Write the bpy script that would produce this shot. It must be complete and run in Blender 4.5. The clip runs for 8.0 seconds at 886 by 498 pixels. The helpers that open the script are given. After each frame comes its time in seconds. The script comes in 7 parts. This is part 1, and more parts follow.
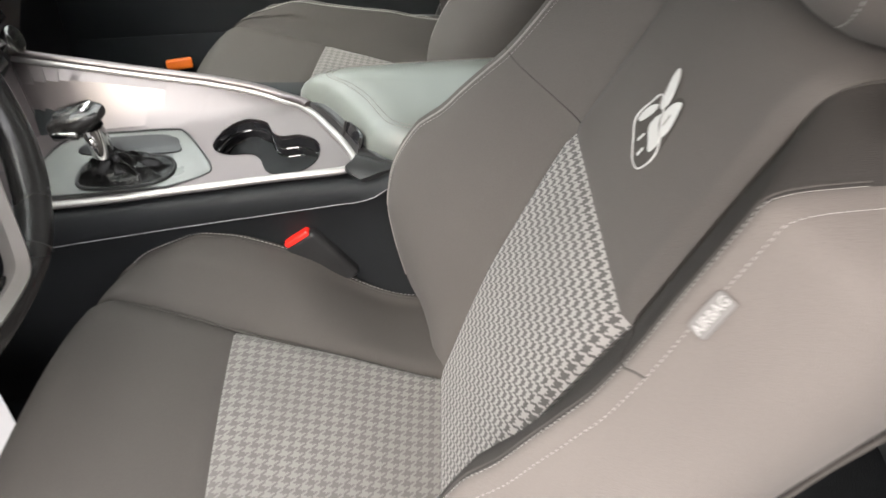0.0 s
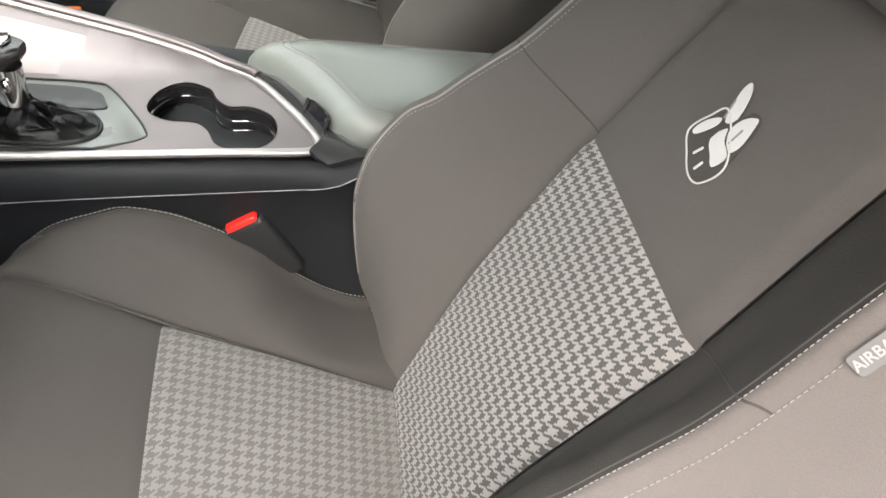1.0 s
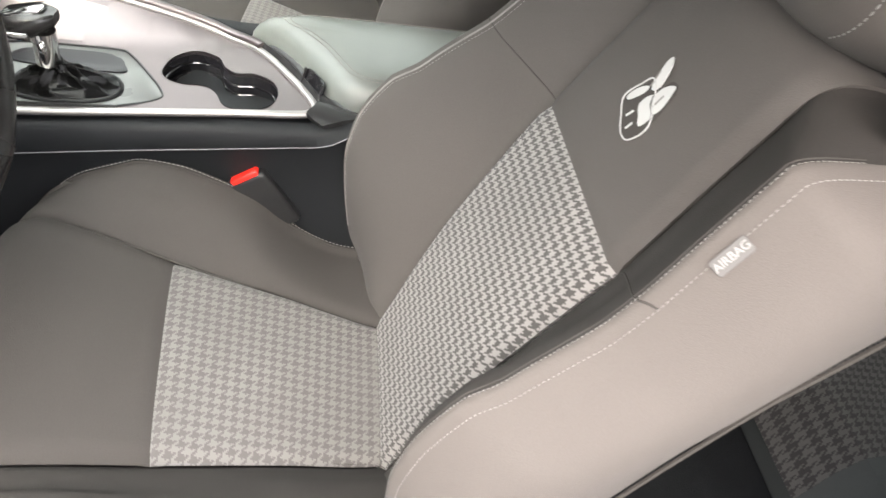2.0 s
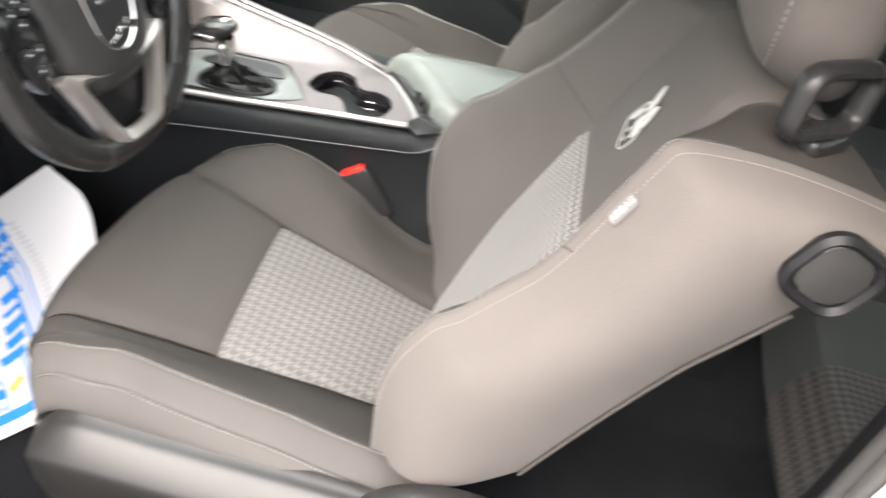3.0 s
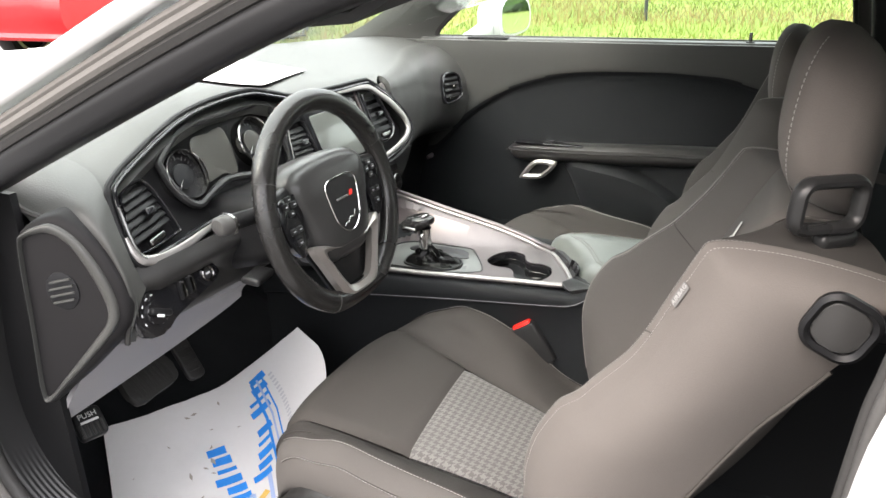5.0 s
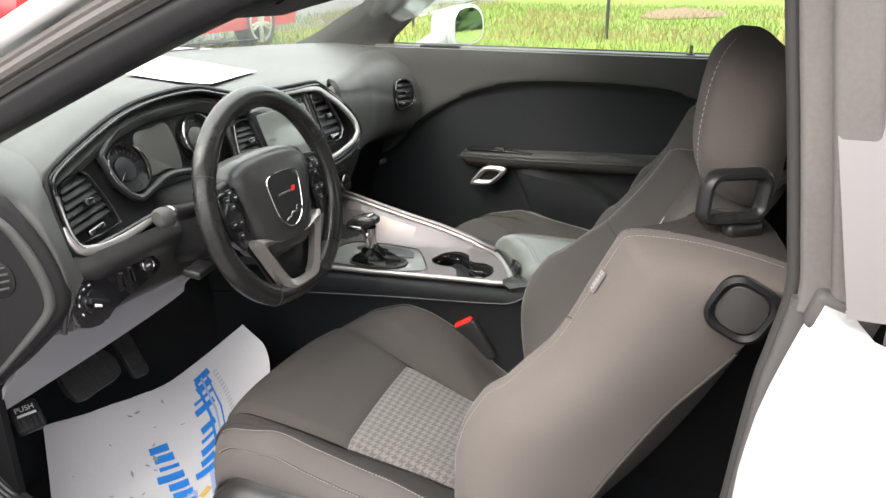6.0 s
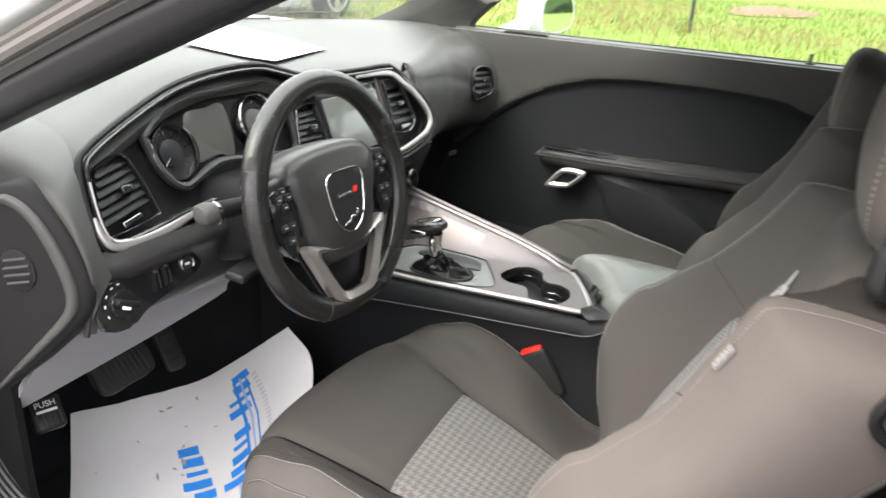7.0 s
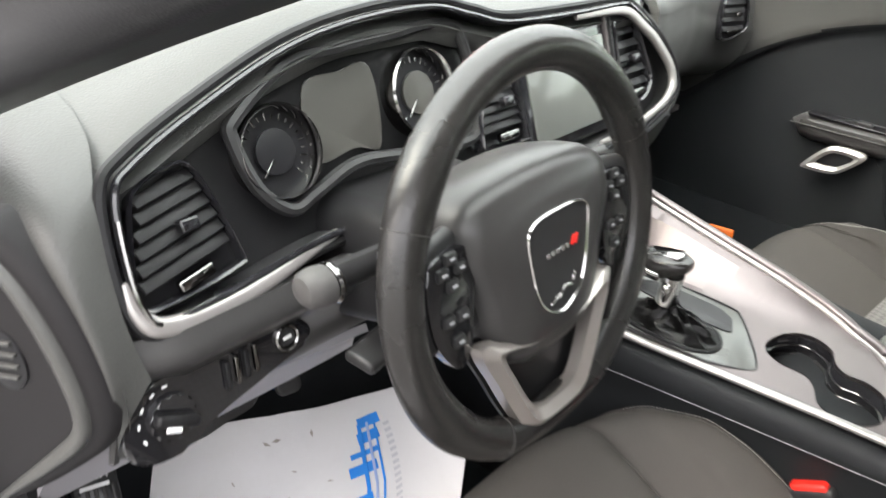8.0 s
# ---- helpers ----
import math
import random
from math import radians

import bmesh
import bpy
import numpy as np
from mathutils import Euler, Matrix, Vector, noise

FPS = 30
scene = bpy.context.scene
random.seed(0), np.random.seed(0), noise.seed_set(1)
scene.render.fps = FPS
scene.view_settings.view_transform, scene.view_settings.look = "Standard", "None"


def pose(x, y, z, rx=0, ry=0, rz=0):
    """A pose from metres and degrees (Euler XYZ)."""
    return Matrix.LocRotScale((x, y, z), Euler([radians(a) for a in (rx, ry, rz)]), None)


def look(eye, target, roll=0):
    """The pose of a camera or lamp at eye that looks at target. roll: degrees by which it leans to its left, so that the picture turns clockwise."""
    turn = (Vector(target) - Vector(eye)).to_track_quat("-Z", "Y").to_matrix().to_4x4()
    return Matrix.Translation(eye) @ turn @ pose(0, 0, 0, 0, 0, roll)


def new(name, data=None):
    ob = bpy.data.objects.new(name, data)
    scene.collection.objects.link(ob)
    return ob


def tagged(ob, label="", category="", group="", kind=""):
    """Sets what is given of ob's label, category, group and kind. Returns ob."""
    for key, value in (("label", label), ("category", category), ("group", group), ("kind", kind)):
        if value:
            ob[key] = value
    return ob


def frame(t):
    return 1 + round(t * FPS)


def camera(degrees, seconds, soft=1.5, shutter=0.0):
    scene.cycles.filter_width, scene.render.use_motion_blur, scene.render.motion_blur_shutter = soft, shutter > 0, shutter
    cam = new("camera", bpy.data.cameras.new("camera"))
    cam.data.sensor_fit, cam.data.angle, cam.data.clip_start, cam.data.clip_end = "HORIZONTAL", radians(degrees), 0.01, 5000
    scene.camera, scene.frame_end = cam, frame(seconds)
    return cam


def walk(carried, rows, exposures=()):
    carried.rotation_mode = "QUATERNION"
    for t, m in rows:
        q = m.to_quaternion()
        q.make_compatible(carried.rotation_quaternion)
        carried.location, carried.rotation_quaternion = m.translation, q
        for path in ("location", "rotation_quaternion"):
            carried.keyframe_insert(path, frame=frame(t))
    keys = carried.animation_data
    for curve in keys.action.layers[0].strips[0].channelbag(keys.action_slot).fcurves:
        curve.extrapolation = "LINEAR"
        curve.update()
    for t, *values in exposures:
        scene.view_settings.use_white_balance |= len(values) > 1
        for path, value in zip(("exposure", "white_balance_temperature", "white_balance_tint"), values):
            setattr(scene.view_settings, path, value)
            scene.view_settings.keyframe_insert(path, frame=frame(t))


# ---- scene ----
cam = camera(61.0, 8.0, soft=1.5, shutter=0.3)
PATH = [
    (0, (-0.802, 0.105, 1.141), (0.701, 0.188, -0.175), -4.7),
    (0.2, (-0.772, 0.172, 1.098), (0.767, 0.092, -0.176), 2.2),
    (0.5, (-0.743, 0.221, 1.088), (0.789, -0.033, -0.174), 7.5),
    (1, (-0.749, 0.235, 1.092), (0.742, -0.095, -0.201), 10.4),
    (1.5, (-0.787, 0.248, 1.107), (0.680, -0.117, -0.202), 12.0),
    (1.7, (-0.812, 0.248, 1.117), (0.650, -0.104, -0.201), 12.0),
    (2.8, (-0.985, 0.092, 1.170), (0.578, 0.002, -0.074), 12.1),
    (3, (-1.030, 0.068, 1.164), (0.555, 0.236, -0.045), 9.8),
    (3.5, (-1.135, 0.060, 1.202), (0.355, 0.667, 0.014), 4.0),
    (4, (-1.187, -0.007, 1.218), (0.356, 0.805, 0.238), 0.1),
    (4.5, (-1.244, -0.060, 1.212), (0.396, 0.787, 0.443), -2.3),
    (5.8, (-1.281, -0.136, 1.180), (0.426, 0.641, 0.490), -0.6),
    (6, (-1.286, -0.143, 1.180), (0.438, 0.594, 0.485), -0.2),
    (6.5, (-1.264, -0.131, 1.193), (0.447, 0.629, 0.490), 1.0),
    (6.8, (-1.206, -0.092, 1.182), (0.474, 0.719, 0.462), 2.1),
    (7, (-1.153, -0.050, 1.178), (0.492, 0.807, 0.431), 3.4),
    (7.5, (-0.962, 0.062, 1.182), (0.407, 1.177, 0.241), 1.6),
    (8, (-0.807, 0.262, 1.146), (0.529, 1.362, 0.142), 4.6),
]
STOPS = [(0, 2.25, 6550, 12), (0.5, 2.23, 6550, 12), (1.0, 2.24, 6550, 12), (1.7, 2.33, 6550, 12), (2.8, 2.7, 6550, 12), (3.2, 2.66, 6550, 12), (4.0, 2.34, 6550, 12), (4.5, 2.25, 6550, 12), (5.8, 1.94, 6550, 12), (6.5, 1.89, 6550, 12), (7.0, 2.08, 6550, 12), (7.5, 2.26, 6550, 12), (8.0, 2.36, 6550, 12)]
walk(cam, [(t, look(eye, target, roll)) for t, eye, target, roll in PATH], STOPS)

# ---------------------------------------------------------------- light
world = bpy.data.worlds.new("overcast_sky")
scene.world = world
world.use_nodes = True
wn = world.node_tree.nodes
sky = wn.new("ShaderNodeTexSky")
sky.sky_type = "NISHITA"
sky.sun_disc = False
sky.sun_elevation, sky.sun_rotation = radians(43), radians(292)
sky.air_density, sky.dust_density, sky.ozone_density = 1.0, 4.0, 1.0
pale = wn.new("ShaderNodeMix")
pale.data_type = "RGBA"
pale.inputs["Factor"].default_value = 0.72
pale.inputs["B"].default_value = (7.1, 6.95, 6.8, 1)
world.node_tree.links.new(sky.outputs["Color"], pale.inputs["A"])
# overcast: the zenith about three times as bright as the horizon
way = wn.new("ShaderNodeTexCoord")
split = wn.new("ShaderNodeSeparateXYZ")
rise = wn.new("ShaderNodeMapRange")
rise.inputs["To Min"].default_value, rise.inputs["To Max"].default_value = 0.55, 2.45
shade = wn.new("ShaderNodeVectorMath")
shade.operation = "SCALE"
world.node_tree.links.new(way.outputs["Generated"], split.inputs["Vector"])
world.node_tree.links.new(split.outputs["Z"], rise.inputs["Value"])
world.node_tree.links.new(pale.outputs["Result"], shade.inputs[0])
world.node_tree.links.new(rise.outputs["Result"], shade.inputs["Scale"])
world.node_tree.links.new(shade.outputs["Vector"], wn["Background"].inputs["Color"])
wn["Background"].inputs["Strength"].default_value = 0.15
sun = new("sun", bpy.data.lights.new("sun", "SUN"))
sun.data.energy, sun.data.angle, sun.data.color = 0.6, radians(50), (1.0, 0.96, 0.92)
sun.matrix_world = look((-6.5, 2.8, 7.2), (0, 0.2, 0.6))


# ---------------------------------------------------------------- materials
def nodes_of(name):
    m = bpy.data.materials.new(name)
    m.use_nodes = True
    return m, m.node_tree.nodes, m.node_tree.links, m.node_tree.nodes["Principled BSDF"]


def surface(name, colour, rough=0.5, metal=0.0, grain=400.0, bump=0.15, vary=0.12, patch=6.0, coat=0.0, sheen=0.0, depth=0.001, rvar=0.1, spec=0.5):
    """A plain painted, moulded or woven surface: fine grain in the relief, slow drift in colour and gloss."""
    m, n, l, b = nodes_of(name)
    tc = n.new("ShaderNodeTexCoord")
    slow = n.new("ShaderNodeTexNoise")
    slow.inputs["Scale"].default_value, slow.inputs["Detail"].default_value = patch, 5
    l.new(tc.outputs["Object"], slow.inputs["Vector"])
    fine = n.new("ShaderNodeTexNoise")
    fine.inputs["Scale"].default_value, fine.inputs["Detail"].default_value = grain, 3
    l.new(tc.outputs["Object"], fine.inputs["Vector"])
    mix = n.new("ShaderNodeMix")
    mix.data_type = "RGBA"
    mix.inputs["A"].default_value = (*[c * (1 - vary) for c in colour], 1)
    mix.inputs["B"].default_value = (*[min(1, c * (1 + vary)) for c in colour], 1)
    add = n.new("ShaderNodeMath")
    add.operation = "MULTIPLY_ADD"
    add.inputs[1].default_value = 0.45
    l.new(fine.outputs["Fac"], add.inputs[0])
    half = n.new("ShaderNodeMath")
    half.operation = "MULTIPLY"
    half.inputs[1].default_value = 0.55
    l.new(slow.outputs["Fac"], half.inputs[0])
    l.new(half.outputs[0], add.inputs[2])
    l.new(add.outputs[0], mix.inputs["Factor"])
    l.new(mix.outputs["Result"], b.inputs["Base Color"])
    rr = n.new("ShaderNodeMapRange")
    rr.inputs["To Min"].default_value, rr.inputs["To Max"].default_value = max(0.02, rough - rvar), min(1, rough + rvar)
    l.new(slow.outputs["Fac"], rr.inputs["Value"])
    l.new(rr.outputs["Result"], b.inputs["Roughness"])
    b.inputs["Metallic"].default_value = metal
    b.inputs["Coat Weight"].default_value = coat
    b.inputs["Specular IOR Level"].default_value = spec
    b.inputs["Sheen Weight"].default_value = sheen
    if bump:
        bp = n.new("ShaderNodeBump")
        bp.inputs["Strength"].default_value, bp.inputs["Distance"].default_value = bump, depth
        l.new(fine.outputs["Fac"], bp.inputs["Height"])
        l.new(bp.outputs["Normal"], b.inputs["Normal"])
    return m


def math_node(n, l, op, a, b=None, c=None):
    k = n.new("ShaderNodeMath")
    k.operation = op
    for i, v in enumerate((a, b, c)):
        if v is None:
            continue
        if isinstance(v, (int, float)):
            k.inputs[i].default_value = v
        else:
            l.new(v, k.inputs[i])
    return k.outputs[0]


def woven_check(name, dark, light, thread):
    """A two-and-two twill of four dark and four light threads: the broken check of the seat inserts."""
    m, n, l, b = nodes_of(name)
    uv = n.new("ShaderNodeUVMap")
    sp = n.new("ShaderNodeSeparateXYZ")
    l.new(uv.outputs["UV"], sp.inputs[0])
    x = math_node(n, l, "DIVIDE", sp.outputs[0], thread)
    y = math_node(n, l, "DIVIDE", sp.outputs[1], thread)
    fx, fy = math_node(n, l, "FLOOR", x), math_node(n, l, "FLOOR", y)
    warp = math_node(n, l, "LESS_THAN", math_node(n, l, "FLOORED_MODULO", fx, 8), 3.5)
    weft = math_node(n, l, "LESS_THAN", math_node(n, l, "FLOORED_MODULO", fy, 8), 3.5)
    over = math_node(n, l, "LESS_THAN", math_node(n, l, "FLOORED_MODULO", math_node(n, l, "ADD", fx, fy), 4), 1.5)
    pick = n.new("ShaderNodeMix")
    l.new(over, pick.inputs["Factor"])
    l.new(weft, pick.inputs["A"])
    l.new(warp, pick.inputs["B"])
    tc = n.new("ShaderNodeTexCoord")
    wear = n.new("ShaderNodeTexNoise")
    wear.inputs["Scale"].default_value, wear.inputs["Detail"].default_value = 9, 6
    l.new(tc.outputs["Object"], wear.inputs["Vector"])
    fibre = n.new("ShaderNodeTexNoise")
    fibre.inputs["Scale"].default_value = 1500
    l.new(tc.outputs["Object"], fibre.inputs["Vector"])
    lt = n.new("ShaderNodeMix")
    lt.data_type = "RGBA"
    lt.inputs["A"].default_value = (*[c * 0.8 for c in light], 1)
    lt.inputs["B"].default_value = (*[c * 1.2 for c in light], 1)
    l.new(wear.outputs["Fac"], lt.inputs["Factor"])
    col = n.new("ShaderNodeMix")
    col.data_type = "RGBA"
    l.new(pick.outputs["Result"], col.inputs["Factor"])
    col.inputs["A"].default_value = (*dark, 1)
    l.new(lt.outputs["Result"], col.inputs["B"])
    l.new(col.outputs["Result"], b.inputs["Base Color"])
    b.inputs["Roughness"].default_value = 0.85
    b.inputs["Sheen Weight"].default_value = 0.1
    b.inputs["Sheen Roughness"].default_value = 0.4
    wx, wy = math_node(n, l, "SINE", math_node(n, l, "MULTIPLY", x, 6.283)), math_node(n, l, "SINE", math_node(n, l, "MULTIPLY", y, 6.283))
    h = math_node(n, l, "ADD", math_node(n, l, "MULTIPLY", math_node(n, l, "ADD", wx, wy), 0.2), fibre.outputs["Fac"])
    bp = n.new("ShaderNodeBump")
    bp.inputs["Strength"].default_value, bp.inputs["Distance"].default_value = 0.35, 0.0006
    l.new(h, bp.inputs["Height"])
    l.new(bp.outputs["Normal"], b.inputs["Normal"])
    return m


def glass(name, tint):
    m, n, l, b = nodes_of(name)
    b.inputs["Base Color"].default_value = (*tint, 1)
    b.inputs["Transmission Weight"].default_value = 1.0
    b.inputs["Roughness"].default_value = 0.0
    b.inputs["IOR"].default_value = 1.02
    b.inputs["Coat Weight"].default_value = 0.5
    b.inputs["Coat Roughness"].default_value = 0.02
    return m


# one plain seat cloth in four tones: light and shade painted into the colour
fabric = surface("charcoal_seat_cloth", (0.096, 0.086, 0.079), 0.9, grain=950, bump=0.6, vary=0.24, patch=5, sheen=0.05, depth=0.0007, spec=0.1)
fabric_dark = surface("dark_tone_seat_cloth", (0.053, 0.049, 0.0455), 0.92, grain=950, bump=0.55, vary=0.24, patch=5, sheen=0.0, depth=0.0007, spec=0.06)
fabric_shade = surface("shaded_seat_cloth", (0.042, 0.039, 0.0365), 0.92, grain=950, bump=0.55, vary=0.24, patch=5, depth=0.0007, spec=0.06)
fabric_mid = surface("mid_tone_seat_cloth", (0.073, 0.0675, 0.063), 0.9, grain=950, bump=0.6, vary=0.24, patch=5, sheen=0.03, depth=0.0007, spec=0.08)
check = woven_check("woven_check_cloth", (0.052, 0.0485, 0.0455), (0.215, 0.206, 0.196), 0.00135)
# same check for the rear bench, the shade back there put into darker threads
check_rear = woven_check("shade_darkened_check_cloth", (0.020, 0.0195, 0.019), (0.062, 0.060, 0.058), 0.00145)
# cushion check: threads drawn closer in tone, the grazing sheen painted in
check_seat = woven_check("sheen_washed_check_cloth", (0.082, 0.077, 0.073), (0.142, 0.135, 0.128), 0.00145)
tag_print = surface("pale_tag_print", (0.23, 0.225, 0.218), 0.7, grain=900, bump=0.1, vary=0.1)
thread = surface("pale_thread", (0.25, 0.24, 0.228), 0.7, grain=900, bump=0.2)
thread_white = surface("white_thread", (0.42, 0.42, 0.41), 0.6, grain=900, bump=0.3, vary=0.12)
thread_dark = surface("grey_thread", (0.16, 0.15, 0.14), 0.7, grain=900, bump=0.2)
vinyl = surface("grained_black_vinyl", (0.042, 0.0425, 0.040), 0.46, grain=520, bump=0.5, vary=0.08, patch=4, depth=0.0008, spec=0.40, rvar=0.04)
vinyl_soft = surface("smooth_black_vinyl", (0.030, 0.0295, 0.029), 0.32, grain=700, bump=0.2, vary=0.15, patch=5, depth=0.0005, spec=0.32)
# armrest vinyl: pale grey-green base paints in the window light it reflects
armrest_vinyl = surface("sky_lit_vinyl", (0.112, 0.120, 0.110), 0.36, grain=600, bump=0.15, vary=0.06, patch=3, depth=0.0005, rvar=0.015)
plastic = surface("black_moulded_plastic", (0.009, 0.009, 0.0095), 0.40, grain=900, bump=0.25, vary=0.2, patch=7, depth=0.0005, spec=0.18)
grey_plastic = surface("grey_moulded_plastic", (0.23, 0.224, 0.236), 0.5, grain=900, bump=0.25, vary=0.1, patch=7, depth=0.0005)
plastic_soft = surface("satin_black_plastic", (0.018, 0.018, 0.0183), 0.30, grain=600, bump=0.1, vary=0.18, patch=6, depth=0.0004, spec=0.24)
trim_plastic = surface("grained_black_trim_plastic", (0.016, 0.0155, 0.015), 0.38, grain=700, bump=0.2, vary=0.12, patch=6, depth=0.0004, spec=0.38, rvar=0.05)
cover_black = surface("dull_black_cover", (0.0125, 0.012, 0.0125), 0.55, grain=700, bump=0.2, vary=0.15, patch=6, depth=0.0004, spec=0.12, rvar=0.05)
gloss_black = surface("gloss_black_plastic", (0.008, 0.008, 0.009), 0.12, grain=60, bump=0.0, vary=0.2, patch=8, coat=0.5, rvar=0.05)
leather = surface("black_leather", (0.012, 0.0115, 0.011), 0.26, grain=420, bump=0.4, vary=0.2, patch=10, depth=0.0007, spec=0.5)
leather_soft = surface("soft_creased_leather", (0.004, 0.004, 0.004), 0.24, grain=420, bump=0.4, vary=0.2, patch=10, depth=0.0008, spec=0.16)
rubber = surface("black_rubber_seal", (0.03, 0.029, 0.028), 0.55, grain=300, bump=0.25, vary=0.25, patch=12, depth=0.0007, spec=0.25)
rubber_dusty = surface("dusty_grey_seal", (0.092, 0.086, 0.080), 0.6, grain=250, bump=0.3, vary=0.3, patch=14, depth=0.0007, spec=0.3)
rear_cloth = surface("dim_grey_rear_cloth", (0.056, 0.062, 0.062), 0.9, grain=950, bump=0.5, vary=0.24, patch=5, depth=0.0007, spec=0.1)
trim_grey = surface("dark_grey_side_trim", (0.060, 0.066, 0.068), 0.7, grain=500, bump=0.3, vary=0.2, patch=6, depth=0.0006, spec=0.3)
rubber_worn = surface("worn_grey_rubber", (0.045, 0.043, 0.041), 0.7, grain=250, bump=0.3, vary=0.35, patch=14, depth=0.0007)
carpet = surface("black_carpet", (0.016, 0.0175, 0.019), 0.95, grain=700, bump=0.8, vary=0.5, patch=20, depth=0.003, spec=0.05)
floor_vinyl = surface("dark_floor_mat_rubber", (0.011, 0.011, 0.012), 0.7, grain=800, bump=0.5, vary=0.3, patch=9, depth=0.001, spec=0.06)
satin = surface("satin_silver_trim", (0.132, 0.114, 0.114), 0.36, metal=0.8, grain=900, bump=0.06, vary=0.05, patch=3, depth=0.0003, rvar=0.06)
silver = surface("silver_painted_trim", (0.32, 0.305, 0.295), 0.34, metal=0.7, grain=900, bump=0.05, vary=0.05, patch=3, depth=0.0003, rvar=0.06)
spoke_silver = surface("warm_silver_paint", (0.34, 0.315, 0.295), 0.3, metal=0.75, grain=900, bump=0.05, vary=0.05, patch=3, depth=0.0003, rvar=0.05)
bright = surface("bright_chrome", (0.75, 0.74, 0.73), 0.09, metal=1.0, grain=50, bump=0.0, vary=0.03, rvar=0.03)
dark_chrome = surface("smoked_chrome", (0.25, 0.245, 0.24), 0.14, metal=1.0, grain=50, bump=0.0, vary=0.06, rvar=0.04)
paint_white = surface("white_car_paint", (0.58, 0.58, 0.57), 0.25, grain=900, bump=0.02, vary=0.02, patch=2, coat=0.8, rvar=0.04)
paint_red = surface("red_car_paint", (0.42, 0.005, 0.008), 0.35, grain=900, bump=0.02, vary=0.06, patch=1, coat=0.15, rvar=0.04)
alloy = surface("silver_alloy", (0.7, 0.7, 0.7), 0.3, metal=0.9, grain=200, bump=0.02, vary=0.08)
tyre_rubber = surface("tyre_rubber", (0.02, 0.02, 0.02), 0.85, grain=90, bump=0.4, vary=0.2)
red_plastic = surface("red_plastic", (0.75, 0.02, 0.012), 0.4, grain=300, bump=0.05, vary=0.08)
orange_plastic = surface("orange_plastic", (0.75, 0.15, 0.012), 0.5, grain=300, bump=0.05, vary=0.1)
label_white = surface("white_woven_label", (0.105, 0.101, 0.097), 0.85, grain=900, bump=0.3, vary=0.1, depth=0.0004)
print_white = surface("white_print", (0.6, 0.6, 0.6), 0.6, grain=500, bump=0.0, vary=0.05)
paper = surface("white_paper", (0.60, 0.59, 0.585), 0.85, grain=120, bump=0.12, vary=0.05, patch=9, depth=0.001)
ink_blue = surface("blue_print", (0.015, 0.2, 0.62), 0.8, grain=180, bump=0.0, vary=0.2, patch=20)
ink_pale = surface("pale_blue_print", (0.30, 0.38, 0.60), 0.8, grain=180, bump=0.0, vary=0.15, patch=20)
ink_gold = surface("gold_print", (0.62, 0.40, 0.10), 0.8, grain=180, bump=0.0, vary=0.3, patch=30)
ink_grey = surface("grey_print", (0.45, 0.45, 0.47), 0.8, grain=180, bump=0.0, vary=0.15, patch=20)
stain = surface("dirt_mark", (0.30, 0.27, 0.24), 0.9, grain=180, bump=0.0, vary=0.4, patch=60)
screen_glass = surface("dark_screen_glass", (0.085, 0.09, 0.082), 0.16, grain=40, bump=0.0, vary=0.05, coat=0.6, rvar=0.03, spec=0.4)
gauge_glass = surface("dull_gauge_glass", (0.05, 0.049, 0.044), 0.3, grain=40, bump=0.0, vary=0.08, rvar=0.03, spec=0.35)
dial_face = surface("dark_dial_face", (0.008, 0.008, 0.009), 0.35, grain=60, bump=0.0, vary=0.1, spec=0.3)
headliner = surface("black_headliner", (0.04, 0.04, 0.04), 0.95, grain=900, bump=0.4, vary=0.2, depth=0.0007, spec=0.1)
window_glass = glass("tinted_window_glass", (0.88, 0.95, 0.90))
side_glass = glass("green_tinted_side_glass", (0.78, 0.87, 0.80))
dark_glass = surface("dark_privacy_glass", (0.075, 0.068, 0.064), 0.06, grain=30, bump=0.0, vary=0.1, coat=1.0, rvar=0.02)
console_plastic = surface("charcoal_console_plastic", (0.0125, 0.0135, 0.0145), 0.52, grain=900, bump=0.25, vary=0.2, patch=7, depth=0.0005, spec=0.12)
mirror_face = surface("mirror_glass", (0.85, 0.87, 0.88), 0.02, metal=1.0, grain=30, bump=0.0, vary=0.01, rvar=0.01)
asphalt = surface("grey_asphalt", (0.115, 0.112, 0.107), 0.9, grain=35, bump=0.8, vary=0.35, patch=0.8, depth=0.01)
grass_blade = surface("grass_blades", (0.112, 0.165, 0.016), 0.7, grain=2.5, bump=0.0, vary=0.55, patch=0.5)
dry_blade = surface("dry_grass_blades", (0.21, 0.175, 0.06), 0.8, grain=3, bump=0.0, vary=0.35, patch=0.9)
soil = surface("brown_soil", (0.16, 0.10, 0.06), 0.95, grain=14, bump=0.9, vary=0.4, patch=1.5, depth=0.03)
wire = surface("dark_fence_wire", (0.03, 0.035, 0.035), 0.6, grain=60, bump=0.0)
leaf = surface("tree_leaves", (0.05, 0.10, 0.025), 0.7, grain=3, bump=0.0, vary=0.5, patch=0.5)


# ---------------------------------------------------------------- mesh helpers
HOME = {}


def thing(name, loc, label, category, group="", kind=""):
    e = new(name)
    e.empty_display_size = 0.05
    e.location = loc
    HOME[e.name] = Matrix.Translation(loc)
    return tagged(e, label, category, group, kind)


def attach(ob, parent, label=""):
    if parent is not None:
        ob.parent = parent
        ob.matrix_parent_inverse = HOME.get(parent.name, Matrix.Identity(4)).inverted()
    if label:
        ob["label"] = label
    return ob


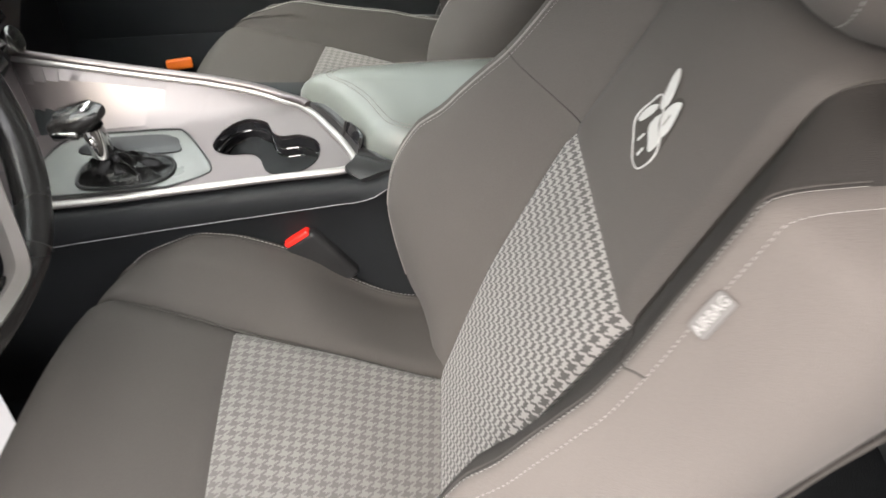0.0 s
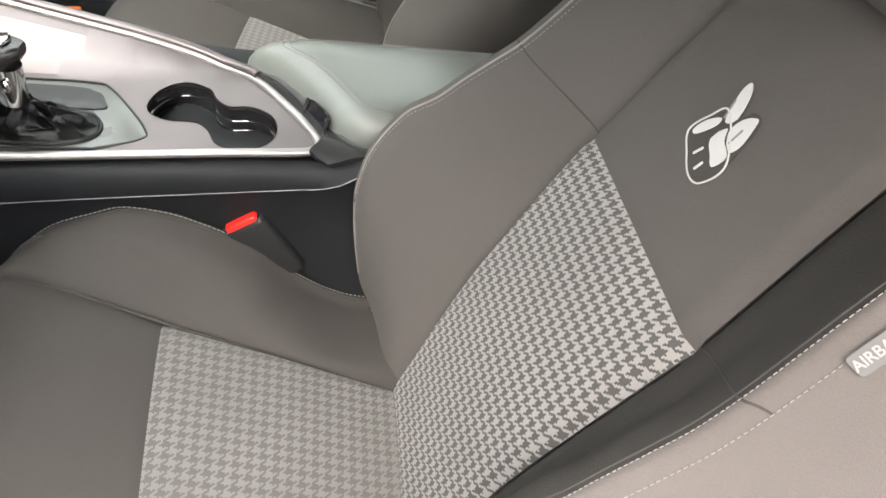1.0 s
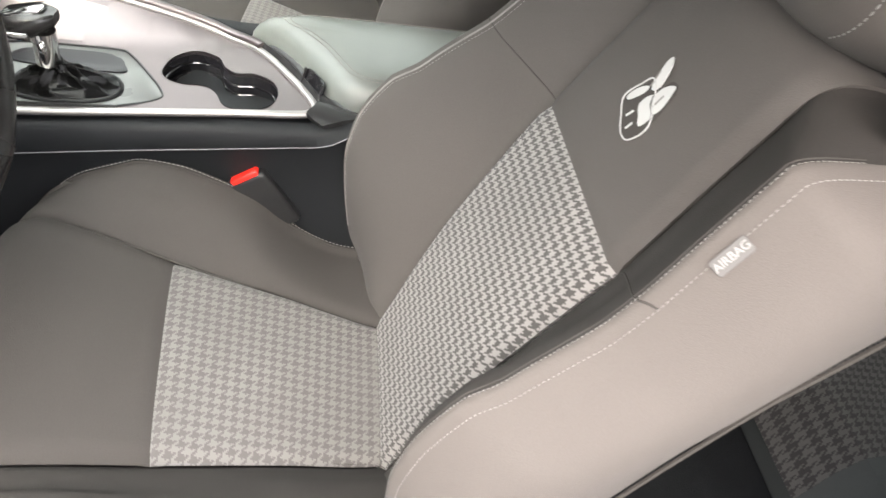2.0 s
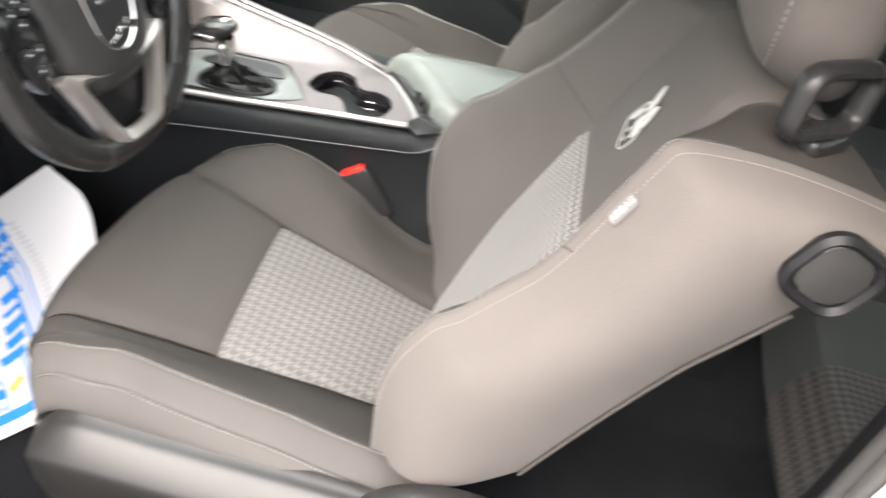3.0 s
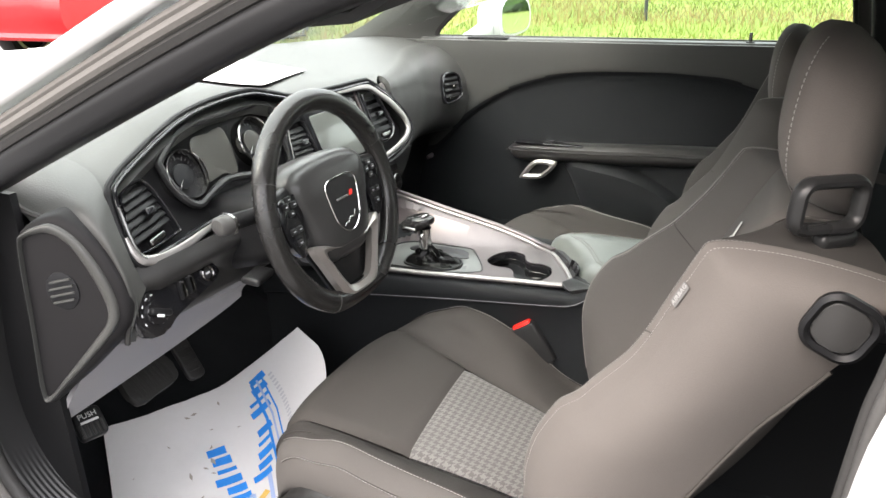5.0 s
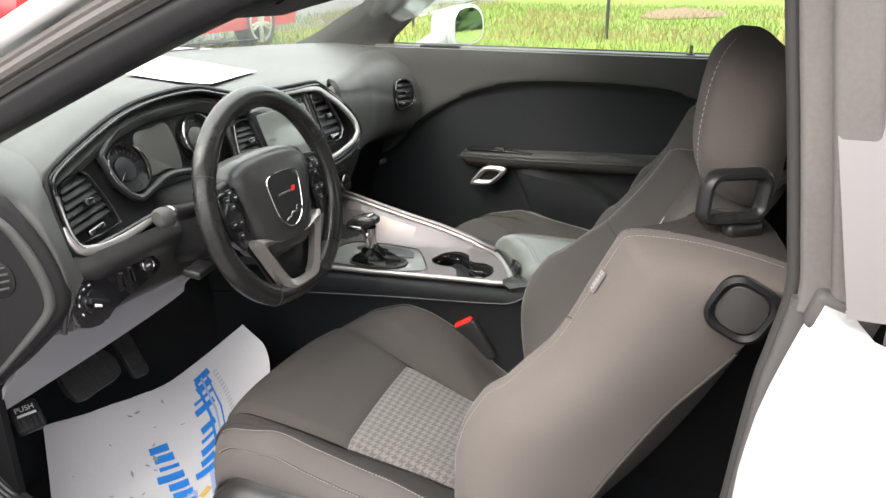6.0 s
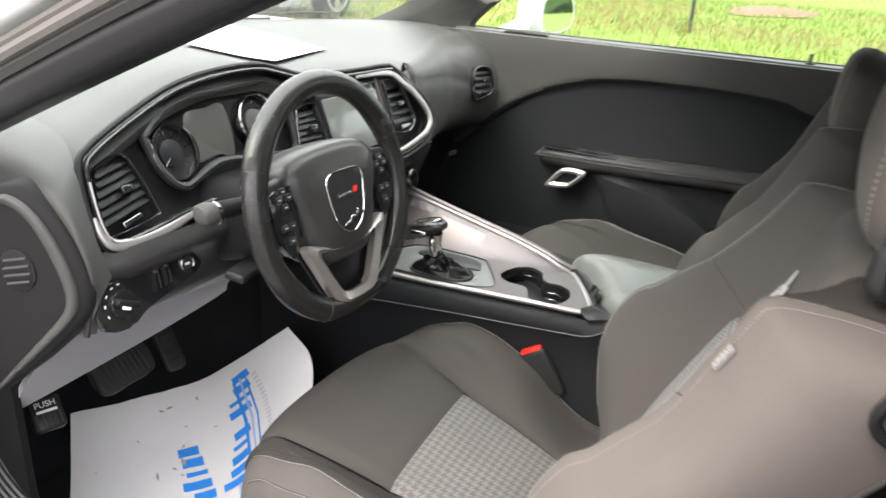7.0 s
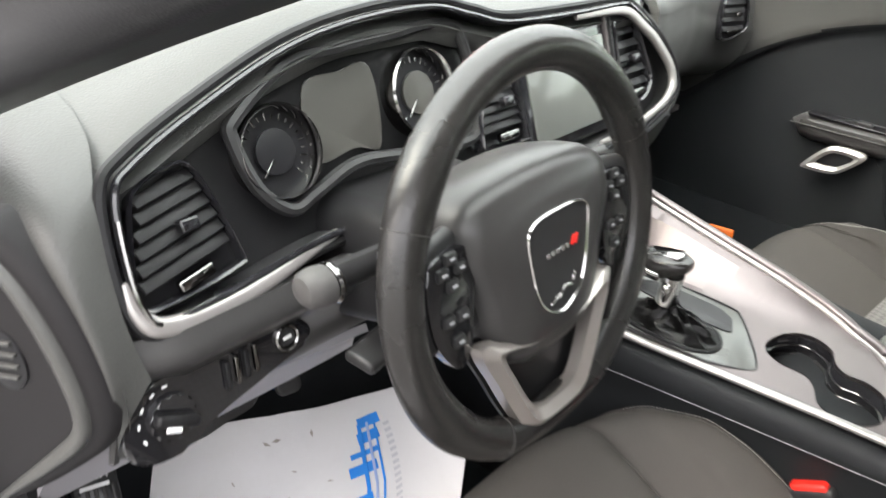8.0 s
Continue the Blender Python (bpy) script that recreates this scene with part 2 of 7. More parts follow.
def finish(name, me, mats, parent, label="", smooth=True, angle=38):
    for m in mats if isinstance(mats, (list, tuple)) else [mats]:
        me.materials.append(m)
    if smooth:
        for p in me.polygons:
            p.use_smooth = True
        me.set_sharp_from_angle(angle=radians(angle))
    return attach(new(name, me), parent, label)


def part(name, bm, mats, parent, label="", smooth=True, angle=38):
    bmesh.ops.recalc_face_normals(bm, faces=bm.faces)
    me = bpy.data.meshes.new(name)
    bm.to_mesh(me)
    bm.free()
    return finish(name, me, mats, parent, label, smooth, angle)


def pymesh(name, verts, faces, mats, parent, label="", smooth=True, angle=38, idx=None, uv=None):
    me = bpy.data.meshes.new(name)
    me.from_pydata([tuple(v) for v in verts], [], faces)
    if uv is not None:
        lay = me.uv_layers.new(name="UVMap")
        for lp in me.loops:
            lay.data[lp.index].uv = uv[lp.vertex_index]
    if idx is not None:
        me.polygons.foreach_set("material_index", idx)
    bm = bmesh.new()
    bm.from_mesh(me)
    bmesh.ops.recalc_face_normals(bm, faces=bm.faces)
    bm.to_mesh(me)
    bm.free()
    return finish(name, me, mats, parent, label, smooth, angle)


def tab(x, rows, soft=True):
    """A value read off a table of (x, value), along a smooth curve that keeps between its rows."""
    if x <= rows[0][0]:
        return rows[0][1]
    if x >= rows[-1][0]:
        return rows[-1][1]
    k = next(i for i in range(len(rows) - 1) if x <= rows[i + 1][0])

    def rise(i):
        return (rows[i + 1][1] - rows[i][1]) / (rows[i + 1][0] - rows[i][0])

    def slope(i):
        if i == 0 or i == len(rows) - 1:
            return rise(max(0, i - 1))
        a, b = rise(i - 1), rise(i)
        return 0.0 if a * b <= 0 else 2 * a * b / (a + b)

    (xa, va), (xb, vb) = rows[k], rows[k + 1]
    h = xb - xa
    t = (x - xa) / h
    if not soft:
        return va + (vb - va) * t
    return va * (1 + 2 * t) * (1 - t) ** 2 + slope(k) * h * t * (1 - t) ** 2 + vb * t * t * (3 - 2 * t) + slope(k + 1) * h * t * t * (t - 1)


def spline(pts, n, closed=False):
    """n points along a smooth curve through pts."""
    P = [np.array(p, float) for p in pts]
    k = len(P)
    out = []
    segs = k if closed else k - 1
    for i in range(n):
        t = i / n * segs if closed else i / (n - 1) * segs
        j = min(int(t), segs - 1)
        f = t - j
        if closed:
            a, b, c, d = P[(j - 1) % k], P[j % k], P[(j + 1) % k], P[(j + 2) % k]
        else:
            b, c = P[j], P[j + 1]
            a = P[j - 1] if j > 0 else 2 * b - c
            d = P[j + 2] if j + 2 < k else 2 * c - b
        out.append(0.5 * (2 * b + (c - a) * f + (2 * a - 5 * b + 4 * c - d) * f * f + (3 * b - a - 3 * c + d) * f ** 3))
    return out


def shell(grid, thick):
    """A closed solid from a grid of places, thickened away from its face."""
    G = np.array(grid, float)
    nu, nv = G.shape[:2]
    du, dv = np.gradient(G, axis=0), np.gradient(G, axis=1)
    N = np.cross(du, dv)
    N /= np.linalg.norm(N, axis=2, keepdims=True) + 1e-12
    B = G - N * thick
    V = np.concatenate([G.reshape(-1, 3), B.reshape(-1, 3)])
    o = nu * nv
    F = []
    for i in range(nu - 1):
        for j in range(nv - 1):
            a, b, c, d = i * nv + j, (i + 1) * nv + j, (i + 1) * nv + j + 1, i * nv + j + 1
            F.append((a, b, c, d))
            F.append((o + d, o + c, o + b, o + a))
    for i in range(nu - 1):
        F.append((i * nv, o + i * nv, o + (i + 1) * nv, (i + 1) * nv))
        e = nv - 1
        F.append((i * nv + e, (i + 1) * nv + e, o + (i + 1) * nv + e, o + i * nv + e))
    for j in range(nv - 1):
        F.append((j, j + 1, o + j + 1, o + j))
        e = (nu - 1) * nv
        F.append((e + j, o + e + j, o + e + j + 1, e + j + 1))
    return V, F


def loft(rings, cap=True, closed=True):
    """Verts and faces of a skin over rings of equal count."""
    n = len(rings[0])
    V = [p for r in rings for p in r]
    F = []
    for i in range(len(rings) - 1):
        for j in range(n if closed else n - 1):
            k = (j + 1) % n
            F.append((i * n + j, i * n + k, (i + 1) * n + k, (i + 1) * n + j))
    if cap:
        F.append(tuple(range(n)))
        F.append(tuple((len(rings) - 1) * n + j for j in range(n)))
    return V, F


def sweep(path, section, up=(0, 0, 1), closed=False, scale=None):
    """Rings of a section (pairs: to the side, upwards) carried along a path."""
    P = [np.array(p, float) for p in path]
    n = len(P)
    rings = []
    for i in range(n):
        a, b = (P[(i - 1) % n], P[(i + 1) % n]) if closed else (P[max(0, i - 1)], P[min(n - 1, i + 1)])
        d = b - a
        d /= np.linalg.norm(d) + 1e-12
        s = np.cross(d, np.array(up, float))
        s /= np.linalg.norm(s) + 1e-12
        w = np.cross(s, d)
        k = 1.0 if scale is None else scale(i / max(1, n - 1))
        rings.append([P[i] + s * x * k + w * y * k for x, y in section])
    if closed:
        rings.append(rings[0])
    return rings


def circle(r, n=10, ry=None):
    return [(r * math.cos(2 * math.pi * i / n), (ry or r) * math.sin(2 * math.pi * i / n)) for i in range(n)]


def rounded(w, h, r, n=5):
    """A rectangle with rounded corners, centred."""
    r = min(r, w / 2 - 1e-5, h / 2 - 1e-5)
    out = []
    for cx, cy, a in ((w / 2 - r, h / 2 - r, 0), (-w / 2 + r, h / 2 - r, 90), (-w / 2 + r, -h / 2 + r, 180), (w / 2 - r, -h / 2 + r, 270)):
        for i in range(n + 1):
            t = radians(a + 90 * i / n)
            out.append((cx + r * math.cos(t), cy + r * math.sin(t)))
    return out


def tube(name, path, r, mat, parent, label="", up=(0, 0, 1), closed=False, n=10, ry=None):
    V, F = loft(sweep(path, circle(r, n, ry), up, closed), cap=not closed)
    return pymesh(name, V, F, mat, parent, label)


def slab(outline, depth, m, bev=0.002, seg=2):
    """A plate with bevelled rims: an outline in its own x and y, depth along its z, laid by the pose m."""
    bm = bmesh.new()
    top = [bm.verts.new((x, y, depth)) for x, y in outline]
    low = [bm.verts.new((x, y, 0)) for x, y in outline]
    bm.faces.new(top)
    bm.faces.new(low[::-1])
    k = len(top)
    for i in range(k):
        bm.faces.new((low[i], low[(i + 1) % k], top[(i + 1) % k], top[i]))
    if bev:
        ed = [e for e in bm.edges if abs(e.verts[0].co.z - e.verts[1].co.z) < 1e-9]
        bmesh.ops.bevel(bm, geom=ed, offset=bev, segments=seg, profile=0.5, affect="EDGES", clamp_overlap=True)
    bm.transform(m)
    return bm


def block(size, m, bev=0.004, seg=3):
    bm = bmesh.new()
    bmesh.ops.create_cube(bm, size=1)
    bmesh.ops.scale(bm, vec=size, verts=bm.verts)
    bmesh.ops.bevel(bm, geom=list(bm.edges), offset=min(bev, min(size) * 0.45), segments=seg, profile=0.5, affect="EDGES")
    bm.transform(m)
    return bm


def ring_plate(outer, inner, depth, m, crown=0.0):
    """A frame between two outlines of equal count."""
    k = len(outer)
    V = [(*p, 0) for p in outer] + [(*p, depth) for p in outer]
    mid = [((a[0] + b[0]) / 2, (a[1] + b[1]) / 2) for a, b in zip(outer, inner)]
    V += [(*p, depth + crown) for p in mid] + [(*p, depth) for p in inner] + [(*p, 0) for p in inner]
    F = []
    for r in range(5):
        s = (r + 1) % 5
        for i in range(k):
            j = (i + 1) % k
            F.append((r * k + i, r * k + j, s * k + j, s * k + i))
    return [m @ Vector(v) for v in V], F


def facing(origin, xdir, normal):
    """A pose whose x runs along xdir and whose z is the normal."""
    z = Vector(normal).normalized()
    x = Vector(xdir)
    x = (x - z * x.dot(z)).normalized()
    y = z.cross(x)
    m = Matrix((x, y, z)).transposed().to_4x4()
    m.translation = origin
    return m


def stitch(name, pts, normals, parent, mat, pitch=0.0062, length=0.0042, r=0.0007, lift=0.0006):
    """A seam's stitches, each a small bead of thread along the line."""
    P = [np.array(p, float) for p in pts]
    d = [0.0]
    for a, b in zip(P, P[1:]):
        d.append(d[-1] + np.linalg.norm(b - a))

    def at(s):
        for i in range(len(P) - 1):
            if s <= d[i + 1] or i == len(P) - 2:
                f = (s - d[i]) / max(1e-9, d[i + 1] - d[i])
                nn = np.array(normals[i], float) * (1 - f) + np.array(normals[i + 1], float) * f
                return P[i] + (P[i + 1] - P[i]) * f, nn / (np.linalg.norm(nn) + 1e-12)
    V, F = [], []
    s = pitch / 2
    while s + length < d[-1]:
        a, na = at(s)
        b, nb = at(s + length)
        t = (b - a) / (np.linalg.norm(b - a) + 1e-12)
        side = np.cross(t, na)
        side /= np.linalg.norm(side) + 1e-12
        for k, (q, nn) in enumerate(((a, na), (0.5 * (a + b), (na + nb) / 2), (b, nb))):
            w = r * (1.0 if k == 1 else 0.55)
            up = nn * (lift + (0.5 * r if k == 1 else -0.3 * r))
            V += [q + side * w + up, q + nn * r + up, q - side * w + up, q - nn * r + up]
        o = len(V) - 12
        for k in (0, 4):
            for j in range(4):
                F.append((o + k + j, o + k + (j + 1) % 4, o + k + 4 + (j + 1) % 4, o + k + 4 + j))
        F += [(o, o + 1, o + 2, o + 3), (o + 8, o + 9, o + 10, o + 11)]
        s += pitch
    return pymesh(name, V, F, mat, parent, smooth=True)


def lines(us, n):
    return [us[0] + (us[1] - us[0]) * i / (n - 1) for i in range(n)]


# ---------------------------------------------------------------- front seats
BITE, ALONG, OUT = np.array([0.15, 0.45]), np.array([-0.439, 0.899]), np.array([0.899, 0.439])


def recline(y, z, degrees):
    """Set where the backrest meets the cushion and how far it leans."""
    global BITE, ALONG, OUT
    c, t = math.cos(radians(degrees)), math.sin(radians(degrees))
    BITE, ALONG, OUT = np.array([y, z]), np.array([-t, c]), np.array([c, t])


def seat_z(y):
    return tab(y, [(0.12, 0.456), (0.16, 0.461), (0.25, 0.486), (0.37, 0.515), (0.44, 0.534), (0.50, 0.547), (0.54, 0.552), (0.60, 0.548)])


def ridge_z(y, door_side):
    """The bolsters' crest: the one by the door runs level, the one by the console falls to the buckle."""
    if door_side:
        return tab(y, [(0.12, 0.510), (0.15, 0.516), (0.2, 0.526), (0.25, 0.539), (0.3, 0.547), (0.38, 0.560), (0.45, 0.570), (0.51, 0.569), (0.55, 0.562), (0.60, 0.552)])
    return tab(y, [(0.12, 0.466), (0.19, 0.472), (0.22, 0.482), (0.27, 0.514), (0.30, 0.541), (0.348, 0.566), (0.404, 0.583), (0.455, 0.588), (0.508, 0.580), (0.53, 0.573), (0.56, 0.560), (0.60, 0.546)])


def seam_u(y):
    return 0.095 + (y - 0.16) * 0.16


def front_turn(v, y0=0.1, y1=0.53, r=0.058, low=0.022):
    """Along the cushion: back to front, then over the rounded nose and down. Gives y and the drop."""
    if v < 0.72:
        return y0 + (y1 - y0) * v / 0.72, 0.0
    if v < 0.9:
        a = (v - 0.72) / 0.18 * math.pi / 2
        return y1 + r * math.sin(a), r * (1 - math.cos(a))
    return y1 + r - 0.012 * (v - 0.9) / 0.1, r + low * (v - 0.9) / 0.1


def cushion_point(u, v):
    """A place on the cushion's middle: u across in metres, v along."""
    y, drop = front_turn(v)
    a = seam_u(min(y, 0.575))
    dish = 0.006 * (1 - (u / a) ** 2)
    edge = 0.007 * max(0.0, (abs(u) - (a - 0.012)) / 0.012) ** 2
    return u, y - 0.066 * nose(v) * (abs(u) / 0.25) ** 3, seat_z(min(y, 0.575)) + 0.004 + 0.5 * dish - edge - drop


def nose(v):
    t = min(1.0, max(0.0, (v - 0.35) / 0.4))
    return t * t * (3 - 2 * t)


def cushion_bolster_point(w, v, side, low=0.45, door_side=True):
    """w: 0 at the inner seam, about 0.45 at the crest, 1 at the lower outer rim."""
    y, drop = front_turn(v)
    yy = min(y, 0.575)
    a, z0, zr = seam_u(yy), seat_z(yy), ridge_z(yy, door_side)
    pinch = 1 - 0.10 * max(0.0, (v - 0.6) / 0.4) ** 2
    low = min(low, zr - 0.035)
    fall = zr - low
    if door_side:
        curve = [(a, z0 - 0.006), (a + 0.012, z0 + 0.004), (a + 0.036, z0 + 0.45 * (zr - z0)), (0.180, zr - 0.009), (0.203, zr), (0.222, zr - 0.004), (0.239, zr - 0.013), (0.250, zr - 0.38 * fall - 0.008), (0.250, zr - 0.75 * fall), (0.240, low)]
    else:
        h = zr - z0
        curve = [(a, z0 - 0.006), (a + 0.012, z0 + 0.003 + 0.10 * h), (a + 0.034, z0 + 0.003 + 0.46 * h), (max(0.180, a + 0.046), z0 + 0.80 * h), (0.203, zr - 0.003), (0.215, zr), (0.227, zr - 0.006), (0.238, zr - 0.3 * fall), (0.240, zr - 0.7 * fall), (0.232, low)]
    u, z = spline(curve, 37)[int(round(w * 36))]
    f = min(1.0, max(0.0, (yy - 0.45) / 0.11))
    if z > z0:
        z = z0 + (z - z0) * (1 - (0.85 if door_side else 0.3) * f * f * (3 - 2 * f))
    return side * u * pinch, y - 0.066 * nose(v) * (u / 0.25) ** 3, max(z - drop, 0.44)


def crest_d(s):
    return tab(s, [(0.0, 0.01), (0.05, 0.035), (0.105, 0.062), (0.15, 0.082), (0.2, 0.090), (0.245, 0.087), (0.275, 0.074), (0.30, 0.068), (0.33, 0.060), (0.36, 0.053), (0.395, 0.051), (0.455, 0.052), (0.50, 0.052), (0.53, 0.042), (0.58, 0.012)])


def back_seam(s):
    return tab(s, [(0.0, 0.098), (0.336, 0.121), (0.58, 0.108)], soft=False)


def back_place(u, s, d):
    p = BITE + ALONG * s + OUT * d
    return np.array([u, p[0], p[1]])


def top_turn(v, s0, s1=0.522, r=0.04):
    if v < 0.82:
        return s0 + (s1 - s0) * v / 0.82, 0.0
    a = (v - 0.82) / 0.18 * math.pi / 2
    return s1 + r * math.sin(a), r * 1.6 * (1 - math.cos(a))


def pad_d(s):
    """How far the middle of the backrest stands out."""
    return tab(s, [(-0.03, 0.0), (0.05, 0.007), (0.12, 0.014), (0.2, 0.018), (0.3, 0.016), (0.36, 0.013), (0.45, 0.010), (0.56, 0.003)])


def back_point(u, v):
    s, drop = top_turn(v, -0.03)
    a = back_seam(s)
    edge = 0.007 * max(0.0, (abs(u) - (a - 0.012)) / 0.012) ** 2
    lumbar = pad_d(s)
    return back_place(u, s, 0.004 + lumbar - edge - drop - 0.02 * (1 - min(1, (s + 0.03) / 0.06)) ** 2)


def fullness(s):
    """How far the inner bolster stands further out than the door-side one."""
    return tab(s, [(-0.02, 0.012), (0.05, 0.034), (0.12, 0.044), (0.2, 0.046), (0.3, 0.036), (0.38, 0.022), (0.45, 0.008), (0.56, 0.0)])


def back_rear(s):
    return tab(s, [(0.14, -0.070), (0.25, -0.072), (0.36, -0.078), (0.42, -0.088), (0.47, -0.096), (0.51, -0.102), (0.58, -0.098)])


def bolster_roll(w, v, full):
    """From the inner seam over the crest to the flank's seam (w up to 0.55): across, along and out."""
    s0 = tab(w, [(0.0, -0.02), (0.35, 0.03), (0.55, 0.09)])
    q = min(1.0, w / 0.35)
    s1 = 0.522 - 0.020 * q
    if v < 0.82:
        s, drop = s0 + (s1 - s0) * v / 0.82, 0.0
    else:
        a = (v - 0.82) / 0.18 * math.pi / 2
        s = s1 + (0.04 - 0.008 * q) * math.sin(a) + 0.028 * q * (1 - math.cos(a))
        drop = (0.064 + 0.086 * q) * (1 - math.cos(a))
    a, c = back_seam(s), crest_d(s) + full * fullness(s)
    if s > 0.47:
        c = max(c, 0.045)
    lumbar = pad_d(s)
    k = full * 0.014
    curve = [(a, lumbar - 0.006), (a + 0.012, lumbar + 0.002), (a + 0.034, lumbar + 0.35 * (c - lumbar)), (0.172 + k, c - 0.012), (0.194 + k, c), (0.205 + k, c - 0.003), (0.226 + k, c - 0.022)]
    u, d = spline(curve, 23)[int(round(w * 40))]
    return u * (1 - 0.08 * max(0.0, (s - 0.5) / 0.085)), s, d - drop


def back_bolster_point(w, v, side, full=0.0):
    if w <= 0.55:
        u, s, d = bolster_roll(w, v, full)
    else:
        q = (w - 0.55) / 0.45
        u0, s0, d0 = bolster_roll(0.55, v, full)
        s1 = 0.158 + 0.382 * v
        s = s0 * (1 - q) + s1 * q
        d = d0 * (1 - q) + (back_rear(s1) - 0.012) * q
        u = u0 * (1 - q) + 0.212 * q + 0.030 * (1 - 0.6 * v ** 8) * math.sin(math.pi * q ** 0.75)
    return back_place(side * u, s, d)


def shell_strip(nu, nv, cols, total):
    """Material slots of a shell's faces: the first columns take the second, shaded tone."""
    idx = []
    for i in range(nu - 1):
        for j in range(nv - 1):
            idx += [1 if j < cols else 0] * 2
    return idx + [0] * (total - len(idx))


def shifted(P, cx):
    return np.array(P, float) + np.array([cx, 0, 0])


def front_seat(name, cx, out, label):
    """A sport seat at cx; out: the side of its door (-1 or 1)."""
    seat = thing(name, (cx, 0.25, 0.28), label, "car seat", "front seats")
    # cushion: plain nose, checked middle, two bolsters
    v_mid = 0.72 * (0.374 - 0.1) / 0.43
    for nm, v0, v1, mat, lab, nv in (("cushion_insert", 0.0, v_mid, check_seat, "black and pale grey broken-check cloth insert", 22), ("cushion_nose", v_mid, 1.0, fabric_dark, "plain cloth cushion nose, shade put into its dark tone", 40)):
        grid, uv = [], []
        for v in lines((v0, v1), nv):
            y = front_turn(v)[0]
            a = seam_u(min(y, 0.575))
            pinch = 1 - 0.10 * max(0.0, (v - 0.6) / 0.4) ** 2
            row = []
            for k in lines((-1, 1), 25):
                p = cushion_point(k * a, v)
                fall = 0.0025 * max(0, 1 - abs(v - v_mid) / 0.012)
                skew = 0.085 * -out * p[0] * max(0.0, 1 - abs(v - v_mid) / 0.3)
                row.append(shifted((p[0] * pinch, p[1] + skew, p[2] - fall), cx))
                uv.append((p[0], p[1]))
            grid.append(row)
        V, F = shell(np.array(grid), -0.03)
        pymesh(nm, V, F, mat, seat, lab, uv=uv + uv)
    for side in (-1, 1):
        by_door = side == out
        low = 0.492 if by_door else 0.40

        def bolster(w, v):
            return shifted(cushion_bolster_point(w, v, side, low, by_door), cx)

        grid = [[bolster(w, v) for w in lines((0, 1), 37)] for v in lines((0, 1), 48)]
        V, F = shell(np.array(grid), -0.004 * side)
        # door side: columns up to the crest darker, shade beside the insert painted in
        pymesh("cushion_bolster", V, F, [fabric_mid, fabric_shade if by_door else fabric_dark], seat, idx=shell_strip(48, 37, 16 if by_door else 36, len(F)))
        for w in (16 / 36, 24 / 36) if by_door else (20 / 36,):
            pts = [bolster(w, v) for v in lines((0.06, 0.80), 60)]
            tube("piping", pts, 0.0013, fabric_dark, seat, n=6)
            stitch("stitching", [p + np.array([side * 0.002, 0, 0.0008]) for p in pts], [(side * (0.5 if by_door else -0.3), 0, 0.85)] * 60, seat, thread, 0.0050, 0.0035, 0.00055, 0.001 if by_door else 0.0022)
        pts = [bolster(0.0, v) + np.array([side * -0.003, 0, 0.0035]) for v in lines((0.03, 0.8), 40)]
        tube("piping", pts, 0.0016, fabric_dark, seat, n=6)
    # backrest
    v_top = 0.82 * (0.350 + 0.03) / 0.552
    for nm, v0, v1, mat, lab, nv in (("backrest_insert", 0.0, v_top, check, "black and pale grey broken-check cloth insert", 30), ("backrest_upper", v_top, 1.0, fabric_mid, "plain dark cloth upper panel", 30)):
        grid, uv = [], []
        for v in lines((v0, v1), nv):
            s = top_turn(v, -0.03)[0]
            a = back_seam(s)
            row = []
            for k in lines((-1, 1), 25):
                fall = 0.003 * max(0, 1 - abs(v - v_top) / 0.012)
                p = back_point(k * a, v) - np.array([0, *(OUT * fall)])
                row.append(shifted(p, cx))
                uv.append((k * a, s))
            grid.append(row)
        V, F = shell(np.array(grid), 0.04)
        pymesh(nm, V, F, mat, seat, lab, uv=uv + uv)
    for side in (-1, 1):
        full = 0.0 if side == out else 1.0 if out < 0 else 0.3
        grid = [[shifted(back_bolster_point(w, v, side, full), cx) for w in lines((0, 1), 41)] for v in lines((0, 1), 48)]
        V, F = shell(np.array(grid), 0.014 * side)
        strip = 15 if side == out else 0
        # door-side flank lighter than the inner bolster: side light put into the tone
        pymesh("backrest_bolster", V, F, [fabric if side == out else fabric_mid, fabric_shade], seat, idx=shell_strip(48, 41, strip, len(F)))
        if side == out:
            pts = [shifted(back_bolster_point(15 / 40, v, side, full), cx) for v in lines((0.05, 0.9), 80)]
            stitch("stitching", pts, [(side * 0.2, 0.8, 0.5)] * 80, seat, thread, 0.0037, 0.0026, 0.00028, 0.0006)
        pts = [shifted(back_bolster_point(14 / 40, v, side, full), cx) for v in lines((0.03, 0.9), 60)]
        tube("piping", pts, 0.0007 if side == out else 0.0012, fabric_dark if side == out else thread_dark, seat, n=6)
        pts = [shifted(back_bolster_point((19 if side == out else 13) / 40, v, side, full), cx) for v in lines((0.10, 0.99), 80)]
        stitch("stitching", pts, [(side * (0.5 if side == out else -0.5), 0.75, 0.4)] * 80, seat, thread, 0.0040, 0.0026, 0.00026, 0.0006)
        rim = [shifted(back_bolster_point(1.0, v, side, full), cx) + np.array([side * 0.004, 0, 0]) for v in lines((0.0, 0.80), 40)]
        tube("piping", rim, 0.0020, fabric_dark, seat, n=6)
        # cross seam of the bolster
        pts = []
        for i in range(0, 20):
            w = i / 40
            s0 = tab(w, [(0.0, -0.02), (0.35, 0.03), (0.55, 0.09)])
            s1 = 0.522 - 0.020 * min(1.0, w / 0.35)
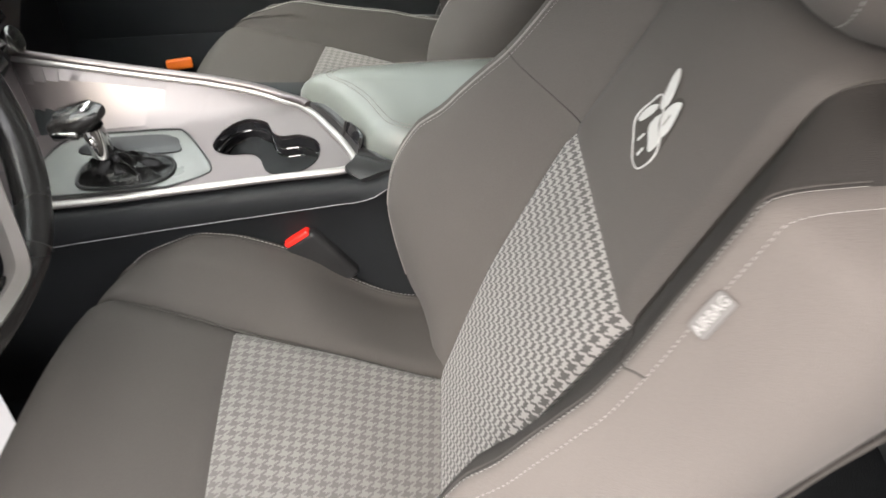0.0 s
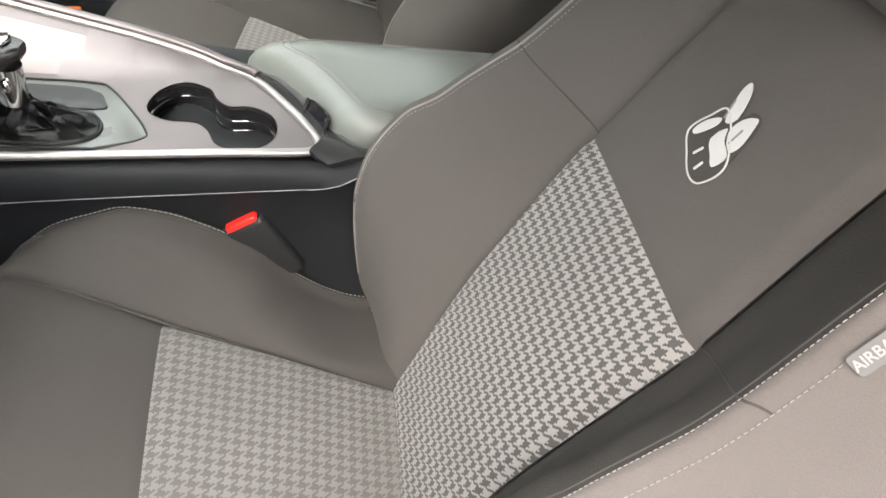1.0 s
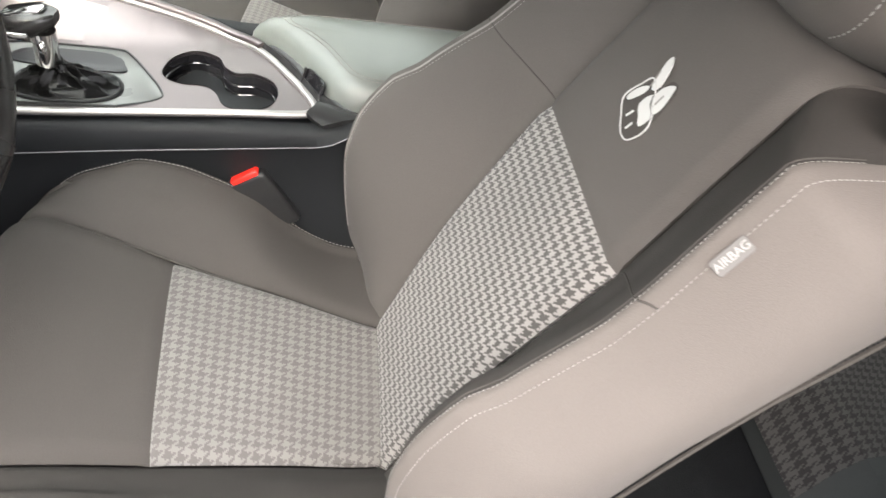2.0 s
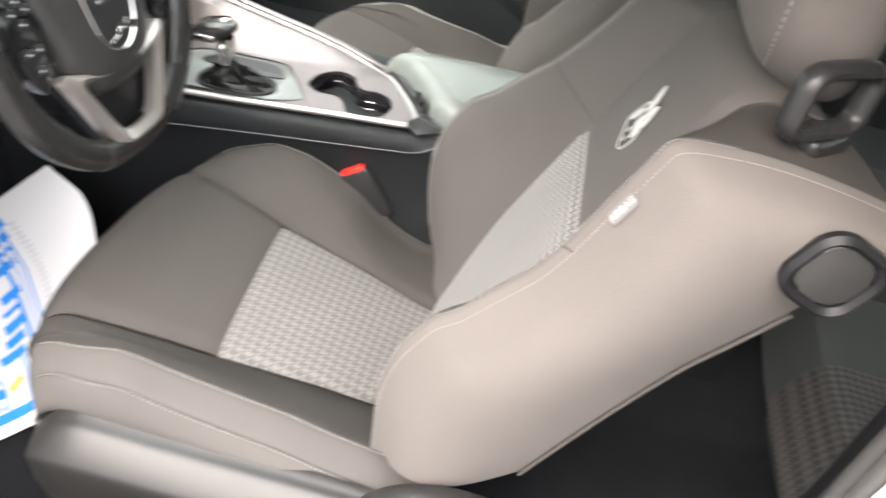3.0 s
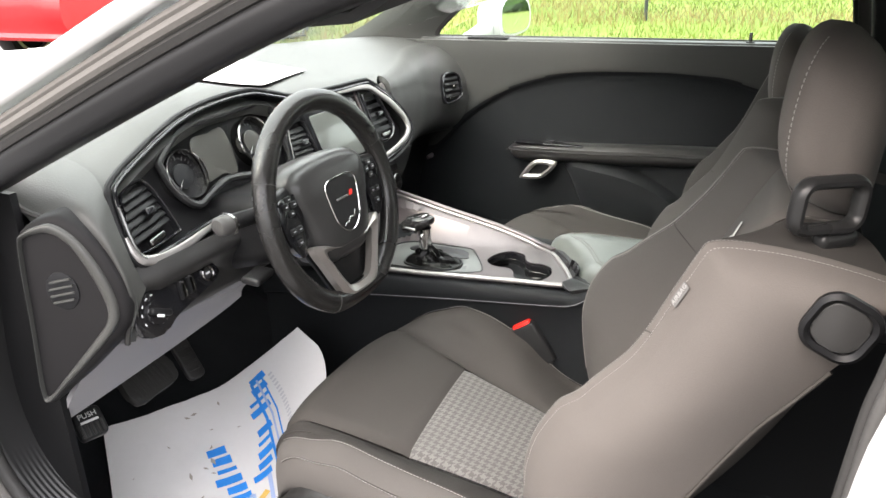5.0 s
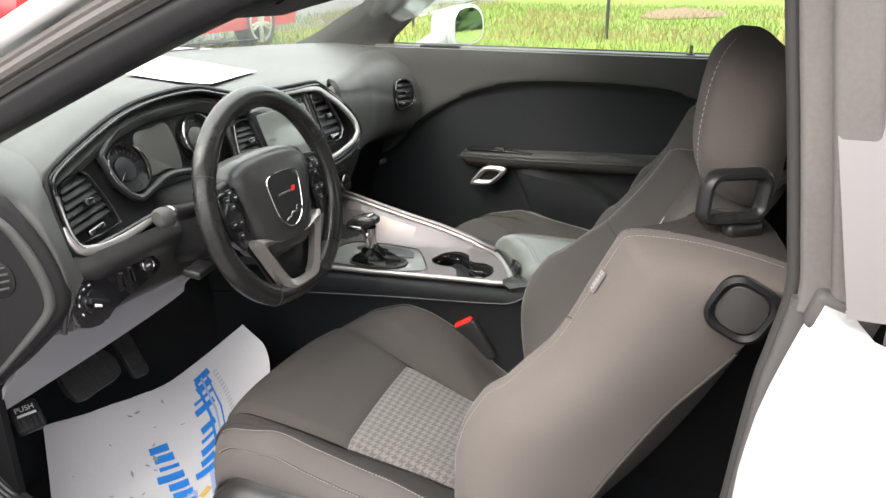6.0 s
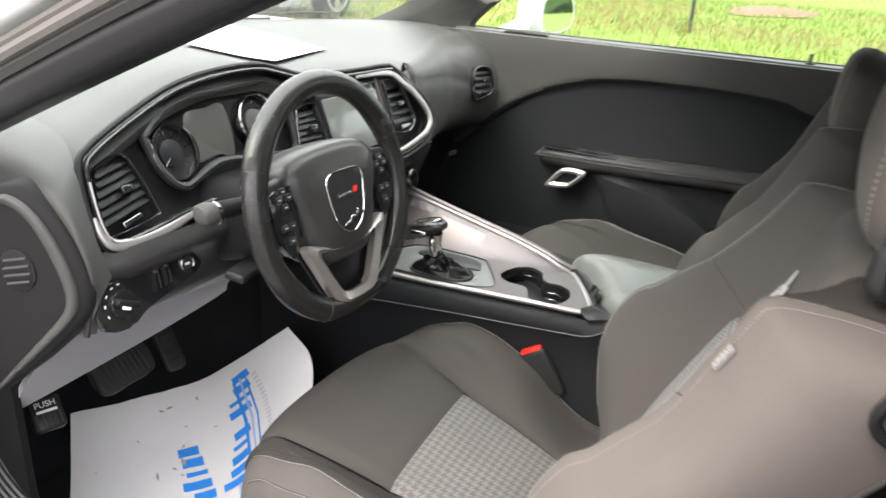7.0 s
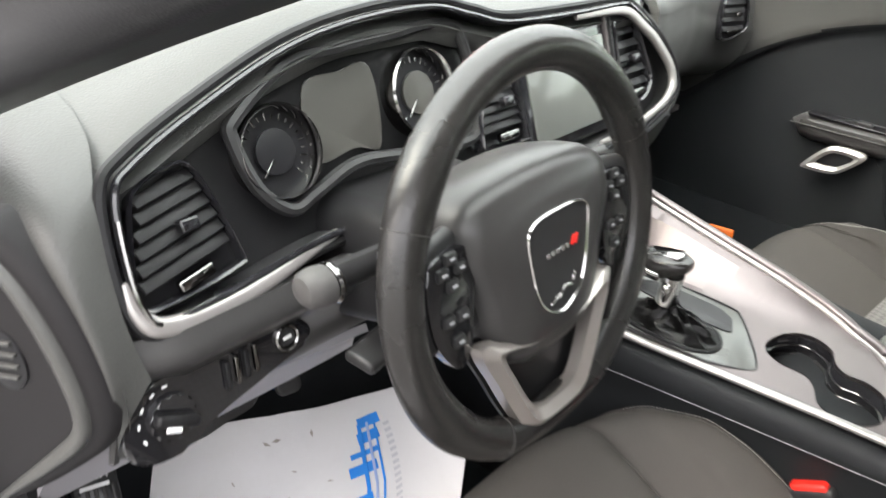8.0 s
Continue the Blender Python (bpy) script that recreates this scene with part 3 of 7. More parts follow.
            pts.append(shifted(back_bolster_point(w, 0.82 * ((0.353 + 0.085 * w if side == out else 0.353 + 0.012 * w) - s0) / (s1 - s0), side, full), cx))
        tube("piping", pts, 0.0008, fabric_dark, seat, n=6, up=(0.2, 0.3, 0.9))
    # shell behind
    rings = []
    for s in lines((0.14, 0.50), 14):
        wd = tab(s, [(0.12, 0.20), (0.3, 0.222), (0.5, 0.215), (0.575, 0.19)])
        back = -0.080 - 0.02 * math.sin(math.pi * (s - 0.12) / 0.5)
        rings.append([shifted(back_place(u, s, d), cx) for u, d in spline([(-wd * 0.88, -0.05), (-wd * 0.86, -0.072), (-wd * 0.55, back - 0.03), (0, back - 0.042), (wd * 0.55, back - 0.03), (wd * 0.86, -0.072), (wd * 0.88, -0.05), (0, -0.04)], 32, True)])
    V, F = loft(rings)
    pymesh("back_shell", V, F, fabric_dark, seat, "dark cloth seat-back shell")
    # headrest, pushed down on the passenger seat
    base = 0.546 if out < 0 else 0.455
    def head_g(k):
        return max(0.02, 1 - abs(2 * k - 1) ** 3.4) ** 0.5

    def HEAD_D(k):
        return tab(k, [(0, -0.028), (0.5, 0.012), (1, 0.040)])

    rings = []
    for k in lines((0, 1), 22):
        s = base + 0.176 * k
        g = head_g(k)
        wd = 0.128 * g * tab(k, [(0, 0.98), (0.35, 1.05), (0.8, 1.0), (1, 0.9)])
        fr = 0.05 * g
        cd = HEAD_D(k)
        rings.append([shifted(back_place(u * wd, s, cd + d * fr * (1.25 if d < 0 else 1.0)), cx) for u, d in [(math.copysign(abs(math.cos(t)) ** 0.55, math.cos(t)), math.copysign(abs(math.sin(t)) ** 0.7, math.sin(t))) for t in [2 * math.pi * i / 36 for i in range(36)]]])
    V, F = loft(rings)
    hr = pymesh("headrest", V, F, fabric, seat)
    for side in (-1, 1):
        pts = [shifted(back_place(side * 0.122 * head_g(k), base + 0.176 * k, HEAD_D(k) + 0.034 * head_g(k)), cx) for k in lines((0.06, 0.93), 40)]
        stitch("stitching", pts, [(side * 0.8, 0.5, 0.3)] * 40, hr, thread, lift=0.003)
        V, F = loft(sweep([shifted(back_place(side * 0.06, s, -0.03), cx) for s in (0.55, 0.62)], circle(0.006)))
        pymesh("headrest_post", V, F, dark_chrome, seat, "chrome headrest post")
    # belt guide loop at the door-side shoulder
    hub = np.array([cx + out * 0.158, -0.127, 0.965])
    face = facing(hub, (-0.70 * out, -0.71, 0.0), (0.71 * out, -0.70, 0.0))
    loop = [face @ Vector((x + 0.10 * y, y, 0.006 * math.sin(40 * x))) for x, y in rounded(0.064, 0.046, 0.013, 6)]
    tube("belt_guide", loop, 0.0066, plastic_soft, seat, "black plastic belt guide loop", up=face.to_3x3() @ Vector((0, 0, 1)), closed=True, n=10, ry=0.0095)
    part("belt_guide_foot", block((0.045, 0.018, 0.02), face @ pose(0.014, -0.036, 0.0), 0.007, 3), plastic_soft, seat)
    # recliner lever in the door-side flank
    mlev = facing(back_place(out * 0.2400, 0.517, -0.080) + np.array([cx, 0, 0]), (0, *ALONG), (out, 0, 0))
    V, F = ring_plate(rounded(0.062, 0.060, 0.021, 7), rounded(0.046, 0.044, 0.015, 7), 0.006, mlev, 0.004)
    pymesh("lever_surround", V, F, plastic, seat, "thick black lever surround")
    part("recliner_lever", slab(rounded(0.045, 0.043, 0.014, 7), 0.005, mlev, 0.003, 3), vinyl_soft, seat, "black plastic recliner lever")
    # side trim, hinge cover, controls, rails on the door side
    x0 = cx + out * 0.25
    rings = []
    for k in lines((0, 1), 26):
        y = 0.06 + 0.445 * k
        g = min(1, (1 - k) / 0.10) ** 0.5 if k > 0.9 else 1.0
        top = tab(y, [(0.06, 0.49), (0.12, 0.502), (0.2, 0.508), (0.35, 0.510), (0.45, 0.512), (0.50, 0.508)])
        zc, hh = (top + 0.385) / 2, (top - 0.385) / 2 * (0.55 + 0.45 * g)
        rings.append([(x0 + out * (0.012 + x * (0.6 + 0.4 * g)), y, zc + z) for x, z in spline([(-0.02, -hh), (0.014, -hh), (0.026, -hh * 0.85), (0.029, -hh * 0.2), (0.031, hh * 0.42), (0.026, hh * 0.62), (0.006, hh * 0.92), (-0.006, hh), (-0.022, hh), (-0.022, 0)], 40, True)])
    V, F = loft(rings)
    trim = pymesh("side_trim", V, F, trim_plastic, seat, "black plastic seat side trim")
    part("seat_switch", block((0.016, 0.032, 0.012), pose(x0 + out * 0.043, 0.315, 0.452, 0, 0, 0), 0.004), plastic, trim)
    part("switch_face", block((0.003, 0.028, 0.008), pose(x0 + out * 0.0515, 0.315, 0.452), 0.001), dark_chrome, trim)
    part("lumbar_button", slab(circle(0.012, 20), 0.008, facing((x0 + out * 0.036, 0.215, 0.435), (0, 1, 0), (out, 0, 0)), 0.003), plastic, trim)
    V, F = loft([[(x0 + out * (0.012 + dx), 0.055 + r * math.cos(t) * 1.15, 0.475 + r * math.sin(t)) for t in [2 * math.pi * i / 32 for i in range(32)]] for dx, r in ((0.0, 0.062), (0.018, 0.062), (0.027, 0.056), (0.03, 0.045), (0.031, 0.02))])
    pymesh("hinge_cover", V, F, trim_plastic, seat, "rounded black hinge cover")
    arch = [(x0 + out * 0.022, 0.055 + 0.082 * math.cos(t) * 1.2, 0.478 + 0.078 * math.sin(t)) for t in [math.pi * (1.0 - 1.05 * i / 17) for i in range(18)]]
    tube("hinge_arch", arch[::-1] + [(x0 + out * 0.02, 0.2, 0.46)], 0.012, trim_plastic, seat, up=(1, 0, 0), ry=0.02)
    for side in (-1, 1):
        part("seat_rail", block((0.03, 0.46, 0.04), pose(cx + side * 0.19, 0.28, 0.305), 0.005), plastic, seat)
        part("seat_riser", block((0.05, 0.42, 0.12), pose(cx + side * 0.19, 0.28, 0.37), 0.01), plastic, seat)
    part("seat_pan", block((0.44, 0.46, 0.05), pose(cx, 0.3, 0.415), 0.01), plastic, seat)
    return seat


SX = -0.342
recline(0.15, 0.45, 26)
driver_seat = front_seat("driver_seat", SX, -1, "charcoal cloth sport seat with broken-check insert, beside the open door")
recline(0.132, 0.455, 23)
front_seat("passenger_seat", 0.375, 1, "charcoal cloth sport seat with broken-check insert, beside the closed door")
recline(0.15, 0.45, 26)

# woven tag and sewn emblem on the driver's backrest
tag_v = 0.82 * (0.452 - 0.09) / (0.502 - 0.09)
tag_at = Vector(shifted(back_bolster_point(20 / 40, tag_v, -1), SX))
tag_n = (Vector(shifted(back_bolster_point(22 / 40, tag_v, -1), SX)) - Vector(shifted(back_bolster_point(18 / 40, tag_v, -1), SX))).cross(Vector((0, *ALONG))).normalized()
tag_n = tag_n if tag_n.x < 0 else -tag_n
m_tag = facing(tag_at + tag_n * 0.0022, (0, *ALONG), tag_n)
tag = part("airbag_tag", slab(rounded(0.027, 0.0112, 0.002, 2), 0.0007, m_tag @ pose(0, 0.004, 0), 0.0004, 1), label_white, driver_seat, "white woven tag with raised word")


def text_part(name, body, size, m, mat, parent, bold=0.0):
    """A word as flat raised letters."""
    cu = bpy.data.curves.new(name, "FONT")
    cu.body, cu.size, cu.extrude, cu.align_x, cu.align_y, cu.offset = body, size, 0.0003, "CENTER", "CENTER", bold
    tmp = bpy.data.objects.new(name, cu)
    scene.collection.objects.link(tmp)
    dg = bpy.context.evaluated_depsgraph_get()
    me = bpy.data.meshes.new_from_object(tmp.evaluated_get(dg))
    bpy.data.objects.remove(tmp)
    me.transform(m)
    return finish(name, me, mat, parent, smooth=False)


text_part("tag_word", "AIRBAG", 0.0074, m_tag @ pose(0, 0.004, 0.0009), tag_print, tag, 0.0001)

# sewn emblem: plain pale shapes on the upper backrest panel
def on_back(u, s, lift=0.0):
    v = 0.82 * (s + 0.03) / 0.552
    return Vector(shifted(back_point(u, v), SX)) + Vector((0, *OUT)) * lift


m_emb = facing(on_back(-0.004, 0.436, 0.0006), (-1, 0, 0), (0, *OUT)) @ pose(0, 0, 0, 0, 0, 47) @ Matrix.Diagonal((0.92, 0.92, 1, 1))
EMB = [(-0.034, 0.014), (-0.030, -0.006), (-0.022, -0.026), (-0.008, -0.034), (0.012, -0.022), (0.024, -0.006), (0.032, 0.008), (0.024, 0.016), (0.012, 0.012), (0.002, 0.022), (-0.016, 0.022)]
emblem = part("emblem", slab(spline(EMB, 44, True), 0.0008, m_emb, 0.0003, 1), fabric_dark, driver_seat, "small sewn emblem in white thread")
tube("emblem_line", [m_emb @ Vector((x, y, 0.0013)) for x, y in spline(EMB[:5] + EMB[9:], 60, True)], 0.0007, thread_white, emblem, up=(0, *OUT), n=6, closed=True)
for pts in ([(0.000, 0.014), (0.004, 0.028), (0.011, 0.040), (0.017, 0.041), (0.017, 0.029), (0.010, 0.013)], [(0.006, 0.004), (0.016, 0.012), (0.030, 0.010), (0.028, 0.002), (0.020, -0.010), (0.010, -0.012)], [(-0.010, 0.002), (0.004, 0.008), (0.004, -0.002), (0.010, -0.016), (-0.002, -0.022), (-0.006, -0.012)], [(-0.030, 0.014), (-0.018, 0.019), (-0.004, 0.018), (-0.008, 0.012), (-0.026, 0.009)]):
    part("emblem_patch", slab(spline(pts, 24, True), 0.0012, m_emb, 0.0004, 1), thread_white, emblem)
for x, y, w, a in ((-0.019, -0.006, 0.010, 20), (-0.015, -0.019, 0.009, 30), (0.002, 0.024, 0.016, 62), (0.014, -0.001, 0.014, 40)):
    part("emblem_patch", slab(rounded(w, 0.0024, 0.001, 2), 0.0014, m_emb @ pose(x, y, 0, 0, 0, a), 0.0003, 1), thread_dark if w > 0.012 else thread_white, emblem)

# ---------------------------------------------------------------- dashboard
dash = thing("dashboard", (0.05, 0.9, 0.65), "black grained car dashboard with silver-edged instrument surround", "dashboard")
NRM = Vector((0, -0.928, 0.371))
FACE = facing((0, 0.65, 0.80), (1, 0, 0), NRM)


def fp(x, h, out=0.0):
    """A place on the slanting instrument face: across, up along it, out towards the seats."""
    return FACE @ Vector((x, h, out))


LIP_Z = [(-0.665, 0.905), (-0.64, 0.921), (-0.62, 0.930), (-0.60, 0.938), (-0.545, 0.958), (-0.457, 0.987), (-0.375, 0.999), (-0.29, 0.999), (-0.245, 0.988), (-0.18, 0.973), (0.0, 0.966), (0.06, 0.962), (0.15, 0.957), (0.3, 0.952), (0.5, 0.948), (0.71, 0.942)]
LIP_Y = [(-0.665, 0.80), (-0.64, 0.745), (-0.62, 0.713), (-0.60, 0.709), (-0.545, 0.717), (-0.457, 0.728), (-0.375, 0.733), (-0.29, 0.733), (-0.245, 0.729), (-0.18, 0.723), (0.0, 0.718), (0.06, 0.714), (0.15, 0.718), (0.25, 0.742), (0.4, 0.785), (0.51, 0.812), (0.58, 0.818), (0.65, 0.808), (0.71, 0.788)]


def end_roll(x):
    """How deep the pad's front edge rolls over on the passenger side, broadest at the door."""
    return tab(x, [(0.09, 0.005), (0.15, 0.03), (0.4, 0.06), (0.6, 0.110), (0.71, 0.130)])


def pad_at(x, v):
    """A place on the dashboard top, from its front lip to the windscreen."""
    zf, yf = tab(x, LIP_Z), tab(x, LIP_Y)
    yr = 1.40 - 0.5 * x * x
    zr = 0.982 - 0.02 * x * x
    ease = v * v * (3 - 2 * v)
    crown = 0.018 * math.sin(math.pi * v) * (1 - 0.5 * max(0, -x - 0.4))
    driver = min(1.0, max(0.0, (0.15 - x) / 0.06))
    roll = 0.022 * max(0.0, 1 - v / 0.10) ** 2 * driver
    return x, yf + (yr - yf) * v - 0.004 * max(0, 1 - v / 0.05) * driver, zf + (zr - zf) * ease + crown - roll


def pad_front(x):
    return (end_roll(x) - 0.005) / (1.40 - 0.5 * x * x - tab(x, LIP_Y))


grid = [[pad_at(x, v) for v in lines((pad_front(x), 1), 30)] for x in lines((-0.665, 0.71), 80)]
V, F = shell(np.array(grid), 0.02)
top_pad = pymesh("top_pad", V, F, vinyl, dash, "grained soft dashboard top")
# defroster slots in the top
for x0, x1 in ((-0.45, -0.05), (0.08, 0.5)):
    pts = [(x, 1.30 - 0.5 * x * x, 1.0035) for x in lines((x0, x1), 14)]
    V, F = loft(sweep(pts, rounded(0.016, 0.004, 0.0015, 2)))
    pymesh("defroster_slot", V, F, plastic, dash)

OUTLINE = spline([(-0.621, 0.052), (-0.621, 0.088), (-0.614, 0.128), (-0.598, 0.143), (-0.545, 0.166), (-0.457, 0.196), (-0.375, 0.208), (-0.29, 0.208), (-0.235, 0.194), (-0.18, 0.18), (-0.06, 0.174), (0.04, 0.172), (0.066, 0.165), (0.117, 0.126), (0.148, 0.086), (0.152, 0.058), (0.135, 0.04), (0.10, 0.028), (0.02, 0.016), (-0.126, 0.02), (-0.22, 0.03), (-0.34, 0.045), (-0.44, 0.048), (-0.489, 0.046), (-0.56, 0.038), (-0.609, 0.036)], 150, True)
# recessed back panel, wall of the recess, silver edge
bm = bmesh.new()
vs = [bm.verts.new(fp(x, h, -0.028)) for x, h in OUTLINE]
bmesh.ops.triangulate(bm, faces=[bm.faces.new(vs)], ngon_method="EAR_CLIP")
ret = bmesh.ops.extrude_face_region(bm, geom=list(bm.faces))
bmesh.ops.translate(bm, verts=[g for g in ret["geom"] if isinstance(g, bmesh.types.BMVert)], vec=-NRM * 0.012)
part("instrument_panel", bm, plastic, dash)
V, F = loft([[fp(x, h, d) for x, h in OUTLINE] for d in (-0.03, -0.012, 0.0)], cap=False)
pymesh("recess_wall", V, F, plastic_soft, dash)
tube("inner_edge", [fp(x, h, 0.002) for x, h in OUTLINE], 0.0030, gloss_black, dash, "thin gloss black edging", up=NRM, closed=True, n=8)
low_left = [(x, h) for x, h in OUTLINE[145:] + OUTLINE[:10]]
tube("silver_edge", [fp(x, h, 0.004) for x, h in low_left], 0.0024, dark_chrome, dash, "thin satin silver edging", up=NRM, n=8)
outer = []
for (xa, ha), (x, h), (xb, hb) in zip(OUTLINE[-1:] + OUTLINE[:-1], OUTLINE, OUTLINE[1:] + OUTLINE[:1]):
    run = math.hypot(xb - xa, hb - ha)
    outer.append((x - 0.008 * (hb - ha) / run, h + 0.008 * (xb - xa) / run))
tube("outer_lip", [fp(x, h, -0.002) for x, h in outer], 0.0045, plastic, dash, up=NRM, closed=True, n=8)
# broad silver sweep on the passenger end and silver spear under the side vent
pts = spline([(-0.06, 0.170), (0.0, 0.168), (0.038, 0.165), (0.061, 0.158), (0.085, 0.140), (0.110, 0.121), (0.140, 0.084), (0.143, 0.060), (0.130, 0.047), (0.10, 0.036), (0.02, 0.024), (-0.05, 0.024)], 60)
V, F = loft(sweep([fp(x, h, 0.001) for x, h in pts], rounded(0.013, 0.009, 0.004, 3), up=NRM, scale=lambda t: 0.35 + 0.65 * math.sin(math.pi * min(1, 0.08 + 0.92 * t)) ** 0.7))
pymesh("silver_sweep", V, F, silver, dash, "satin silver stack trim")
V, F = loft(sweep([fp(x, h, 0.0) for x, h in spline([(-0.625, 0.072), (-0.624, 0.050), (-0.611, 0.034), (-0.57, 0.030), (-0.52, 0.035), (-0.476, 0.044), (-0.45, 0.048)], 40)], rounded(0.015, 0.012, 0.005, 4), up=NRM, scale=lambda t: (0.5 + 2 * min(t, 0.25)) * (1 - 0.55 * t ** 3)))
pymesh("silver_spear", V, F, silver, dash, "satin silver spear under the vent")


def vent(outline, slats, parent, knob, lean=0.0):
    """An air vent: gloss frame, dark box, slats and a thumb tab."""
    c = (sum(p[0] for p in outline) / len(outline), sum(p[1] for p in outline) / len(outline))
    rim = spline(outline, 48, True)
    small = [(c[0] + (x - c[0]) * 0.93, c[1] + (h - c[1]) * 0.93) for x, h in rim]
    V, F = ring_plate(rim, small, 0.012, FACE @ pose(0, 0, -0.018), 0.002)
    body = pymesh("air_vent", V, F, gloss_black, parent, "black louvred air vent")
    part("vent_box", slab(small, 0.004, FACE @ pose(0, 0, -0.026), 0), dial_face, body, smooth=False)
    hs = [p[1] for p in small]
    for h in lines((min(hs) + 0.022, max(hs) - 0.012), slats):
        xs = sorted(p[0] for p in small if abs(p[1] - h) < 0.008)
        if len(xs) < 2:
            continue
        w = xs[-1] - xs[0] - 0.006
        part("slat", block((w, 0.010, 0.0022), FACE @ pose((xs[0] + xs[-1]) / 2, h, -0.012, -28, 0, lean), 0.001, 2), plastic, body)
    part("vent_tab", block((0.015, 0.010, 0.010), FACE @ pose(c[0] + knob, c[1] + 0.004, -0.006), 0.002), gloss_black, body)
    part("vent_wheel", block((0.03, 0.009, 0.008), FACE @ pose(c[0] + 0.006, min(hs) + 0.009, -0.010, 0, 0, lean), 0.002), dark_chrome, body)
    return body


vent([(-0.606, 0.112), (-0.597, 0.128), (-0.575, 0.136), (-0.551, 0.13), (-0.533, 0.062), (-0.541, 0.05), (-0.608, 0.043), (-0.619, 0.056)], 6, dash, 0.01, 12)
vent([(-0.232, 0.13), (-0.222, 0.142), (-0.186, 0.144), (-0.177, 0.132), (-0.172, 0.066), (-0.18, 0.058), (-0.24, 0.062), (-0.248, 0.072)], 6, dash, 0.008)
vent([(0.028, 0.148), (0.036, 0.155), (0.074, 0.153), (0.084, 0.142), (0.101, 0.082), (0.094, 0.062), (0.07, 0.05), (0.032, 0.054), (0.025, 0.066)], 5, dash, 0.005)

# touch screen between the vents
part("screen_frame", slab(rounded(0.186, 0.126, 0.012, 4), 0.014, FACE @ pose(-0.075, 0.096, -0.022, 0, 0, 0), 0.004), gloss_black, dash, "gloss black screen surround")
part("screen", slab(rounded(0.158, 0.098, 0.004, 3), 0.002, FACE @ pose(-0.079, 0.096, -0.008), 0.0008), screen_glass, dash, "switched-off grey touch screen")
for x in (0.004, 0.014):
    V, F = loft(sweep([fp(x, 0.045, -0.006), fp(x + 0.002, 0.165, -0.006)], rounded(0.004, 0.006, 0.0015, 2), up=NRM))
    pymesh("silver_bar", V, F, satin if x < 0.01 else plastic_soft, dash)

# instrument cluster: hood, two dials, middle display
HOOD = spline([(-0.512, 0.14), (-0.505, 0.155), (-0.45, 0.185), (-0.39, 0.19), (-0.33, 0.192), (-0.28, 0.194), (-0.243, 0.182), (-0.238, 0.12), (-0.25, 0.08), (-0.335, 0.086), (-0.402, 0.094), (-0.45, 0.082), (-0.478, 0.076), (-0.502, 0.1)], 90, True)
tube("cluster_rim", [fp(x, h, -0.014) for x, h in HOOD], 0.006, plastic_soft, dash, up=NRM, closed=True, n=8)
cluster = part("gauge_panel", slab([(x, h) for x, h in HOOD], 0.003, FACE @ pose(0, 0, -0.031), 0), dial_face, dash, smooth=False)
part("cluster_display", slab(spline([(-0.046, -0.030), (-0.040, 0.030), (0.0, 0.036), (0.036, 0.034), (0.030, -0.034), (0.0, -0.030)], 40, True), 0.002, FACE @ pose(-0.390, 0.135, -0.027), 0.0006), gauge_glass, cluster, "dark glass middle display")
for cx, ch, r in ((-0.474, 0.122, 0.037), (-0.306, 0.136, 0.040)):
    dial = part("dial", slab(circle(r * 0.93, 40), 0.003, FACE @ pose(cx, ch, -0.026), 0.0008), dial_face, cluster, "round dark instrument dial")
    V, F = loft([[fp(cx + rr * math.cos(t), ch + rr * math.sin(t), d) for t in [2 * math.pi * i / 48 for i in range(48)]] for rr, d in ((r * 1.02, -0.028), (r * 1.03, -0.010), (r * 0.99, -0.008), (r * 0.94, -0.012), (r * 0.90, -0.024))], cap=False)
    pymesh("dial_ring", V, F, dark_chrome, dial, "smoked chrome dial ring")
    part("dial_centre", slab(circle(r * 0.5, 32), 0.004, FACE @ pose(cx, ch, -0.023), 0.001), gauge_glass if cx > -0.4 else dial_face, dial)
    for i in range(21):
        a = radians(225 - i * 13.5)
        part("dial_mark", block((0.0012, 0.006 if i % 2 == 0 else 0.0035, 0.0006), FACE @ pose(cx + r * 0.76 * math.cos(a), ch + r * 0.76 * math.sin(a), -0.0225, 0, 0, math.degrees(a) - 90), 0.0002, 1), dark_chrome, dial, smooth=False)
    part("needle", block((0.0016, r * 0.5, 0.001), FACE @ pose(cx - r * 0.3, ch - r * 0.3, -0.018, 0, 0, -45), 0.0004, 1), dark_chrome, dial)

# driver's lower fascia: swept down from under the face to the knee line
grid = []
for x in lines((-0.655, -0.12), 40):
    row = []
    e = max(0.0, (-x - 0.6) / 0.085)
    for y, z in spline([(0.655 + 0.03 * e, 0.828), (0.648 + 0.03 * e, 0.805), (0.664 + 0.03 * e, 0.78), (0.676 + 0.03 * e, 0.755), (0.684 + 0.03 * e, 0.726), (0.70 + 0.03 * e, 0.712), (0.77, 0.672), (0.86, 0.62), (0.95, 0.62)], 40):
        row.append((x, y + 0.02 * max(0, (x + 0.3) / 0.18), z))
    grid.append(row)
V, F = shell(np.array(grid), -0.012)
pymesh("knee_panel", V, F, vinyl_soft, dash, "black lower dashboard panel")
# lower knee strip under the switches, deepest at the door; its pale grey paints in light
grid = []
for x in lines((-0.668, -0.40), 24):
    k = (x + 0.668) / 0.268
    d = 0.115 * (1 - k) ** 0.8 + 0.03
    row = []
    for q in lines((0, 1), 12):
        row.append((x - 0.012 * q * (1 - k), 0.681 + 0.03 * (1 - k) + d * 0.75 * q + 0.006 * math.sin(math.pi * q), 0.722 - 0.010 * k - d * q))
    grid.append(row)
V, F = shell(np.array(grid), -0.008)
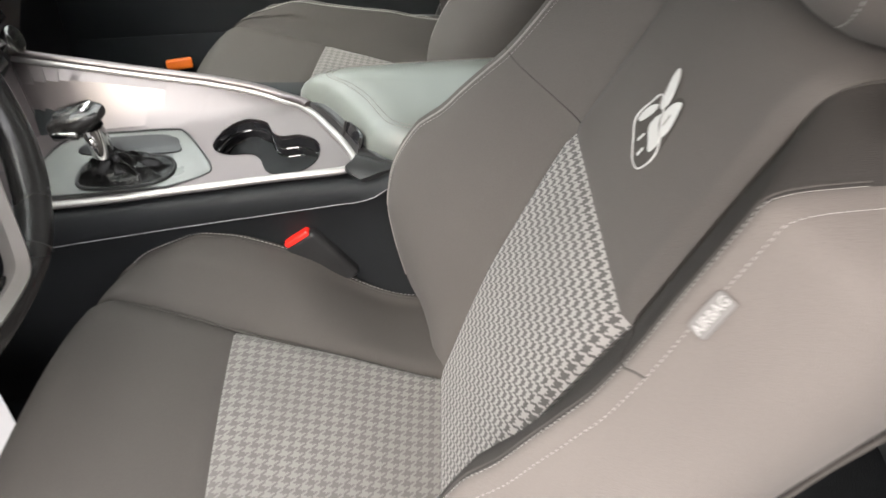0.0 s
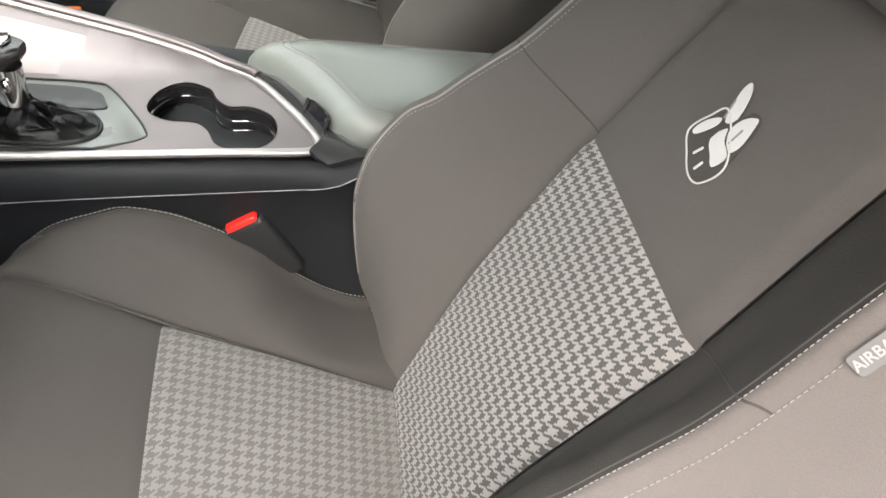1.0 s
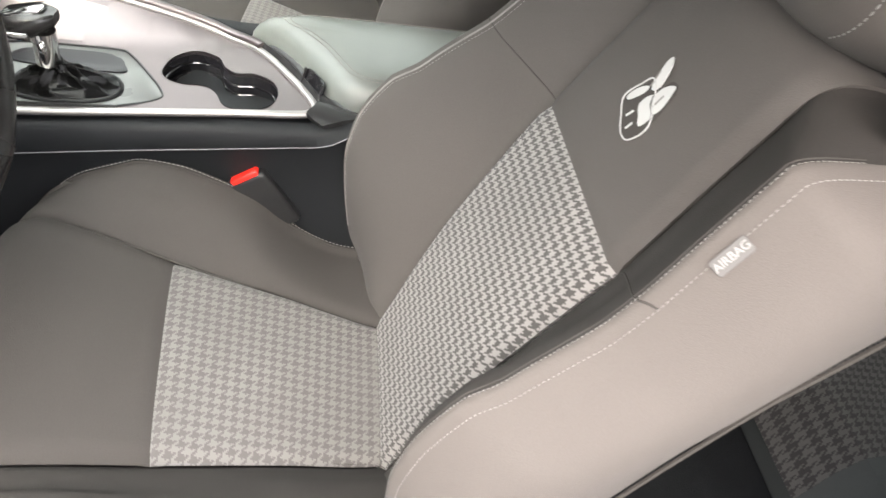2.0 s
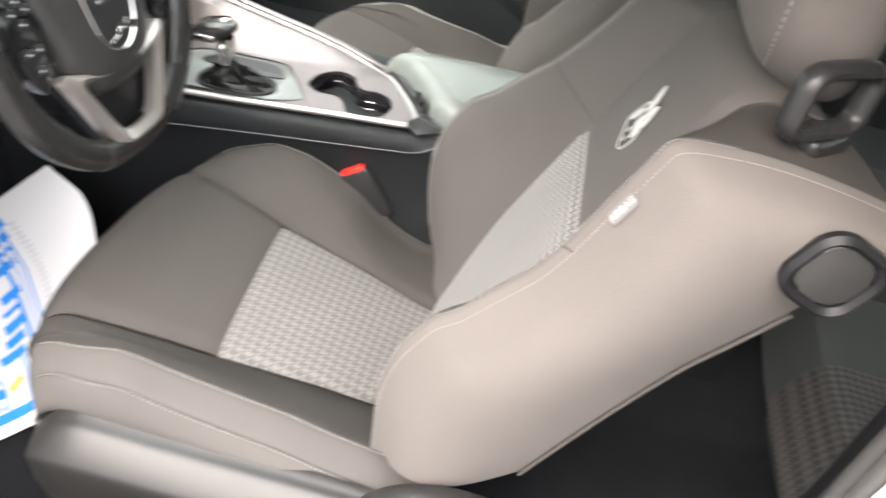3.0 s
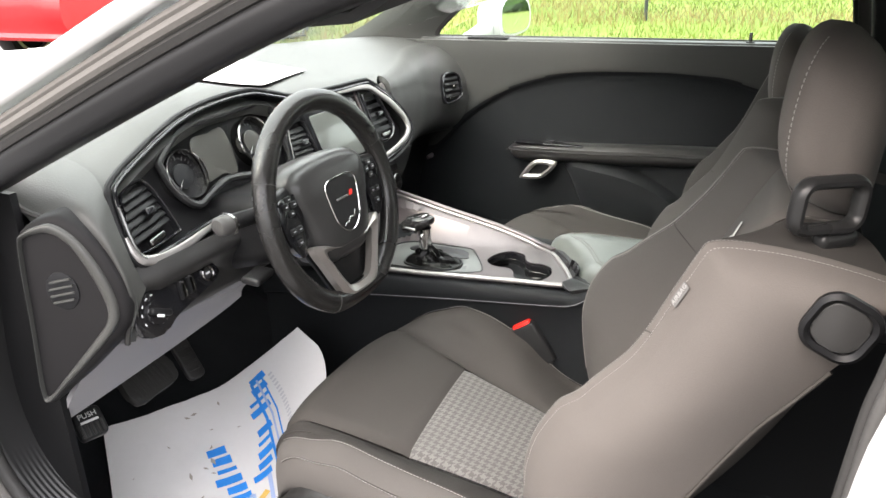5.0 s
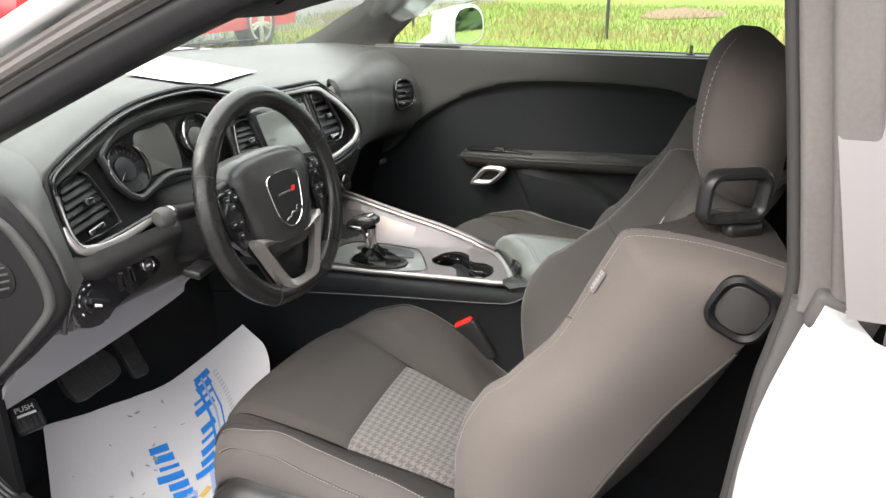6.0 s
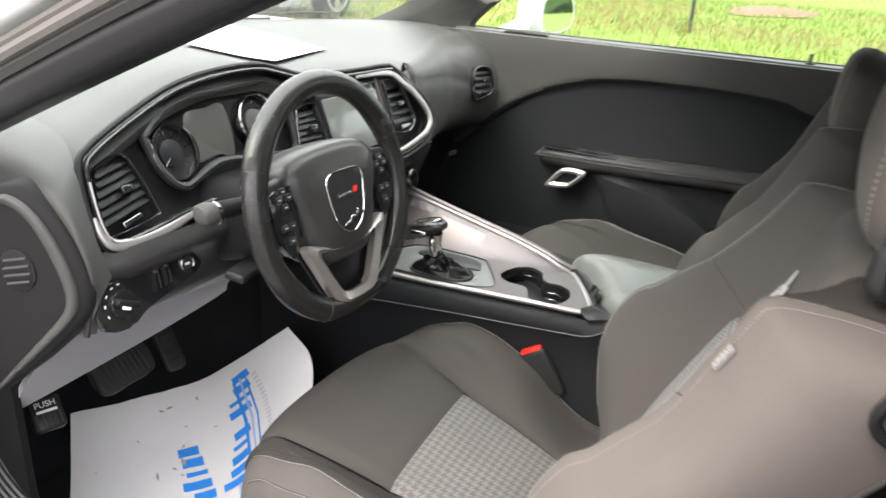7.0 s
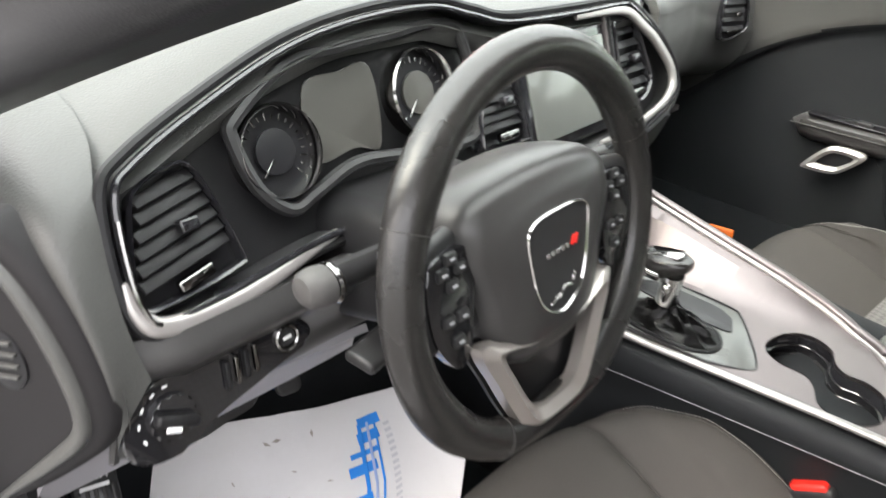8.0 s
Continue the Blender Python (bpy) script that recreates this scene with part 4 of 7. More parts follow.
pymesh("knee_strip", V, F, grey_plastic, dash, "lower knee strip, the light on it put into pale grey", angle=70)
# rounded left flank between the instrument face and the end cover
E_LINE = spline([(-0.628, 0.655, 0.800), (-0.634, 0.664, 0.84), (-0.632, 0.682, 0.885), (-0.624, 0.702, 0.922), (-0.606, 0.742, 0.944), (-0.598, 0.80, 0.957), (-0.598, 0.90, 0.968)], 40)
B_LINE = spline([(-0.652, 0.676, 0.728), (-0.652, 0.660, 0.785), (-0.660, 0.672, 0.850), (-0.668, 0.705, 0.885), (-0.671, 0.75, 0.899), (-0.669, 0.80, 0.908), (-0.662, 0.85, 0.930)], 40)
grid = []
for i in range(40):
    row = []
    for q in lines((0, 1), 14):
        p = E_LINE[i] * (1 - q) + B_LINE[i] * q
        k = i / 39
        out_v = np.array([-0.012, -0.010 * (1 - k), 0.004 + 0.008 * k])
        row.append(p + out_v * math.sin(math.pi * q))
    grid.append(row)
V, F = shell(np.array(grid), 0.008)
pymesh("left_flank", V, F, vinyl, dash, "grained rounded dashboard flank", angle=80)
tube("flank_gap", [p + np.array([-0.002, 0.002, -0.002]) for p in B_LINE], 0.004, rubber, dash, n=6)
# end cover with its small speaker grille
m_end = facing((-0.664, 0.690, 0.745), (0.34, -0.94, 0), (-0.94, -0.34, 0))
COVER = spline([(-0.108, -0.087), (-0.104, -0.030), (-0.099, 0.027), (-0.095, 0.085), (-0.090, 0.136), (-0.083, 0.150), (-0.060, 0.162), (-0.033, 0.167), (-0.005, 0.147), (0.019, 0.113), (0.035, 0.071), (0.037, 0.035), (0.022, 0.006), (-0.034, -0.050), (-0.075, -0.085), (-0.101, -0.106)], 96, True)
INNER = spline([(-0.105, -0.085), (-0.101, -0.030), (-0.096, 0.027), (-0.092, 0.085), (-0.087, 0.131), (-0.081, 0.138), (-0.066, 0.143), (-0.047, 0.144), (-0.026, 0.130), (-0.011, 0.104), (0.001, 0.074), (0.008, 0.044), (0.002, 0.020), (-0.028, -0.015), (-0.066, -0.056), (-0.098, -0.090)], 96, True)


def cover_ring(q, z):
    return [m_end @ Vector((a[0] * (1 - q) + b[0] * q, a[1] * (1 - q) + b[1] * q, z)) for a, b in zip(COVER, INNER)]


V, F = loft([cover_ring(q, z) for q, z in ((-0.1, -0.016), (0.0, 0.004), (0.12, 0.010), (0.40, 0.0135), (0.44, 0.0135))], cap=False)
end_cover = pymesh("end_cover", V, F, cover_black, dash, "black dashboard end cover", angle=60)
V, F = loft([cover_ring(q, z) for q, z in ((0.44, 0.0135), (0.47, 0.0175), (0.55, 0.0195), (0.68, 0.0195), (0.90, 0.0165), (0.97, 0.0145), (1.0, 0.0115))], cap=False)
pymesh("cover_border", V, F, vinyl, end_cover, "grained raised border", angle=70)
part("cover_panel", slab([tuple(p) for p in INNER], 0.005, m_end @ pose(0, 0, 0.007), 0), cover_black, end_cover, "flat black cover panel", smooth=False)
m_gr = m_end @ pose(-0.047, 0.066, 0.0115)
part("grille_disc", slab(circle(0.022, 32, 0.026), 0.002, m_gr, 0.001), dial_face, end_cover)
for i in range(4):
    part("grille_bar", block((0.036 - 0.004 * abs(i - 1.5), 0.003, 0.004), m_gr @ pose(0.0, -0.014 + 0.0095 * i, 0.003, 0, 0, 12), 0.001, 2), vinyl, end_cover, "grille slat")
# light switch panel
m_sw = facing((-0.566, 0.664, 0.767), (0.985, 0.14, 0.0), (0, -0.97, 0.22))
sw_panel = part("switch_panel", slab(spline([(-0.085, -0.028), (-0.085, 0.004), (-0.06, 0.024), (0.04, 0.022), (0.072, 0.012), (0.074, -0.006), (0.03, -0.016), (-0.02, -0.026), (-0.05, -0.038)], 48, True), 0.008, m_sw, 0.003, 3), gloss_black, dash, "gloss black light-switch panel")
part("switch_dial", slab(circle(0.018, 36), 0.006, m_sw @ pose(-0.052, -0.006, 0.006), 0.002, 3), gloss_black, sw_panel)
part("switch_grip", block((0.009, 0.034, 0.010), m_sw @ pose(-0.052, -0.006, 0.016, 0, 0, 62), 0.003), plastic, sw_panel)
part("grip_tip", block((0.004, 0.012, 0.002), m_sw @ pose(-0.058, -0.009, 0.0212, 0, 0, 62), 0.0008, 1), print_white, sw_panel)
for a in (200, 168, 140, 112, 88):
    part("switch_mark", block((0.004, 0.0018, 0.0006), m_sw @ pose(-0.052 + 0.0245 * math.cos(radians(a)), -0.006 + 0.0245 * math.sin(radians(a)), 0.0085, 0, 0, a - 90), 0.0002, 1), print_white, sw_panel, smooth=False)
for i in range(4):
    part("dimmer_wheel", block((0.005, 0.024, 0.007), m_sw @ pose(-0.004 + 0.0085 * i, 0.002 + 0.001 * i, 0.009, 0, 0, -6), 0.002, 2), dark_chrome if i % 2 else plastic, sw_panel)
V, F = ring_plate(circle(0.0115, 28), circle(0.0085, 28), 0.004, m_sw @ pose(0.053, 0.006, 0.006), 0.001)
pymesh("button_ring", V, F, dark_chrome, sw_panel)
part("release_button", slab(circle(0.008, 24), 0.003, m_sw @ pose(0.053, 0.006, 0.006), 0.001), plastic_soft, sw_panel)
part("button_mark", block((0.008, 0.003, 0.0006), m_sw @ pose(0.053, 0.006, 0.0094), 0.0002, 1), print_white, sw_panel)

# passenger side of the dash: rolled front, lower edge, glove box, side vent
grid = []
for x in lines((0.15, 0.71), 40):
    yf, r = tab(x, LIP_Y), end_roll(x)
    zt = pad_at(x, pad_front(x))[2]
    drop = tab(x, [(0.145, 0.0), (0.3, 0.02), (0.71, 0.03)])
    pts = [(yf - 0.005 + r * (1 - math.sin(a)), zt - r * (1 - math.cos(a))) for a in lines((0, math.pi / 2), 9)]
    low = zt - r
    pts += [(yf - 0.010, low - 0.3 * (low - 0.79 + drop)), (yf + 0.008, 0.79 - drop), (yf + 0.05, 0.752 - drop), (yf + 0.12, 0.735 - drop)]
    grid.append([(x, y, z) for y, z in spline(pts, 44)])
V, F = shell(np.array(grid), -0.012)
pymesh("passenger_front", V, F, vinyl, dash, "rolled grained dashboard front")
grid = [[(x, 0.865 + 0.03 * math.sin(3 * k) + 0.10 * (1 - k), 0.40 + 0.36 * k) for k in lines((0, 1), 14)] for x in lines((0.17, 0.72), 16)]
V, F = shell(np.array(grid), 0.012)
glove = pymesh("glove_box", V, F, plastic, dash, "black glove box lid")
part("glove_latch", block((0.034, 0.008, 0.012), pose(0.62, 0.862, 0.658), 0.003), satin, glove)
m_pv = facing((0.632, 0.799, 0.850), (0.95, -0.30, 0.0), (-0.30, -0.93, 0.20))
pv_out = spline([(-0.034, -0.036), (-0.03, 0.034), (0.0, 0.046), (0.034, 0.034), (0.04, 0.0), (0.03, -0.026)], 40, True)
V, F = ring_plate(pv_out, [(x * 0.88, y * 0.88) for x, y in pv_out], 0.010, m_pv, 0.002)
pv = pymesh("air_vent", V, F, gloss_black, dash, "black louvred air vent")
part("vent_box", slab([(x * 0.9, y * 0.9) for x, y in pv_out], 0.003, m_pv, 0), dial_face, pv, smooth=False)
for y in (-0.018, -0.002, 0.014, 0.028):
    part("slat", block((0.056, 0.009, 0.002), m_pv @ pose(0.002, y, 0.006, -25), 0.0008, 2), plastic_soft, pv)
part("vent_tab", block((0.012, 0.008, 0.008), m_pv @ pose(0.008, 0.006, 0.011), 0.002), dark_chrome, pv)
part("vent_wheel", block((0.026, 0.006, 0.006), m_pv @ pose(-0.004, -0.024, 0.008), 0.0015), dark_chrome, pv)

# centre stack under the screen, reaching the console
grid = []
for x in lines((-0.135, 0.135), 18):
    row = []
    for y, z in spline([(0.66, 0.815), (0.672, 0.78), (0.69, 0.74), (0.70, 0.70), (0.705, 0.66), (0.71, 0.60)], 20):
        row.append((x, y, z))
    grid.append(row)
V, F = shell(np.array(grid), -0.02)
stack = pymesh("stack_panel", V, F, plastic_soft, dash)
for i in range(3):
    part("stack_button", block((0.16, 0.012, 0.016), pose(0.0, 0.672 + 0.012 * i, 0.785 - 0.03 * i, -16), 0.003), dark_chrome, stack)
for x in (-0.085, 0.085):
    part("stack_dial", slab(circle(0.018, 28), 0.016, facing((x, 0.685, 0.745), (1, 0, 0), (0, -0.97, 0.25)), 0.003), dark_chrome, stack)

# steering column shroud and stalks
colm = thing("steering_column", (-0.33, 0.66, 0.80), "black plastic steering column shroud with two stalks", "steering column")
rings = []
for k in lines((0, 1), 12):
    c = np.array([-0.363, 0.575 + 0.15 * k, 0.826 - 0.03 * k])
    w, h = 0.082 + 0.018 * k, 0.066 + 0.012 * k
    rings.append([c + np.array([x, 0, z]) for x, z in rounded(2 * w * 0.9, 2 * h * 0.82, 0.03, 6)])
V, F = loft(rings)
pymesh("shroud", V, F, plastic, colm)
part("tilt_lever", block((0.05, 0.03, 0.012), pose(-0.45, 0.62, 0.752, 8, 0, 10), 0.004), plastic_soft, colm)
tube("turn_stalk", spline([(-0.42, 0.61, 0.848), (-0.47, 0.603, 0.855), (-0.515, 0.597, 0.862), (-0.535, 0.595, 0.865)], 12), 0.009, plastic_soft, colm, "black turn-signal stalk", ry=0.012)
V, F = loft([[(x, 0.594 + r * math.cos(t), 0.8645 - 0.13 * (x + 0.54) + r * math.sin(t)) for t in [2 * math.pi * i / 24 for i in range(24)]] for x, r in ((-0.548, 0.004), (-0.547, 0.010), (-0.543, 0.0135), (-0.534, 0.0150), (-0.526, 0.0145), (-0.524, 0.011))])
pymesh("stalk_knob", V, F, rubber_worn, colm, "rounded grey stalk end")
tube("stalk_collar", [(-0.522, 0.594 + 0.0120 * math.cos(t), 0.8622 + 0.0120 * math.sin(t)) for t in [2 * math.pi * i / 24 for i in range(24)]], 0.0035, dark_chrome, colm, "bright stalk collar", up=(1, 0, 0), closed=True, n=8)
tube("wiper_stalk", spline([(-0.26, 0.61, 0.846), (-0.20, 0.602, 0.855), (-0.16, 0.597, 0.860)], 10), 0.009, plastic_soft, colm)

# steering wheel
WC = Vector((-0.363, 0.530, 0.855))
wheel = thing("steering_wheel", WC, "black leather flat-bottomed steering wheel with silver lower spoke", "steering wheel")
WM = facing(WC, (1, 0, 0), (0, -math.cos(radians(13)), math.sin(radians(13))))


def wp(x, y, z=0.0):
    return WM @ Vector((x, y, z))


RIM = []
for i in range(96):
    a = 2 * math.pi * i / 96
    x, y = 0.153 * math.cos(a), 0.153 * math.sin(a)
    if y < -0.140:
        y = -0.140 - (-0.140 - y) * 0.45
    RIM.append((x, y))
rings = []
for i in range(97):
    x, y = RIM[i % 96]
    a = math.atan2(y, x)
    grip = 1 + 0.10 * math.exp(-((math.degrees(a) % 180 - 35) / 14) ** 2) + 0.10 * math.exp(-((math.degrees(a) % 180 - 145) / 14) ** 2)
    nx, ny = math.cos(a), math.sin(a)
    rings.append([wp(x + nx * 0.0165 * grip * math.cos(t), y + ny * 0.0165 * grip * math.cos(t), 0.0145 * grip * math.sin(t)) for t in [2 * math.pi * j / 16 for j in range(16)]])
V, F = loft(rings, cap=False)
rim = pymesh("rim", V, F, leather, wheel, "black leather rim")
for a in (24, 156, 244, 296):
    x, y = 0.153 * math.cos(radians(a)), max(-0.146, 0.153 * math.sin(radians(a)))
    ringp = [wp(x + math.cos(radians(a)) * 0.0168 * math.cos(t), y + math.sin(radians(a)) * 0.0168 * math.cos(t), 0.0148 * math.sin(t)) for t in [2 * math.pi * j / 20 for j in range(20)]]
    tube("rim_seam", ringp, 0.0007, rubber, rim, closed=True, n=5, up=WM @ Vector((0, 0, 1)) - WC)
AXIS = WM @ Vector((0, 0, 1)) - WC
SH = spline([(-0.094, 0.030), (-0.088, 0.056), (-0.062, 0.070), (0.0, 0.075), (0.062, 0.070), (0.088, 0.056), (0.094, 0.030), (0.080, -0.010), (0.068, -0.052), (0.045, -0.083), (0.0, -0.088), (-0.045, -0.083), (-0.068, -0.052), (-0.080, -0.010)], 64, True)
rings = [[wp(x * k, y * k, z) for x, y in SH] for k, z in ((0.96, -0.052), (1.0, -0.026), (1.0, -0.008), (0.95, 0.006), (0.84, 0.014), (0.6, 0.0185), (0.3, 0.019))]
V, F = loft(rings)
hub = pymesh("airbag_cover", V, F, vinyl_soft, wheel, "smooth black airbag cover")
SHIELD = spline([(-0.036, 0.030), (0.0, 0.035), (0.036, 0.030), (0.038, 0.004), (0.027, -0.034), (0.0, -0.050), (-0.027, -0.034), (-0.038, 0.004)], 48, True)
part("badge_face", slab(SHIELD, 0.002, WM @ pose(0, 0.002, 0.0180), 0.0008), plastic_soft, hub)
tube("badge_edge", [wp(x, y + 0.002, 0.0200) for x, y in SHIELD], 0.0010, bright, hub, "chrome shield edging", up=AXIS, n=6, closed=True)
for x, y, a, w in ((-0.012, -0.035, 20, 0.010), (-0.001, -0.031, 40, 0.012), (0.009, -0.029, -10, 0.010), (0.016, -0.024, 60, 0.008)):
    part("badge_foot", block((w, 0.0026, 0.0012), WM @ pose(x, y, 0.0206, 0, 0, a), 0.0005, 1), bright, hub, "small chrome emblem")
for i in range(5):
    part("badge_bar", block((0.0044, 0.0036, 0.0008), WM @ pose(-0.017 + 0.0064 * i, 0.004, 0.0206, 0, 0, 4), 0.0002, 1), bright, hub)
for i in range(2):
    part("badge_stripe", block((0.0032, 0.0085, 0.0008), WM @ pose(0.0165 + 0.0046 * i, 0.0065, 0.0206, 0, 0, -24), 0.0002, 1), red_plastic, hub)
for side in (-1, 1):
    arm = [wp(side * x, y, z) for x, y, z in spline([(0.05, 0.008, -0.016), (0.085, 0.006, -0.012), (0.12, 0.004, -0.008), (0.148, 0.004, -0.004)], 12)]
    V, F = loft(sweep(arm, rounded(0.092, 0.018, 0.008, 4), up=AXIS, scale=lambda t: 1 - 0.18 * t))
    spoke = pymesh("side_spoke", V, F, plastic_soft, wheel)
    pod = slab(spline([(-0.026, 0.026), (0.010, 0.030), (0.026, 0.020), (0.024, -0.020), (0.004, -0.046), (-0.012, -0.044), (-0.020, -0.010)], 36, True), 0.010, WM @ Matrix.Diagonal((side, 1, 1, 1)) @ pose(0.106, 0.002, -0.006) @ Matrix.Diagonal((0.95, 1.15, 1, 1)), 0.003, 3)
    part("switch_pod", pod, gloss_black, spoke, "gloss black switch pod")
    for bx, by in ((0.098, 0.024), (0.116, 0.024), (0.107, 0.013), (0.107, 0.033), (0.100, -0.012), (0.114, -0.012), (0.106, -0.030)):
        part("wheel_button", block((0.012, 0.009, 0.005), WM @ pose(side * bx, by, 0.0045, 0, 0, 0), 0.002, 2), plastic_soft, spoke)
        part("button_mark", block((0.005, 0.0014, 0.0005), WM @ pose(side * bx, by, 0.0073), 0.0002, 1), ink_grey, spoke)
# lower spoke: a broad silver V with a dark opening, its foot on the rim
UO = spline([(-0.088, -0.046), (-0.072, -0.086), (-0.054, -0.122), (-0.040, -0.142), (-0.020, -0.147), (0.020, -0.147), (0.040, -0.142), (0.054, -0.122), (0.072, -0.086), (0.088, -0.046), (0.04, -0.058), (0.0, -0.060), (-0.04, -0.058)], 78, True)
UI = spline([(-0.062, -0.062), (-0.052, -0.088), (-0.038, -0.114), (-0.028, -0.126), (-0.014, -0.130), (0.014, -0.130), (0.028, -0.126), (0.038, -0.114), (0.052, -0.088), (0.062, -0.062), (0.03, -0.068), (0.0, -0.070), (-0.03, -0.068)], 78, True)
V, F = ring_plate(UO, UI, 0.012, WM @ pose(0, 0, -0.002), 0.006)
low = pymesh("lower_spoke", V, F, spoke_silver, wheel, "satin silver lower spoke")
part("spoke_back", slab(UO, 0.004, WM @ pose(0, 0, -0.012), 0.001), plastic, low)

# ---------------------------------------------------------------- centre console
console = thing("centre_console", (0.0, 0.35, 0.30), "black centre console with silver panel, cup holders and armrest", "console")


def deck_z(x, y):
    """Height of the silver deck: flat by the driver, swept up to the far rail."""
    rail = tab(y, [(0.30, 0.640), (0.35, 0.645), (0.45, 0.667), (0.55, 0.686), (0.70, 0.716)], soft=False)
    t = min(1.0, max(0.0, (x - 0.045) / 0.037))
    near = 0.648 - 0.035 * (y - 0.38)
    return near + (rail - near) * (0.3 * t * t * (3 - 2 * t) + 0.7 * t)


DECK = spline([(-0.130, 0.70), (-0.124, 0.531), (-0.116, 0.434), (-0.107, 0.330), (-0.103, 0.262), (-0.098, 0.243), (-0.082, 0.238), (-0.043, 0.256), (0.0, 0.282), (0.03, 0.302), (0.062, 0.332), (0.083, 0.37), (0.092, 0.43), (0.096, 0.55), (0.10, 0.70)], 110)
CUPS = spline([(-0.022, 0.419), (0.010, 0.411), (0.029, 0.388), (0.018, 0.360), (-0.006, 0.348), (-0.019, 0.333), (-0.018, 0.312), (-0.033, 0.290), (-0.060, 0.281), (-0.087, 0.289), (-0.101, 0.314), (-0.091, 0.340), (-0.066, 0.352), (-0.052, 0.366), (-0.050, 0.392), (-0.040, 0.411)], 72, True)
PLATE = spline([(-0.108, 0.47), (-0.104, 0.448), (-0.086, 0.413), (-0.068, 0.412), (-0.03, 0.434), (0.008, 0.461), (0.018, 0.478), (0.018, 0.53), (0.012, 0.60), (-0.02, 0.625), (-0.09, 0.625), (-0.114, 0.60)], 60, True)
bm = bmesh.new()
edges = []
for loop in (DECK, CUPS, PLATE):
    vs = [bm.verts.new((p[0], p[1], deck_z(p[0], p[1]))) for p in loop]
    for a, b in zip(vs, vs[1:] + vs[:1]):
        edges.append(bm.edges.new((a, b)))
bmesh.ops.triangle_fill(bm, use_beauty=True, use_dissolve=False, edges=edges)
for _ in range(2):
    bmesh.ops.subdivide_edges(bm, edges=[e for e in bm.edges if not e.is_boundary and e.calc_length() > 0.02], cuts=1)
    bmesh.ops.triangulate(bm, faces=[f for f in bm.faces if len(f.verts) > 3])
for v in bm.verts:
    v.co.z = deck_z(v.co.x, v.co.y)
ret = bmesh.ops.extrude_face_region(bm, geom=list(bm.faces))
bmesh.ops.translate(bm, verts=[g for g in ret["geom"] if isinstance(g, bmesh.types.BMVert)], vec=(0, 0, -0.005))
deck = part("silver_deck", bm, satin, console, "satin silver console panel", angle=30)
edge_pts = [(x, y, deck_z(x, y) + 0.001) for x, y in DECK]
V, F = loft(sweep(edge_pts, rounded(0.009, 0.007, 0.003, 3)))
pymesh("deck_edge", V, F, silver, console, "bright edge of the silver panel")
# far rail, raised above the deck
V, F = loft(sweep([(x + 0.006, y, deck_z(x, y) + 0.004) for x, y in DECK[72:]], rounded(0.012, 0.012, 0.004, 3)))
pymesh("far_rail", V, F, satin, console)
# cup holders: walls, floors, ribbed lip
rings = [[(p[0], p[1], deck_z(p[0], p[1]) + dz) for p in CUPS] for dz in (0.0012, -0.004)]
c0 = np.mean(np.array(CUPS), axis=0)
for k, dz in ((0.985, -0.010), (0.975, -0.02), (0.99, -0.022), (0.96, -0.045), (0.93, -0.07), (0.90, -0.078), (0.05, -0.08)):
    rings.append([(c0[0] + (p[0] - c0[0]) * k, c0[1] + (p[1] - c0[1]) * k, 0.648 + dz) for p in CUPS])
V, F = loft(rings, cap=False)
cup = pymesh("cup_holder", V, F, gloss_black, console, "black double cup holder well")
for (x, y), r in (((-0.010, 0.384), 0.034), ((-0.060, 0.316), 0.033)):
    part("cup_floor", slab(circle(r, 36), 0.006, pose(x, y, 0.572), 0.002), plastic, cup)
    tube("cup_ring", [(x + (r + 0.002) * math.cos(t), y + (r + 0.002) * math.sin(t), 0.604) for t in [2 * math.pi * i / 40 for i in range(40)]], 0.0016, plastic_soft, cup, closed=True, n=6)
for k, dz in ((0.974, -0.015), (0.965, -0.027)):
    tube("cup_line", [(c0[0] + (p[0] - c0[0]) * k, c0[1] + (p[1] - c0[1]) * k, 0.648 + dz) for p in CUPS], 0.0009, dark_chrome, cup, "bright line round the well", closed=True, n=6)
# selector plate, gate, boot and lever
part("selector_plate", slab(PLATE, 0.006, pose(0, 0, 0.6395), 0.002), surface("grey_satin_plate", (0.085, 0.089, 0.085), 0.3, grain=500, bump=0.05, vary=0.08), console, "grey satin selector plate")
tube("plate_edge", [(p[0], p[1], 0.6465) for p in PLATE], 0.0014, plastic_soft, console, closed=True, n=6)
# gate laid flat: the depth's shade is put into a near-black colour
part("gate_slot", slab(spline([(-0.036, 0.468), (-0.018, 0.462), (0.002, 0.478), (0.006, 0.52), (0.0, 0.578), (-0.03, 0.58)], 40, True), 0.003, pose(0, 0, 0.6445), 0.001), dial_face, console, "selector gate, recess shade painted as a flat dark plate")
BT = spline([(-0.106, 0.53), (-0.102, 0.482), (-0.084, 0.456), (-0.056, 0.460), (-0.042, 0.485), (-0.042, 0.55), (-0.06, 0.568), (-0.096, 0.562)], 48, True)
tube("boot_ring", [(p[0], p[1], 0.647) for p in BT], 0.0025, plastic, console, closed=True, n=8)
rings = []
top_c = np.array([-0.085, 0.522])
base_c = np.mean(np.array(BT), axis=0)
random.seed(4)
